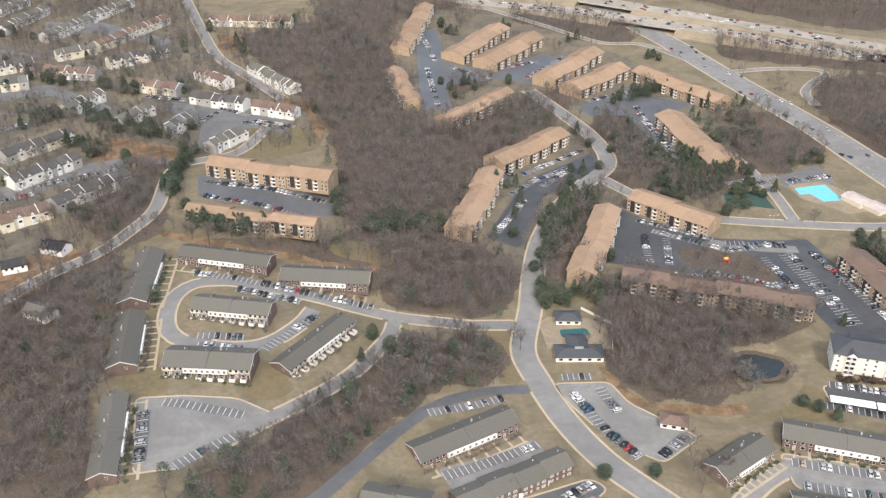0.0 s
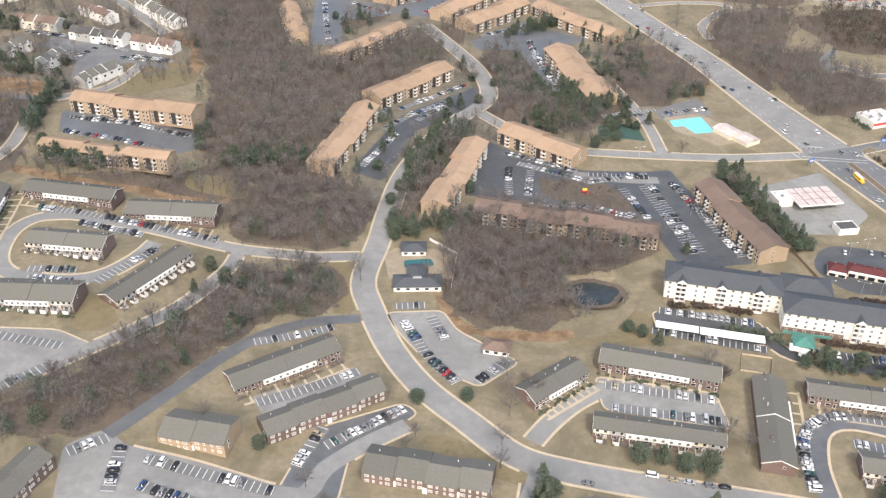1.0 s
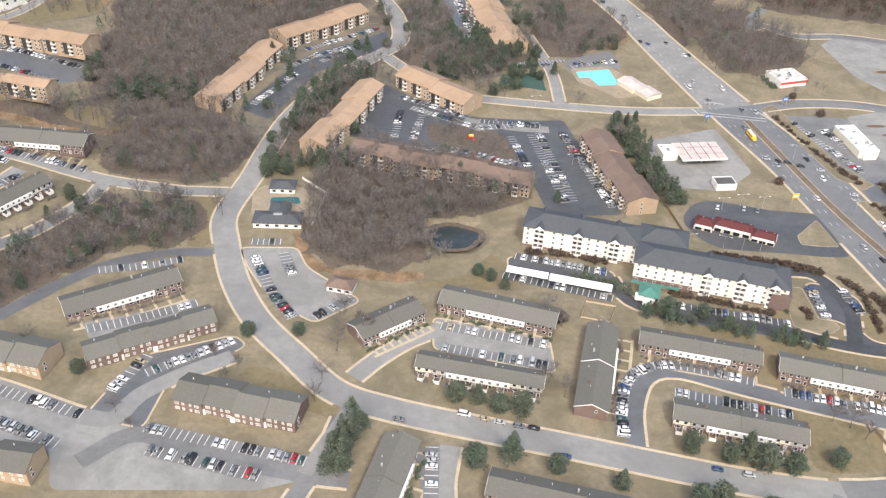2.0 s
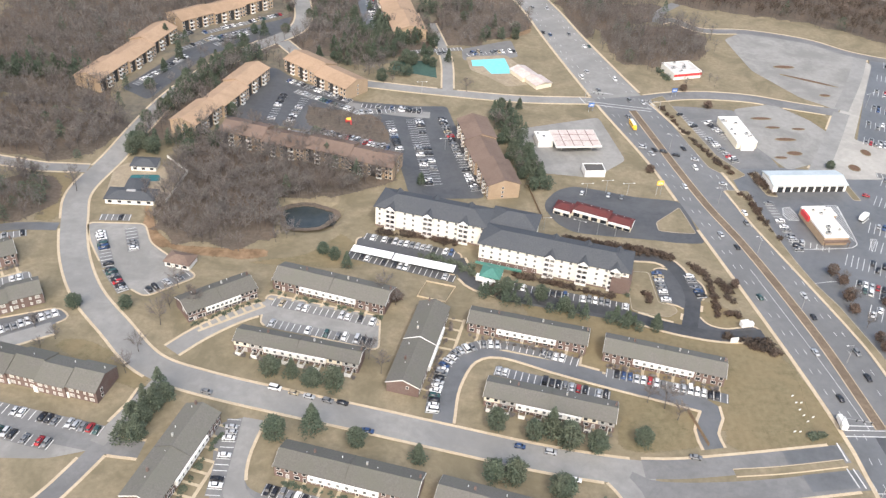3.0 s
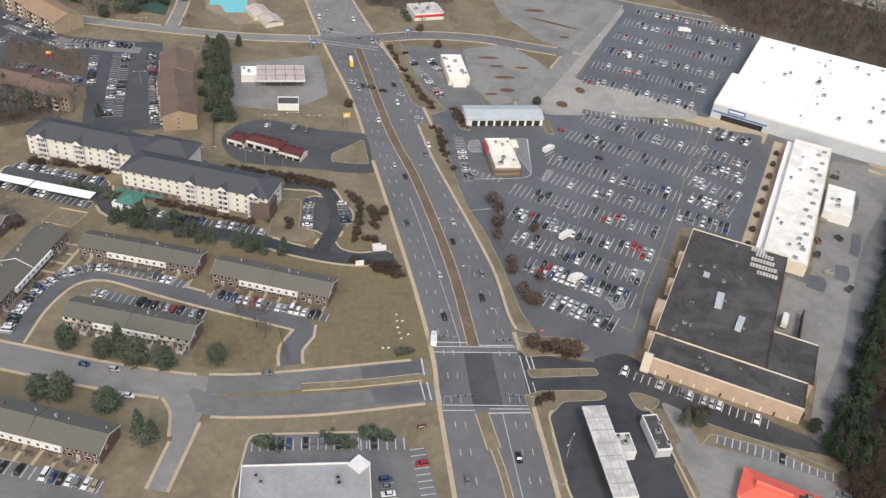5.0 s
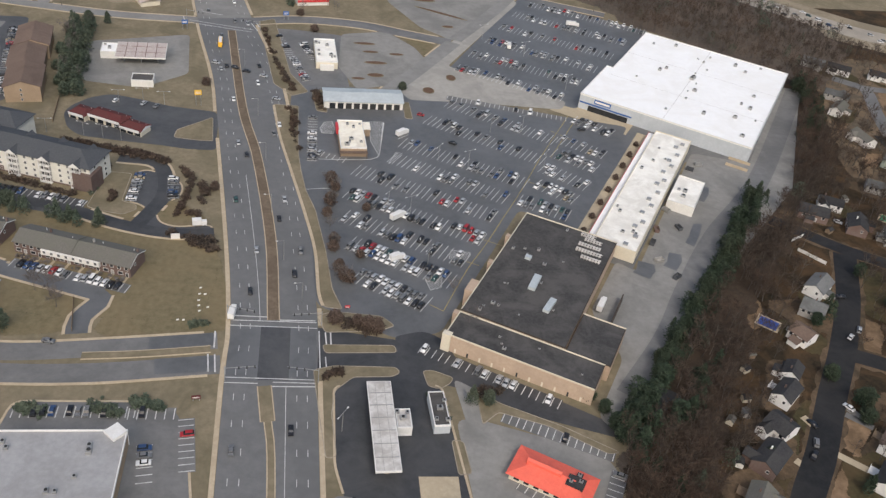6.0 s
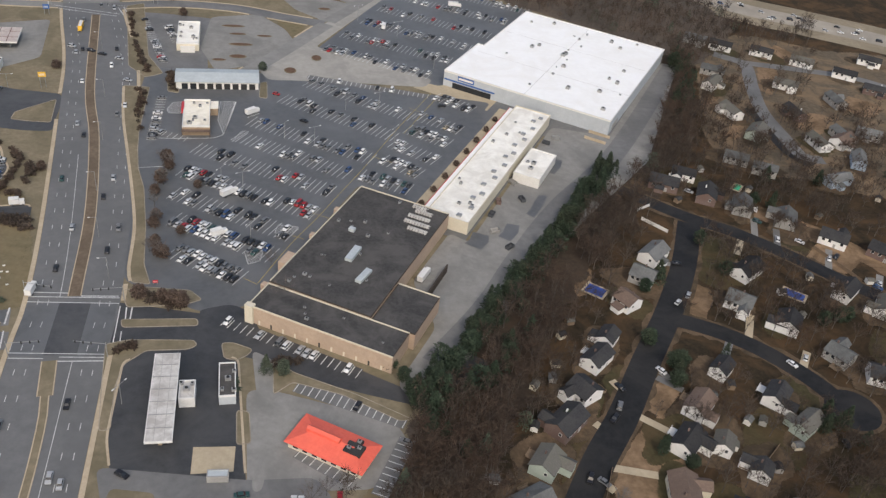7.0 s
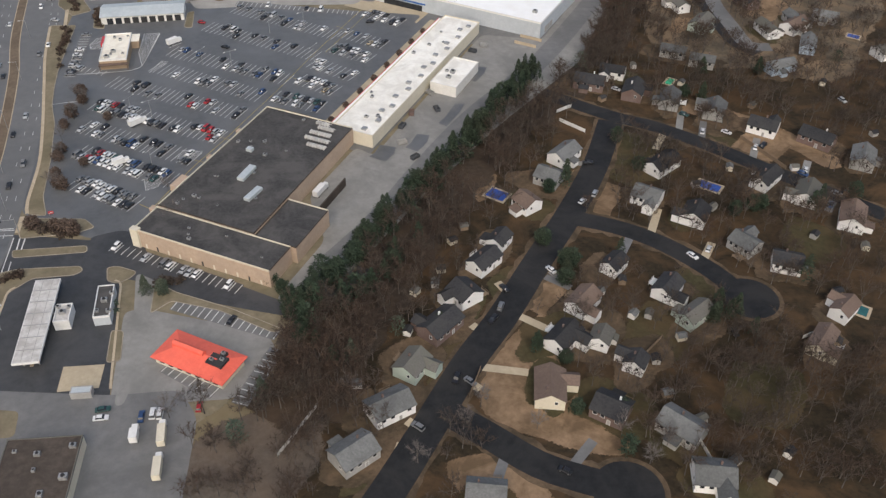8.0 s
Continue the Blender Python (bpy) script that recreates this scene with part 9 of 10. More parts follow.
evergreens([(-441.2, 854.3), (-423.7, 847.0), (-332.7, 785.6), (-299.7, 763.8), (-270.0, 698.0), (-227.8, 712.0), (-221.0, 698.5), (-260.7, 695.4), (-225.7, 563.8), (-275.0, 586.6), (-269.1, 590.7), (-253.2, 571.1), (-195.8, 810.5), (-242.0, 875.6), (-162.9, 904.5), (-169.3, 704.4), (-293.3, 711.3), (-361.6, 730.2), (-346.7, 733.3), (-328.6, 716.4), (-287.6, 708.6), (-368.9, 702.2), (-223.7, 476.0), (-233.8, 484.7), (-407.2, 847.2), (-285.6, 523.8), (-293.8, 523.7)], 1.1)
evergreens([(41.1, 928.5), (54.1, 949.5), (118.4, 899.5), (128.3, 909.4), (189.4, 845.2), (195.9, 850.5), (199.3, 840.1), (159.2, 750.4), (162.9, 743.4), (169.8, 740.6), (179.1, 750.6), (137.5, 722.5), (143.9, 732.1), (240.1, 685.2), (237.9, 661.3), (246.8, 717.0), (226.3, 685.0), (221.9, 703.8), (214.0, 710.1), (234.1, 633.3), (272.0, 617.9), (270.8, 602.6), (205.9, 564.0), (208.0, 550.8), (212.5, 546.5), (197.1, 546.4), (144.6, 563.3), (145.9, 550.1), (150.4, 544.2), (155.6, 541.7), (136.1, 550.0), (-12.8, 949.0), (-6.5, 920.6), (15.0, 770.7), (2.2, 731.9), (20.2, 571.1), (17.7, 548.7), (50.7, 771.1), (85.9, 585.9), (59.0, 489.6), (65.4, 500.8), (71.0, 520.2), (53.4, 465.1), (48.7, 448.7), (76.5, 536.6)], 1.0)
evergreens([(162.3, 212.9), (175.6, 215.6), (192.2, 211.1), (215.2, 204.3), (242.3, 197.9), (249.7, 197.1), (266.3, 192.9), (155.0, 246.1), (163.8, 244.1), (172.0, 240.8), (181.1, 238.9), (244.0, 222.6), (258.0, 219.1), (264.3, 219.0), (270.7, 215.6), (281.2, 214.3), (299.4, 218.2)], 1.25)
evergreens([(115.6, 224.9), (113.2, 217.5), (117.6, 231.0), (110.9, 210.4), (171.8, 324.3), (165.8, 328.3), (178.1, 318.1), (209.8, 395.2), (254.2, 444.8), (257.7, 425.3), (264.1, 407.2), (270.2, 395.9), (253.8, 473.5), (260.6, 482.0), (267.6, 490.7), (251.4, 305.1), (266.8, 302.2), (276.8, 294.9), (304.0, 287.2), (316.4, 286.2)], 0.9)
evergreens([(50.3, 419.7), (61.2, 414.6), (78.0, 450.4), (52.1, 410.3), (51.5, 429.7), (152.9, 581.6), (163.8, 588.6), (180.0, 586.1), (194.8, 599.1), (142.1, 600.8), (180.0, 519.7), (199.2, 549.7), (212.2, 581.1), (46.1, 535.0), (30.7, 561.2), (64.9, 519.9), (75.2, 535.0), (41.1, 516.2), (39.0, 490.7)], 1.1)
evergreens([(522.2, 180.3), (528.6, 188.7), (535.5, 200.5), (542.7, 209.9), (548.0, 219.7), (553.5, 230.1), (561.7, 241.1), (568.0, 252.6), (577.1, 265.0), (582.9, 277.8), (589.6, 287.0), (598.0, 296.7), (606.2, 311.6), (612.2, 327.1), (621.5, 344.0), (525.9, 175.2), (520.5, 185.6), (557.0, 204.5), (549.3, 192.4), (700.3, 484.7), (699.2, 467.9)], 1.15)
evergreens([(-48.9, 485.5), (-38.4, 484.5), (-28.1, 490.7), (-17.7, 497.0), (-6.9, 496.0), (-179.4, 516.7), (-185.0, 551.2), (-165.9, 493.0), (-154.2, 474.5), (-142.3, 467.5), (-132.1, 467.6), (-121.2, 464.3), (-114.4, 472.7), (-76.6, 512.8), (-71.3, 498.5), (55.9, 418.4), (63.2, 412.8), (74.0, 424.4), (82.0, 413.0), (93.2, 424.7), (101.1, 433.7)], 1.1)
evergreens([(-39.9, 370.7), (-30.6, 360.4), (-22.1, 359.6), (-43.9, 351.0), (-18.0, 329.5), (-36.7, 299.1), (74.7, 520.3), (75.9, 497.2), (67.9, 489.7), (95.7, 462.2), (171.1, 622.0), (174.6, 582.1), (202.2, 643.9), (199.0, 582.4), (235.0, 667.1), (162.9, 743.4), (148.1, 743.2), (150.5, 563.4), (-107.2, 661.0), (-263.0, 620.5), (-241.8, 620.7), (-213.3, 610.2)], 1.0)
evergreens([(-258.7, 578.8), (-254.2, 588.9), (-248.5, 615.2), (-230.0, 610.0), (-171.8, 888.2), (-194.8, 805.4), (-81.5, 831.1), (-83.8, 796.3), (-63.1, 980.4), (-12.7, 938.5), (-10.4, 763.0), (-0.3, 752.1), (9.9, 770.6), (60.1, 949.5), (209.9, 564.1), (222.9, 555.3), (194.4, 550.7), (250.0, 602.4), (256.4, 491.8), (260.7, 484.7)], 1.0)
evergreens([(445.1, 437.4), (619.9, 198.5), (620.8, 204.8), (620.9, 250.8), (701.7, 237.0), (711.1, 347.9), (671.9, 181.8), (676.3, 176.0), (696.9, 326.2), (469.4, 194.2), (475.4, 194.0), (512.8, 198.8), (517.4, 192.7), (526.3, 180.9), (613.5, 156.7), (604.7, 162.1), (613.7, 135.2), (627.9, 134.7)], 0.8)
pine_grove([(105, 673), (132, 717), (143, 743), (150, 724), (159, 738), (171, 759), (114, 643), (127, 643), (145, 643), (197, 678), (202, 662), (206, 650), (210, 639), (205, 730), (235, 717), (237, 651), (229, 662), (158, 563), (165, 569), (174, 563), (187, 538), (193, 531), (200, 531), (218, 717), (162, 622), (154, 599), (126, 611), (72, 497), (81, 512), (65, 482), (90, 536), (91, 520), (96, 542)], 1.1)
pine_grove([(-1, 920), (-5, 747), (10, 768), (166, 589), (174, 590), (256, 621), (262, 600), (42, 560), (25, 487), (-73, 512), (-75, 503), (-45, 477), (-38, 486), (-30, 492), (-18, 495), (-7, 502), (-155, 473), (-146, 469), (-137, 466), (-127, 462), (-119, 461), (-183, 531), (-181, 510), (-183, 558), (-190, 572)], 1.1)
pine_grove([(-324, 646), (-313, 634), (-334, 658), (-333, 702), (-317, 696), (-289, 677), (-263, 635), (-253, 624), (-253, 635), (-240, 624), (-228, 618), (-218, 613), (-210, 613), (-258, 581), (-252, 572), (-248, 577), (-256, 827), (-246, 802), (-278, 785), (-265, 777), (-338, 800), (-356, 800), (-430, 862), (-340, 730), (-349, 723), (-221, 704), (-196, 811), (-190, 794), (-174, 905), (-164, 915), (-222, 558), (-281, 738), (-315, 703)], 1.0, 3.0, 2)
pine_grove([(239, 305), (243, 302), (247, 300), (252, 298), (256, 298), (260, 297), (272, 294), (276, 293), (280, 292), (285, 292), (298, 288), (302, 287), (307, 287), (316, 285)], 0.72, 1.6, 3)
pine_grove([(618, 359), (604, 335), (589, 309), (576, 285), (560, 255), (549, 233), (540, 219), (531, 203), (523, 188), (526, 183), (530, 178), (536, 189), (540, 206), (550, 223)], 1.25, 3.5, 2)
pine_grove([(628, 253), (629, 257), (605, 169), (669, 175), (615, 188), (639, 206), (725, 231), (729, 235), (786, 356), (707, 195), (681, 166), (556, 199), (546, 188), (530, 188), (526, 184), (522, 188), (558, 212), (564, 215), (538, 180), (529, 174), (612, 137), (615, 144), (618, 121), (624, 123), (621, 119)], 1.0, 2.0, 1)
pine_grove([(276.8, 181.9), (281.9, 179.2), (286.4, 177.9)], 0.95, 1.5, 2)
round_trees([(87.5, 281.7), (65.7, 280.7), (25.2, 271.8), (2.3, 253.0), (109.1, 219.5), (113.9, 209.0)])


# ---- cars ----
def car_body(bm, l, w, belt, top, hood, deck, k=0):
    """A car's shell: lower body with rounded ends, and a roof over the glasshouse."""
    h = l / 2
    low = [(-h, 0.35), (-h + 0.1, 0.2), (h - 0.1, 0.2), (h, 0.4), (h - 0.06, belt - 0.18), (h - hood, belt), (-h + deck, belt), (-h + 0.04, belt - 0.05)]
    for s0, s1, inset in ((-w / 2 + 0.07, w / 2 - 0.07, 0),):
        a = [bm.verts.new((x, s0, z)) for x, z in low]
        b = [bm.verts.new((x, s1, z)) for x, z in low]
        a2 = [bm.verts.new((x * 0.985, -w / 2, min(max(z, 0.3), belt - 0.1))) for x, z in low]
        b2 = [bm.verts.new((x * 0.985, w / 2, min(max(z, 0.3), belt - 0.1))) for x, z in low]
        n = len(low)
        for p, q in ((a2, a), (a, b), (b, b2)):
            for i in range(n):
                bm.faces.new((p[i], p[(i + 1) % n], q[(i + 1) % n], q[i])).material_index = k
        bm.faces.new(a2[::-1]).material_index = k
        bm.faces.new(b2).material_index = k
    x0, x1 = -h + deck + 0.45, h - hood - 0.65
    rw = w / 2 - 0.22
    lo = [bm.verts.new(p) for p in ((x0, -rw, top - 0.05), (x1, -rw, top - 0.05), (x1, rw, top - 0.05), (x0, rw, top - 0.05))]
    hi = [bm.verts.new((v.co.x * 0.94, v.co.y * 0.85, top)) for v in lo]
    bm.faces.new(hi).material_index = k
    for i in range(4):
        bm.faces.new((lo[i], lo[(i + 1) % 4], hi[(i + 1) % 4], hi[i])).material_index = k


def car_glass(bm, l, w, belt, top, hood, deck, k=0):
    h = l / 2
    x0, x1, w0, w1 = -h + deck, h - hood, w / 2 - 0.06, w / 2 - 0.22
    lo = [bm.verts.new(p) for p in ((x0, -w0, belt - 0.06), (x1, -w0, belt - 0.06), (x1, w0, belt - 0.06), (x0, w0, belt - 0.06))]
    hi = [bm.verts.new(p) for p in ((x0 + 0.45, -w1, top - 0.05), (x1 - 0.65, -w1, top - 0.05), (x1 - 0.65, w1, top - 0.05), (x0 + 0.45, w1, top - 0.05))]
    for i in range(4):
        bm.faces.new((lo[i], lo[(i + 1) % 4], hi[(i + 1) % 4], hi[i])).material_index = k


SHAPES = {"saloon car": (4.7, 1.8, 0.92, 1.45, 1.15, 0.75), "estate car": (4.6, 1.85, 1.02, 1.72, 1.05, 0.06), "van": (5.2, 1.98, 1.15, 2.05, 0.75, 0.03), "hatchback": (4.1, 1.74, 0.95, 1.5, 0.95, 0.2)}
wbm = bmesh.new()
tube(wbm, 0, 0, -0.11, 0.11, 0.32, 0.32, 10, 0)
tube(wbm, 0, 0, 0.1, 0.125, 0.19, 0.17, 8, 1)
bmesh.ops.rotate(wbm, verts=wbm.verts, matrix=Matrix.Rotation(math.pi / 2, 3, "X"))
WHEEL = mesh_of(wbm, "wheel", [TYRE, STEEL])
BODIES, GLASSES = {}, {}
for shape, s in SHAPES.items():
    bm = bmesh.new()
    car_glass(bm, *s)
    GLASSES[shape] = mesh_of(bm, "glasshouse", GLASS)
    for c, m in enumerate(CAR_PAINT):
        bm = bmesh.new()
        car_body(bm, *s)
        BODIES[shape, c] = mesh_of(bm, "body", m)
CAR_WEIGHTS = (25, 16, 20, 26, 5, 4, 3, 2)


def car(x, y, turn, shape, c, z=0.17):
    root = thing("car", x, y, math.degrees(turn), "%s %s parked on asphalt" % (CAR_NAMES[c], shape), "car", "cars")
    root.location.z += z
    l, w = SHAPES[shape][:2]
    piece("body", BODIES[shape, c], root)
    piece("glasshouse", GLASSES[shape], root)
    for sx in (-0.31, 0.3):
        for sy in (-1, 1):
            piece("wheel", WHEEL, root, sx * l, sy * (w / 2 - 0.12), 0.32, 180 if sy > 0 else 0)
    return root


def car_template(shape):
    bm = bmesh.new()
    car_body(bm, *SHAPES[shape], 0)
    car_glass(bm, *SHAPES[shape], 1)
    l, w = SHAPES[shape][:2]
    for sx in (-0.31, 0.3):
        for sy in (-1, 1):
            box(bm, sx * l - 0.28, sx * l + 0.28, sy * (w / 2 - 0.12) - 0.14, sy * (w / 2 - 0.12) + 0.14, 0.02, 0.6, 2)
    bmesh.ops.recalc_face_normals(bm, faces=bm.faces)
    big = [f for f in bm.faces if len(f.verts) > 4]
    bmesh.ops.triangulate(bm, faces=big)
    bm.verts.index_update()
    v = np.array([(p.co.x, p.co.y, p.co.z + 0.17) for p in bm.verts])
    f = np.array([[p.index for p in q.verts] + ([-1] if len(q.verts) == 3 else []) for q in bm.faces])
    k = np.array([q.material_index for q in bm.faces])
    bm.free()
    return v, f, k


def place_cars():
    """The cars nearest the southern streets stand as things of their own; those past them are one mass."""
    CARS.sort(key=lambda c: c[1])
    shapes = list(SHAPES)
    rng = random.Random(5)
    far = {c: [] for c in range(8)}
    for i, (x, y, turn, *up) in enumerate(CARS):
        s = rng.choices(shapes, (50, 30, 6, 14))[0]
        c = rng.choices(range(8), CAR_WEIGHTS)[0]
        if i < 100:
            car(x, y, turn, s, c)
        else:
            far[c].append((shapes.index(s), x, y, turn, 1.0, up[0] if up else 0.0))
    temps = [car_template(s) for s in shapes]
    for c, places in far.items():
        if places:
            joined("parked_cars", temps, places, [CAR_PAINT[c], GLASS, TYRE], "rows of %s cars parked in painted bays" % CAR_NAMES[c], "cars")


# ---- street furniture, signs, lorries and clutter ----
def street_lamp(x, y, turn, arms=1, h=10.0):
    root = thing("street_lamp", x, y, turn, "tall grey steel street lamp with curved arm" if arms == 1 else "tall grey car park lamp with two heads", "street lamp", "street lamps")
    bm = bmesh.new()
    tube(bm, 0, 0, -0.3, h, 0.14, 0.08, 6)
    part("pole", bm, STEEL, root)
    for a in range(arms):
        s = 1 if a == 0 else -1
        bm = bmesh.new()
        box(bm, min(0, s * 2.6), max(0, s * 2.6), -0.06, 0.06, h - 0.1, h + 0.03)
        arm = part("arm", bm, STEEL, root)
        bm = bmesh.new()
        box(bm, s * 2.9 - 0.45, s * 2.9 + 0.45, -0.18, 0.18, h - 0.12, h + 0.08)
        part("lamp_head", bm, WHITE, arm)


def signal_mast(x, y, turn, reach=11.0):
    root = thing("traffic_signal", x, y, turn, "traffic signal mast with a long arm over the lanes", "traffic signal", "traffic signals")
    bm = bmesh.new()
    tube(bm, 0, 0, -0.3, 7.0, 0.17, 0.13, 6)
    part("pole", bm, STEEL, root)
    bm = bmesh.new()
    box(bm, 0, reach, -0.07, 0.07, 6.2, 6.36)
    arm = part("arm", bm, STEEL, root)
    for d in (0.45, 0.7, 0.95):
        bm = bmesh.new()
        box(bm, reach * d - 0.18, reach * d + 0.18, -0.2, 0.2, 5.5, 6.5)
        part("signal_head", bm, DARK, arm)


def pole_sign(x, y, turn, colour, label, h=8.0, w=3.6, ph=2.6):
    root = thing("pole_sign", x, y, turn, label, "sign", "pole signs")
    for s in (-0.35, 0.35):
        bm = bmesh.new()
        tube(bm, s * w, 0, -0.3, h - ph + 0.1, 0.13, 0.13, 6)
        part("pole", bm, STEEL, root)
    bm = bmesh.new()
    box(bm, -w / 2, w / 2, -0.25, 0.25, h - ph, h, 0)
    panel = part("panel", bm, colour, root)
    for i, z in enumerate((0.3, 0.55)):
        bm = bmesh.new()
        box(bm, -w * 0.36, w * 0.36, -0.3, 0.3, h - ph + ph * z, h - ph + ph * (z + 0.12))
        part("lettering_bar", bm, WHITE, panel)


def lorry(x, y, turn, length, cargo, cab, label, name="lorry"):
    root = thing(name, x, y, turn, label, "lorry", "lorries")
    bm = bmesh.new()
    box(bm, -length / 2, length / 2 - 2.1, -1.2, 1.2, 1.0, 3.5)
    part("cargo_box", bm, cargo, root)
    bm = bmesh.new()
    prism(bm, [(-1.05, 0.55), (1.05, 0.55), (1.05, 2.2), (0.85, 2.6), (-0.85, 2.6), (-1.05, 2.2)], length / 2 - 2.0, length / 2)
    front = part("cab", bm, cab, root)
    bm = bmesh.new()
    box(bm, length / 2 - 0.7, length / 2 + 0.04, -0.9, 0.9, 1.6, 2.3)
    part("windscreen", bm, GLASS, front)
    for sx in (-0.33, 0.36):
        for sy in (-1, 1):
            w = piece("wheel", WHEEL, root, sx * length, sy * 0.98, 0.47, 180 if sy > 0 else 0)
            w.scale = (1.4, 1.4, 1.4)
    root.location.z += 0.16


def school_bus(x, y, turn):
    root = thing("school_bus", x, y, turn, "yellow school bus with a white roof on the main road", "bus")
    bm = bmesh.new()
    prism(bm, [(-1.2, 0.5), (1.2, 0.5), (1.2, 2.6), (0.9, 3.0), (-0.9, 3.0), (-1.2, 2.6)], -5, 3.6)
    prism(bm, [(-1.0, 0.5), (1.0, 0.5), (1.0, 1.6), (-1.0, 1.6)], 3.6, 5.0)
    part("body", bm, YELLOW, root)
    bm = bmesh.new()
    box(bm, -4.8, 3.4, -0.85, 0.85, 3.0, 3.05)
    part("roof_panel", bm, WHITE, root)
    for s in (-1, 1):
        for i in range(7):
            bm = bmesh.new()
            box(bm, -4.4 + 1.1 * i, -3.6 + 1.1 * i, s * 1.2 - 0.03, s * 1.2 + 0.03, 1.8, 2.5)
            part("window", bm, GLASS, root)
    for sx in (-3, 3.4):
        for sy in (-1, 1):
            w = piece("wheel", WHEEL, root, sx, sy * 1.0, 0.45, 180 if sy > 0 else 0)
            w.scale = (1.4, 1.4, 1.4)
    root.location.z += 0.16


def fence(a, b, material, label, h=1.8, pitch=2.4):
    """Posts and boards between two places."""
    a, b = Vector(a), Vector(b)
    length = (b - a).length
    root = thing("fence", a.x, a.y, math.degrees(math.atan2(b.y - a.y, b.x - a.x)), label, "fence", "fences")
    n = max(1, round(length / pitch))
    dz = (rise(b.x) - rise(a.x)) / n
    for i in range(n + 1):
        bm = bmesh.new()
        box(bm, length * i / n - 0.08, length * i / n + 0.08, -0.08, 0.08, -0.2 + dz * i, h + 0.1 + dz * i)
        part("post", bm, material, root)
    for i in range(n):
        bm = bmesh.new()
        box(bm, length * i / n + 0.09, length * (i + 1) / n - 0.09, -0.04, 0.04, 0.1 + dz * i, h + dz * i)
        part("panel", bm, material, root)


def hatch(pts, pitch=1.1, w=0.22):
    """White hatching within an outline, with its rim."""
    o = np.array(pts, float)
    for i in range(len(o)):
        MARKS.append(strip(o[i - 1], o[i], w))
    lo, hi = o.min(0), o.max(0)
    for s in np.arange(lo[0] - (hi[1] - lo[1]), hi[0], pitch):
        t = np.linspace(0, 1, 60)[:, None]
        line = np.array((s, lo[1])) * (1 - t) + np.array((s + hi[1] - lo[1], hi[1])) * t
        run = line[inside(line, o)]
        if len(run) > 1:
            MARKS.append(strip(run[0], run[-1], w * 0.8))


def shed(x, y, turn, wall_m, roof_m, label, L=3.2, W=2.6):
    root = thing("garden_shed", x, y, turn, label, "shed", "garden sheds")
    bm = bmesh.new()
    gable_body(bm, L, W, 2.0, 2.7, 0, -0.4)
    part("wall", bm, wall_m, root)
    bm = bmesh.new()
    gable_roof(bm, L, W, 2.0, 2.7, 0.25, 0.12)
    part("roof", bm, roof_m, root)


def garden_pool(x, y, turn, L, W, water_m, label):
    root = thing("garden_pool", x, y, turn, label, "pool")
    bm = bmesh.new()
    box(bm, -L / 2 - 1, L / 2 + 1, -W / 2 - 1, W / 2 + 1, -0.2, 0.16)
    part("surround", bm, KERB, root)
    bm = bmesh.new()
    box(bm, -L / 2, L / 2, -W / 2, W / 2, 0.0, 0.2)
    part("water", bm, water_m, root)


def shrubs(pts, n, spread, label="low dark clipped shrubs along the drive"):
    """A loose line of shrubs."""
    line = smooth_line(pts, 1.0)
    rng = np.random.default_rng(int(abs(line.sum())) % 9973)
    places = []
    for i in range(n):
        p = line[rng.integers(len(line))] + rng.normal(size=2) * spread
        places.append((int(rng.integers(2)), p[0], p[1], rng.uniform(0, 6.28), rng.uniform(0.6, 1.4)))
    off = ~inside(np.array([p[1:3] for p in places]), np.concatenate([tl, tr[::-1]]))
    if off.any():
        joined("shrubs", SHRUB, [p for p, k in zip(places, off) if k], [NEEDLE if n % 2 else TWIG_DARK], label, "shrubs")


def marker_post(x, y):
    bm = bmesh.new()
    box(bm, -0.5, 0.5, -0.06, 0.06, 0.1, 0.75, 0)
    box(bm, -0.05, 0.05, -0.05, 0.05, -0.3, 0.1, 1)
    solid("lawn_sign", bm, [WHITE, STEEL], x, y, 20, "small white sign board stuck in the lawn", "sign", "lawn signs")


# lamps along the main road and in the car parks
street_lamp(354.4, 450.2, 190)
street_lamp(369.3, 392.1, 190)
street_lamp(378.5, 348.0, 190)
street_lamp(386.2, 303.7, 190)
street_lamp(395.1, 269.7, 190)
street_lamp(405.0, 243.3, 190)
for lx, ly in ((290.2, 357.8), (299.5, 356.6), (308.4, 355.8)):
    street_lamp(lx, ly, -20, 2, 7.0)
street_lamp(478.1, 356.8, 30, 2)
street_lamp(448.3, 310.8, 30, 2)
street_lamp(510.5, 399.6, 30, 2)
street_lamp(543.7, 456.4, 30, 2)
street_lamp(523.0, 500.0, 30, 2)
street_lamp(497.9, 521.8, 30, 2)
street_lamp(438.2, 315.3, 60, 2, 9.0)
street_lamp(463.1, 360.7, 60, 2, 9.0)
street_lamp(492.7, 395.7, 60, 2, 9.0)
street_lamp(455.6, 273.6, 60, 2, 9.0)
street_lamp(518.1, 363.7, 60, 2, 9.0)
street_lamp(424.0, 177.6, 60, 2, 9.0)
street_lamp(298.1, 393.2, 10, 2, 7.5)
street_lamp(309.4, 397.3, 10, 2, 7.5)
street_lamp(320.6, 395.6, 10, 2, 7.5)
street_lamp(272.7, 357.9, 10, 2, 7.5)
street_lamp(222.2, 434.1, 10, 2, 7.5)
street_lamp(206.5, 506.5, 10, 2, 7.5)
signal_mast(378.0, 231.0, -10)
signal_mast(413.5, 230.5, 190)
signal_mast(382.0, 198.0, 10)
signal_mast(414.5, 199.5, 175)
signal_mast(311.0, 508.0, -10)
signal_mast(357.0, 499.0, 170)
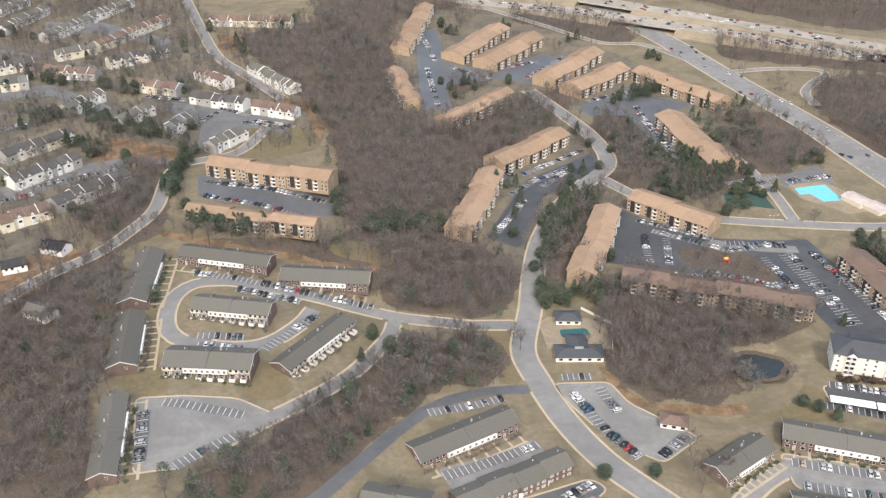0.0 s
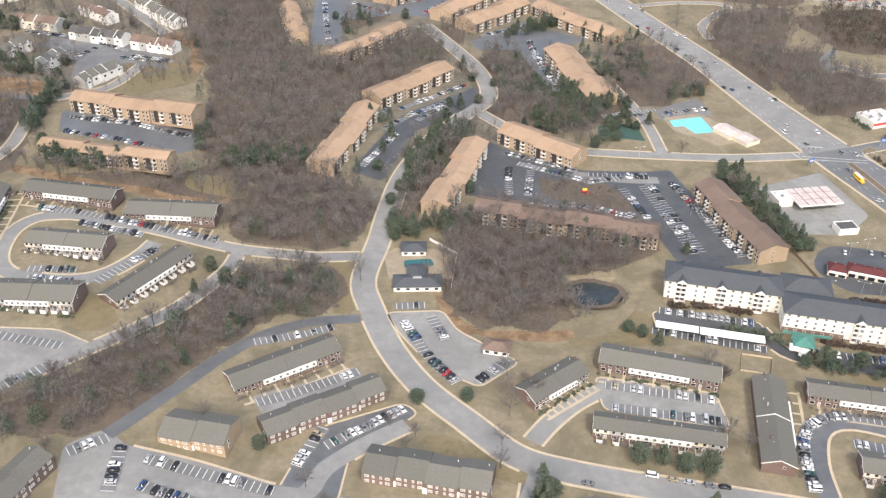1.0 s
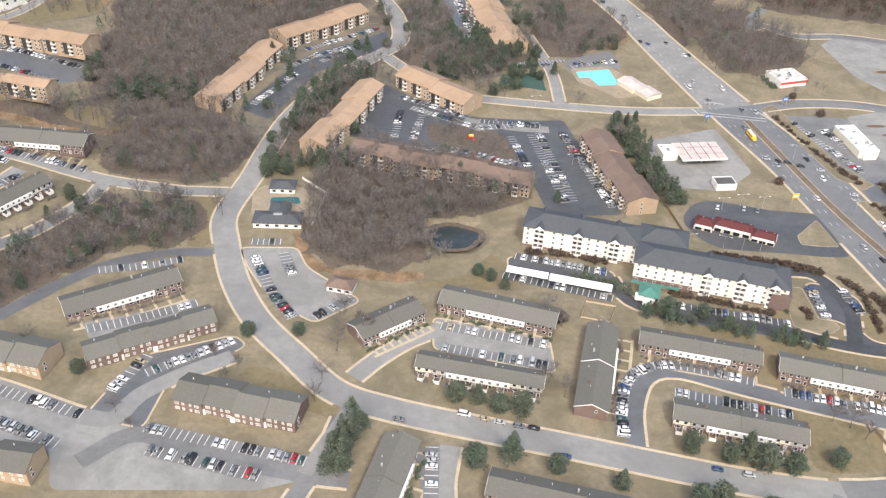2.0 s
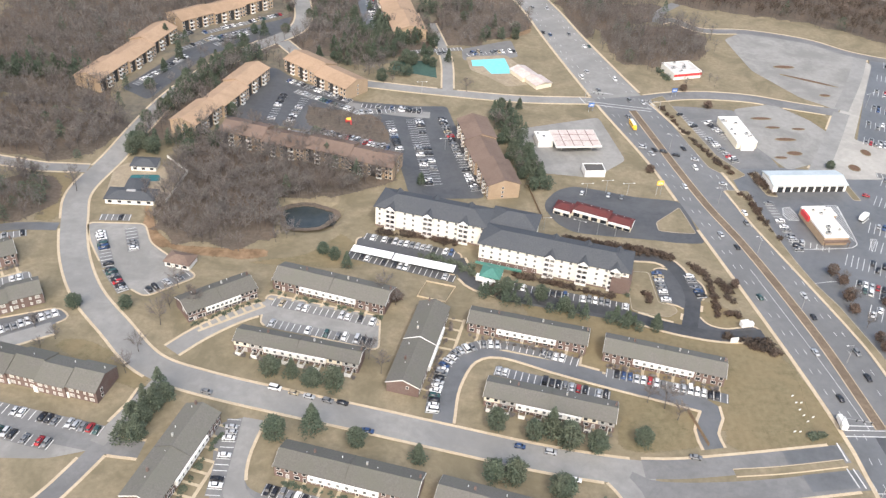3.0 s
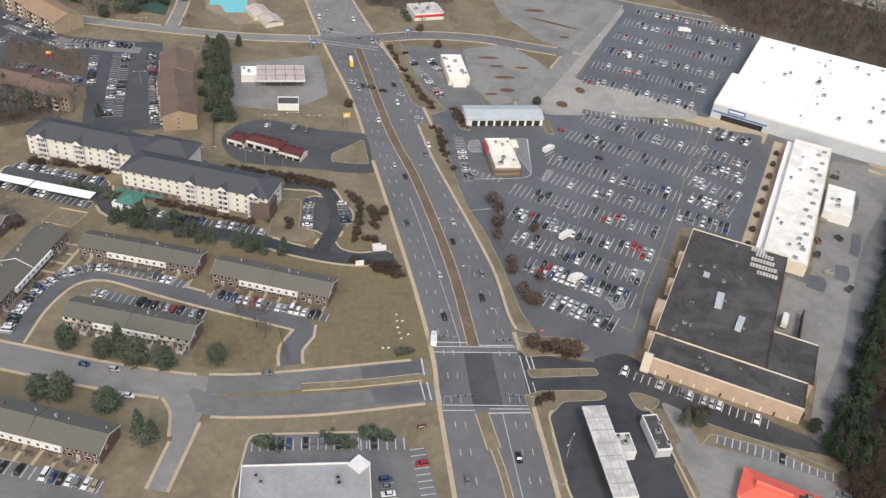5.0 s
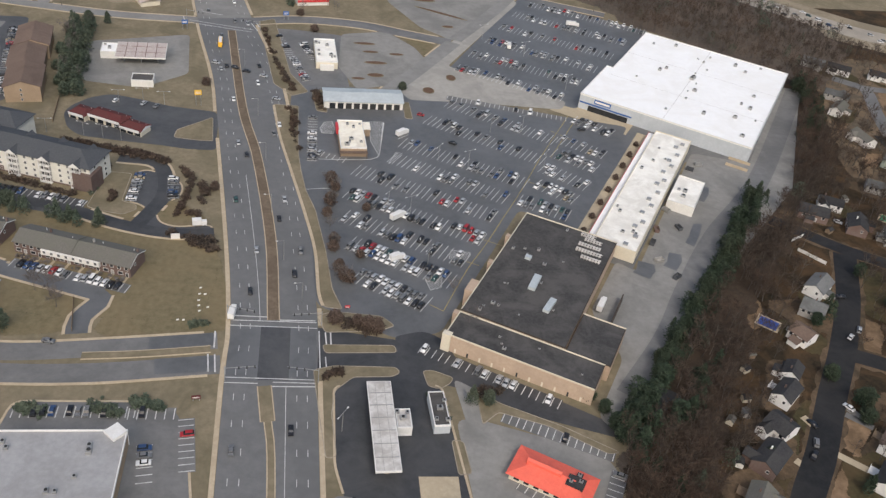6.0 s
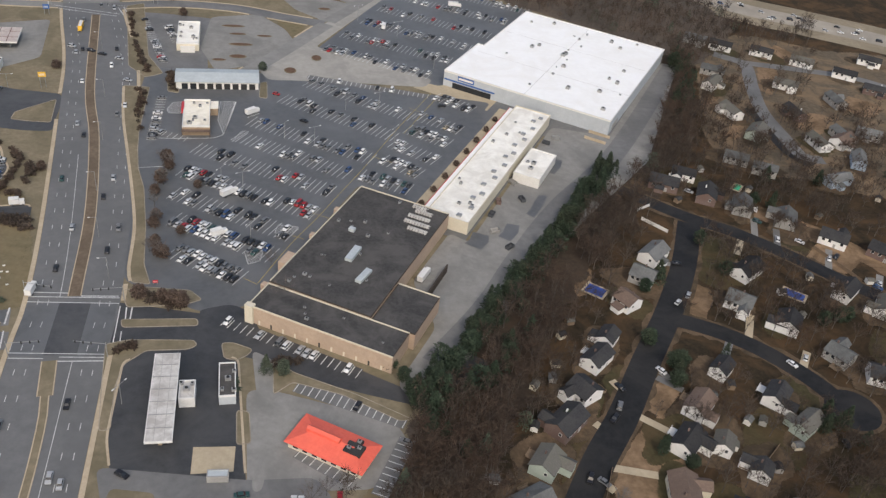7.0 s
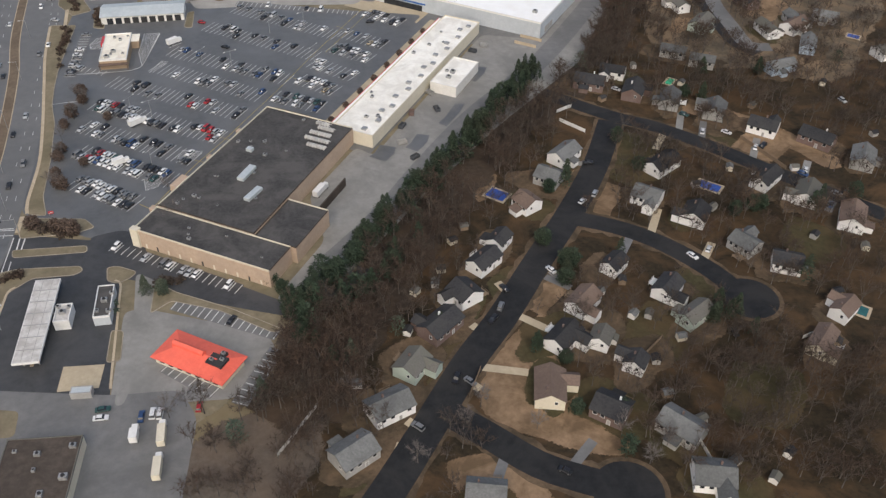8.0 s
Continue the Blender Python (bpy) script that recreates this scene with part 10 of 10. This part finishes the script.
# roadside signs
pole_sign(337.7, 397.4, 12, YELLOW, "tall yellow roadside shop sign", 9)
pole_sign(312.7, 492.9, 12, BLUE, "blue fuel price sign by the road", 6)
pole_sign(370.7, 521.3, 12, BLUE, "blue roadside shop sign on poles", 6)
pole_sign(349.1, 279.2, 12, SIDING, "low pale entrance sign", 2.6)
pole_sign(374.0, 188.0, 12, ROOF_RED, "dark red shop sign on a lawn", 2.4, 3.0, 1.3)
pole_sign(422.9, 241.0, 12, RED, "red entrance sign in a flower bed", 1.8, 2.0, 1.0)
# lorries, vans and a bus
lorry(379.5, 233.0, 87, 7, WHITE, WHITE, "white box lorry waiting at the crossing")
lorry(444.9, 384.2, 45, 8, WHITE, WHITE, "white box lorry parked across bays")
lorry(442.7, 306.6, 44, 8.5, WHITE, WHITE, "white lorry parked in the car park")
lorry(514.6, 511.3, 85, 7, WHITE, WHITE, "white lorry with a dark cab in the car park")
lorry(564.3, 559.3, -2, 9, WHITE, WHITE, "white caravan trailer parked in the upper lot")
lorry(442.4, 275.3, 32, 7, WHITE, WHITE, "white lorry parked between cars")
lorry(243.6, 309.5, 38, 6, WHITE, WHITE, "white van by the carports")
# two cream lorries stand in for stacks of wrapped goods
lorry(487.2, 130.3, 97, 9, SIDING_CREAM, WHITE, "cream lorry in place of wrapped goods in the yard")
lorry(488.3, 118.2, 95, 9, SIDING_CREAM, WHITE, "second cream lorry in place of stacked goods in the yard")
lorry(479.0, 130.4, 95, 6, WHITE, WHITE, "white van parked in the yard")
lorry(527.7, 252.5, 63, 9, WHITE, WHITE, "white trailer at the loading dock")
lorry(357.2, 289.8, 14, 6, WHITE, WHITE, "white minibus by the workshop")
lorry(240.8, 312.7, -14, 6, WHITE, WHITE, "white minibus at the workshop")
school_bus(336.6, 475.3, -83)
# fences
fence((522.4, 121.8), (527.7, 130.9), SIDING, "white panel fence at the wood's edge", 1.8)
fence((527.7, 130.9), (532.6, 139.9), SIDING, "white panel fence at the wood's edge", 1.8)
fence((211.3, 299.3), (215.2, 310.5), KERB, "low pale fence round a small plot", 1.0)
fence((215.2, 310.5), (228.5, 307.4), KERB, "low pale fence round a small plot", 1.0)
fence((228.5, 307.4), (224.1, 296.3), KERB, "low pale fence round a small plot", 1.0)
fence((211.3, 299.3), (224.1, 296.3), KERB, "low pale fence round a small plot", 1.0)
fence((267.2, 400.3), (272.8, 367.3), TIMBER, "weathered board fence beside the flats", 1.8)
fence((320.0, 236.4), (324.2, 218.8), TIMBER, "dark rail fence along the drive", 1.8)
fence((71.4, 408.4), (86.0, 394.0), SIDING, "white fence round the pool yard", 1.8)
fence((86.0, 394.0), (82.3, 364.0), SIDING, "white fence round the pool yard", 1.8)
fence((580.6, 142.1), (585.1, 153.9), TIMBER, "board fence between yards", 1.8)
fence((696.3, 164.3), (708.1, 169.3), WHITE, "low white garden fence beside a house", 1.8)
fence((713.0, 288.7), (725.2, 264.1), TIMBER, "board fence between gardens", 1.8)
fence((648.3, 127.4), (650.9, 114.7), WHITE, "white fence beside a house", 1.8)
fence((637.9, 155.9), (647.8, 165.9), TIMBER, "board fence between yards", 1.8)
fence((633.4, 312.3), (640.8, 317.1), WHITE, "white fence behind a house", 1.8)
fence((633.6, 304.9), (643.7, 295.1), WHITE, "white fence behind a house", 1.8)
# hatched and yellow markings
hatch([(427.2, 395.7), (434.8, 396.4), (433.3, 360.6), (428.6, 375.2)], 1.3, 0.34)
hatch([(402.0, 383.8), (403.8, 390.9), (407.9, 392.2), (409.5, 385.7), (409.3, 379.6), (403.4, 379.2)], 1.3, 0.34)
painted(smooth_line([(403.3, 353.1), (413.5, 354.1), (428.9, 356.6), (432.5, 359.4), (433.5, 364.6), (435.2, 395.8)]), 0.45)
hatch([(438.1, 353.9), (441.6, 365.7), (445.0, 365.2)])
hatch([(442.8, 379.5), (446.2, 387.5), (448.4, 384.8)])
hatch([(466.2, 285.2), (474.8, 284.2), (472.4, 277.6), (465.1, 278.8)])
hatch([(454.2, 263.6), (461.8, 268.4), (460.9, 258.6), (456.4, 256.2)])
painted(smooth_line([(540.3, 422.8), (518.9, 375.5), (502.1, 335.3), (493.2, 315.7), (482.3, 291.5), (472.5, 271.6), (461.4, 244.0)]), 0.28, True)
painted(smooth_line([(544.1, 419.4), (523.2, 373.3)]), 0.28, True)
painted(smooth_line([(507.0, 348.2), (516.6, 343.2)]), 0.28, True)
painted(smooth_line([(527.2, 403.0), (537.4, 395.2)]), 0.28, True)
painted(smooth_line([(479.8, 295.6), (489.9, 291.1)]), 0.28, True)
painted(smooth_line([(472.4, 277.6), (477.8, 275.4)]), 0.28, True)
painted(smooth_line([(455.7, 247.0), (461.4, 243.3)]), 0.28, True)
painted(smooth_line([(299.6, 312.1), (309.5, 311.2)]), 0.3)
painted(smooth_line([(396.0, 323.9), (408.5, 327.2)]), 0.3)
painted(smooth_line([(406.0, 326.4), (413.6, 328.0)]), 0.3)
# back gardens: sheds, pools and covers
shed(545.1, 148.5, 0, SIDING, ROOF_LIGHT, "small white garden shed behind a house")
shed(608.1, 245.3, 17, SIDING_GREY, ROOF_GREY, "small grey garden shed behind a house")
shed(656.6, 322.9, 34, TIMBER, ROOF_BLACK, "small timber garden shed behind a house")
shed(698.3, 337.0, 51, SIDING_CREAM, ROOF_LIGHT, "small cream garden shed behind a house")
shed(631.2, 165.2, 68, SIDING, ROOF_GREY, "small white garden shed behind a house")
shed(643.5, 155.7, 85, SIDING_GREY, ROOF_BLACK, "small grey garden shed behind a house")
shed(643.7, 141.1, 12, TIMBER, ROOF_LIGHT, "small timber garden shed behind a house")
shed(651.8, 130.5, 29, SIDING_CREAM, ROOF_GREY, "small cream garden shed behind a house")
shed(674.8, 116.8, 46, SIDING, ROOF_BLACK, "small white garden shed behind a house")
shed(607.2, 243.5, 63, SIDING_GREY, ROOF_LIGHT, "small grey garden shed behind a house")
shed(589.0, 202.6, 80, TIMBER, ROOF_GREY, "small timber garden shed behind a house")
shed(574.4, 203.1, 7, SIDING_CREAM, ROOF_BLACK, "small cream garden shed behind a house")
shed(630.7, 189.0, 24, SIDING, ROOF_LIGHT, "small white garden shed behind a house")
shed(685.6, 237.4, 41, SIDING_GREY, ROOF_GREY, "small grey garden shed behind a house")
shed(707.0, 161.3, 58, TIMBER, ROOF_BLACK, "small timber garden shed behind a house")
shed(700.7, 264.8, 75, SIDING_CREAM, ROOF_LIGHT, "small cream garden shed behind a house")
shed(728.8, 264.0, 2, SIDING, ROOF_GREY, "small white garden shed behind a house")
shed(774.4, 289.5, 19, SIDING_GREY, ROOF_BLACK, "small grey garden shed behind a house")
shed(744.8, 245.3, 36, TIMBER, ROOF_LIGHT, "small timber garden shed behind a house")
shed(564.7, 191.2, 53, SIDING_CREAM, ROOF_GREY, "small cream garden shed behind a house")
shed(561.8, 171.5, 70, SIDING, ROOF_BLACK, "small white garden shed behind a house")
shed(572.0, 195.4, 87, SIDING_GREY, ROOF_LIGHT, "small grey garden shed behind a house")
shed(584.4, 227.7, 14, TIMBER, ROOF_GREY, "small timber garden shed behind a house")
shed(579.5, 219.2, 31, SIDING_CREAM, ROOF_BLACK, "small cream garden shed behind a house")
shed(640.5, 177.1, 48, SIDING, ROOF_LIGHT, "small white garden shed behind a house")
shed(646.0, 177.0, 65, SIDING_GREY, ROOF_GREY, "small grey garden shed behind a house")
shed(640.1, 194.8, 82, TIMBER, ROOF_BLACK, "small timber garden shed behind a house")
shed(654.6, 165.7, 9, SIDING_CREAM, ROOF_LIGHT, "small cream garden shed behind a house")
shed(702.5, 202.2, 26, SIDING, ROOF_GREY, "small white garden shed behind a house")
shed(720.5, 218.4, 43, SIDING_GREY, ROOF_BLACK, "small grey garden shed behind a house")
shed(708.9, 198.9, 60, TIMBER, ROOF_LIGHT, "small timber garden shed behind a house")
shed(737.6, 211.0, 77, SIDING_CREAM, ROOF_GREY, "small cream garden shed behind a house")
shed(682.9, 253.0, 4, SIDING, ROOF_BLACK, "small white garden shed behind a house")
shed(669.1, 265.6, 21, SIDING_GREY, ROOF_LIGHT, "small grey garden shed behind a house")
shed(726.6, 315.1, 38, TIMBER, ROOF_GREY, "small timber garden shed behind a house")
shed(768.4, 335.4, 55, SIDING_CREAM, ROOF_BLACK, "small cream garden shed behind a house")
shed(704.2, 365.8, 72, SIDING, ROOF_LIGHT, "small white garden shed behind a house")
shed(678.2, 354.4, 89, SIDING_GREY, ROOF_GREY, "small grey garden shed behind a house")
shed(716.8, 186.3, 16, TIMBER, ROOF_BLACK, "small timber garden shed behind a house")
shed(657.7, 114.4, 33, SIDING_CREAM, ROOF_LIGHT, "small cream garden shed behind a house")
shed(667.5, 108.1, 50, SIDING, ROOF_GREY, "small white garden shed behind a house")
shed(597.1, 222.1, 67, SIDING_GREY, ROOF_BLACK, "small grey garden shed behind a house")
garden_pool(720.0, 178.8, -35, 10, 5, POOL_COVER, "dark green covered garden pool with pale surround")
garden_pool(599.7, 249.4, -35, 8, 6, TARP, "garden pool under a blue tarpaulin")
garden_pool(688.8, 252.8, -35, 9, 5, TARP, "blue tarpaulin spread in a back garden")
garden_pool(804.7, 386.0, -35, 6, 4, TARP, "blue tarpaulin behind a house")
garden_pool(693.4, 339.9, -35, 3, 6, BRIGHT_GREEN, "bright green shade cloth behind a house")
# shrubs
shrubs([(208.2, 327.6), (229.6, 325.0), (246.0, 313.1), (261.6, 310.2)], 61, 1.5)
shrubs([(256.6, 318.6), (277.2, 312.6), (301.4, 305.4)], 70, 0.5)
shrubs([(189.6, 347.3), (206.1, 346.4), (228.5, 341.2)], 60, 0.8)
shrubs([(365.9, 225.9), (370.3, 226.2)], 17, 0.7)
shrubs([(345.9, 282.8), (365.1, 278.5)], 30, 1.0)
shrubs([(355.0, 277.8), (366.4, 273.1)], 40, 1.2)
shrubs([(353.4, 321.7), (356.2, 306.2)], 26, 1.3)
shrubs([(350.9, 298.7), (355.2, 297.2)], 14, 0.9)
shrubs([(315.6, 310.4), (317.4, 304.2)], 12, 0.8)
shrubs([(366.6, 565.9), (371.9, 548.0)], 21, 1.5)
shrubs([(420.2, 233.0), (436.1, 228.5)], 40, 1.3)
shrubs([(416.4, 203.2), (422.6, 205.9)], 14, 0.8)
shrubs([(472.6, 198.9), (478.5, 200.6)], 18, 1.2)
shrubs([(354.0, 185.5), (363.7, 183.6)], 41, 1.0)
shrubs([(455.0, 196.0), (459.5, 185.3)], 31, 0.8)
shrubs([(316.7, 181.1), (326.3, 179.0)], 31, 1.0)
shrubs([(341.6, 183.2), (349.3, 179.7)], 31, 1.0)
shrubs([(283.8, 351.0), (307.3, 346.0), (321.0, 343.0), (333.5, 339.5)], 150, 1.1)
shrubs([(340.5, 335.0), (347.6, 324.0), (347.4, 308.0), (346.6, 297.0)], 60, 0.6)
shrubs([(306.6, 330.0), (307.0, 306.0)], 41, 0.5)
shrubs([(286.5, 342.8), (308.2, 330.7)], 50, 1.5)
shrubs([(396.8, 424.4), (401.8, 404.2)], 24, 1.1)
shrubs([(357.5, 508.6), (372.0, 456.7), (384.6, 424.4)], 60, 0.8)
shrubs([(383.2, 403.0), (387.9, 395.4), (387.4, 379.1)], 40, 1.4)
shrubs([(388.6, 377.1), (391.6, 342.4)], 40, 1.2)
shrubs([(396.9, 419.5), (400.2, 412.4)], 12, 1.0)
# small white markers on the lawn by the crossing
marker_post(365.0, 247.8)
marker_post(365.3, 244.0)
marker_post(365.6, 240.2)
marker_post(366.2, 237.1)
marker_post(366.9, 234.0)
marker_post(362.1, 228.3)
marker_post(359.9, 228.2)
marker_post(369.7, 236.4)
marker_post(367.4, 244.1)

# kerbs along every paved edge, left open where another paved surface joins
for i, (q, kind) in enumerate(BAYS):
    sheet("parking_lot", [q], 0.145 + 0.0002 * i, ASPHALT[kind], "worn asphalt parking bays beside the drive")
kerb_quads = []
for own, line, w in EDGES:
    line = np.asarray(line)
    if len(line) < 2:
        continue
    free = np.ones(len(line), bool)
    lo, hi = line.min(0), line.max(0)
    for k, (o, a, b) in enumerate(PAVED):
        if k != own and (a < hi).all() and (b > lo).all():
            free &= ~inside(line, o)
    q = quads_between(offset(line, w / 2), offset(line, -w / 2))
    kerb_quads += [q[i] for i in range(len(q)) if free[i] and free[i + 1]]
raised("kerb", kerb_quads, 0, 0.2, KERB, "worn tan concrete kerbs and gutters along streets and lots")
sheet("road_marking", MARKS, 0.165, PAINT, "worn white bay lines, lane dashes and stop lines")
if YELLOW_MARKS:
    sheet("road_marking", YELLOW_MARKS, 0.165, YELLOW_PAINT, "worn yellow lane lines on asphalt")
place_cars()

# the drawn scale
for ob in list(scene.objects):
    if ob.parent is None and ob.type in ("MESH", "EMPTY", "CURVE"):
        ob.matrix_basis = Matrix.Scale(SCALE, 4) @ ob.matrix_basis
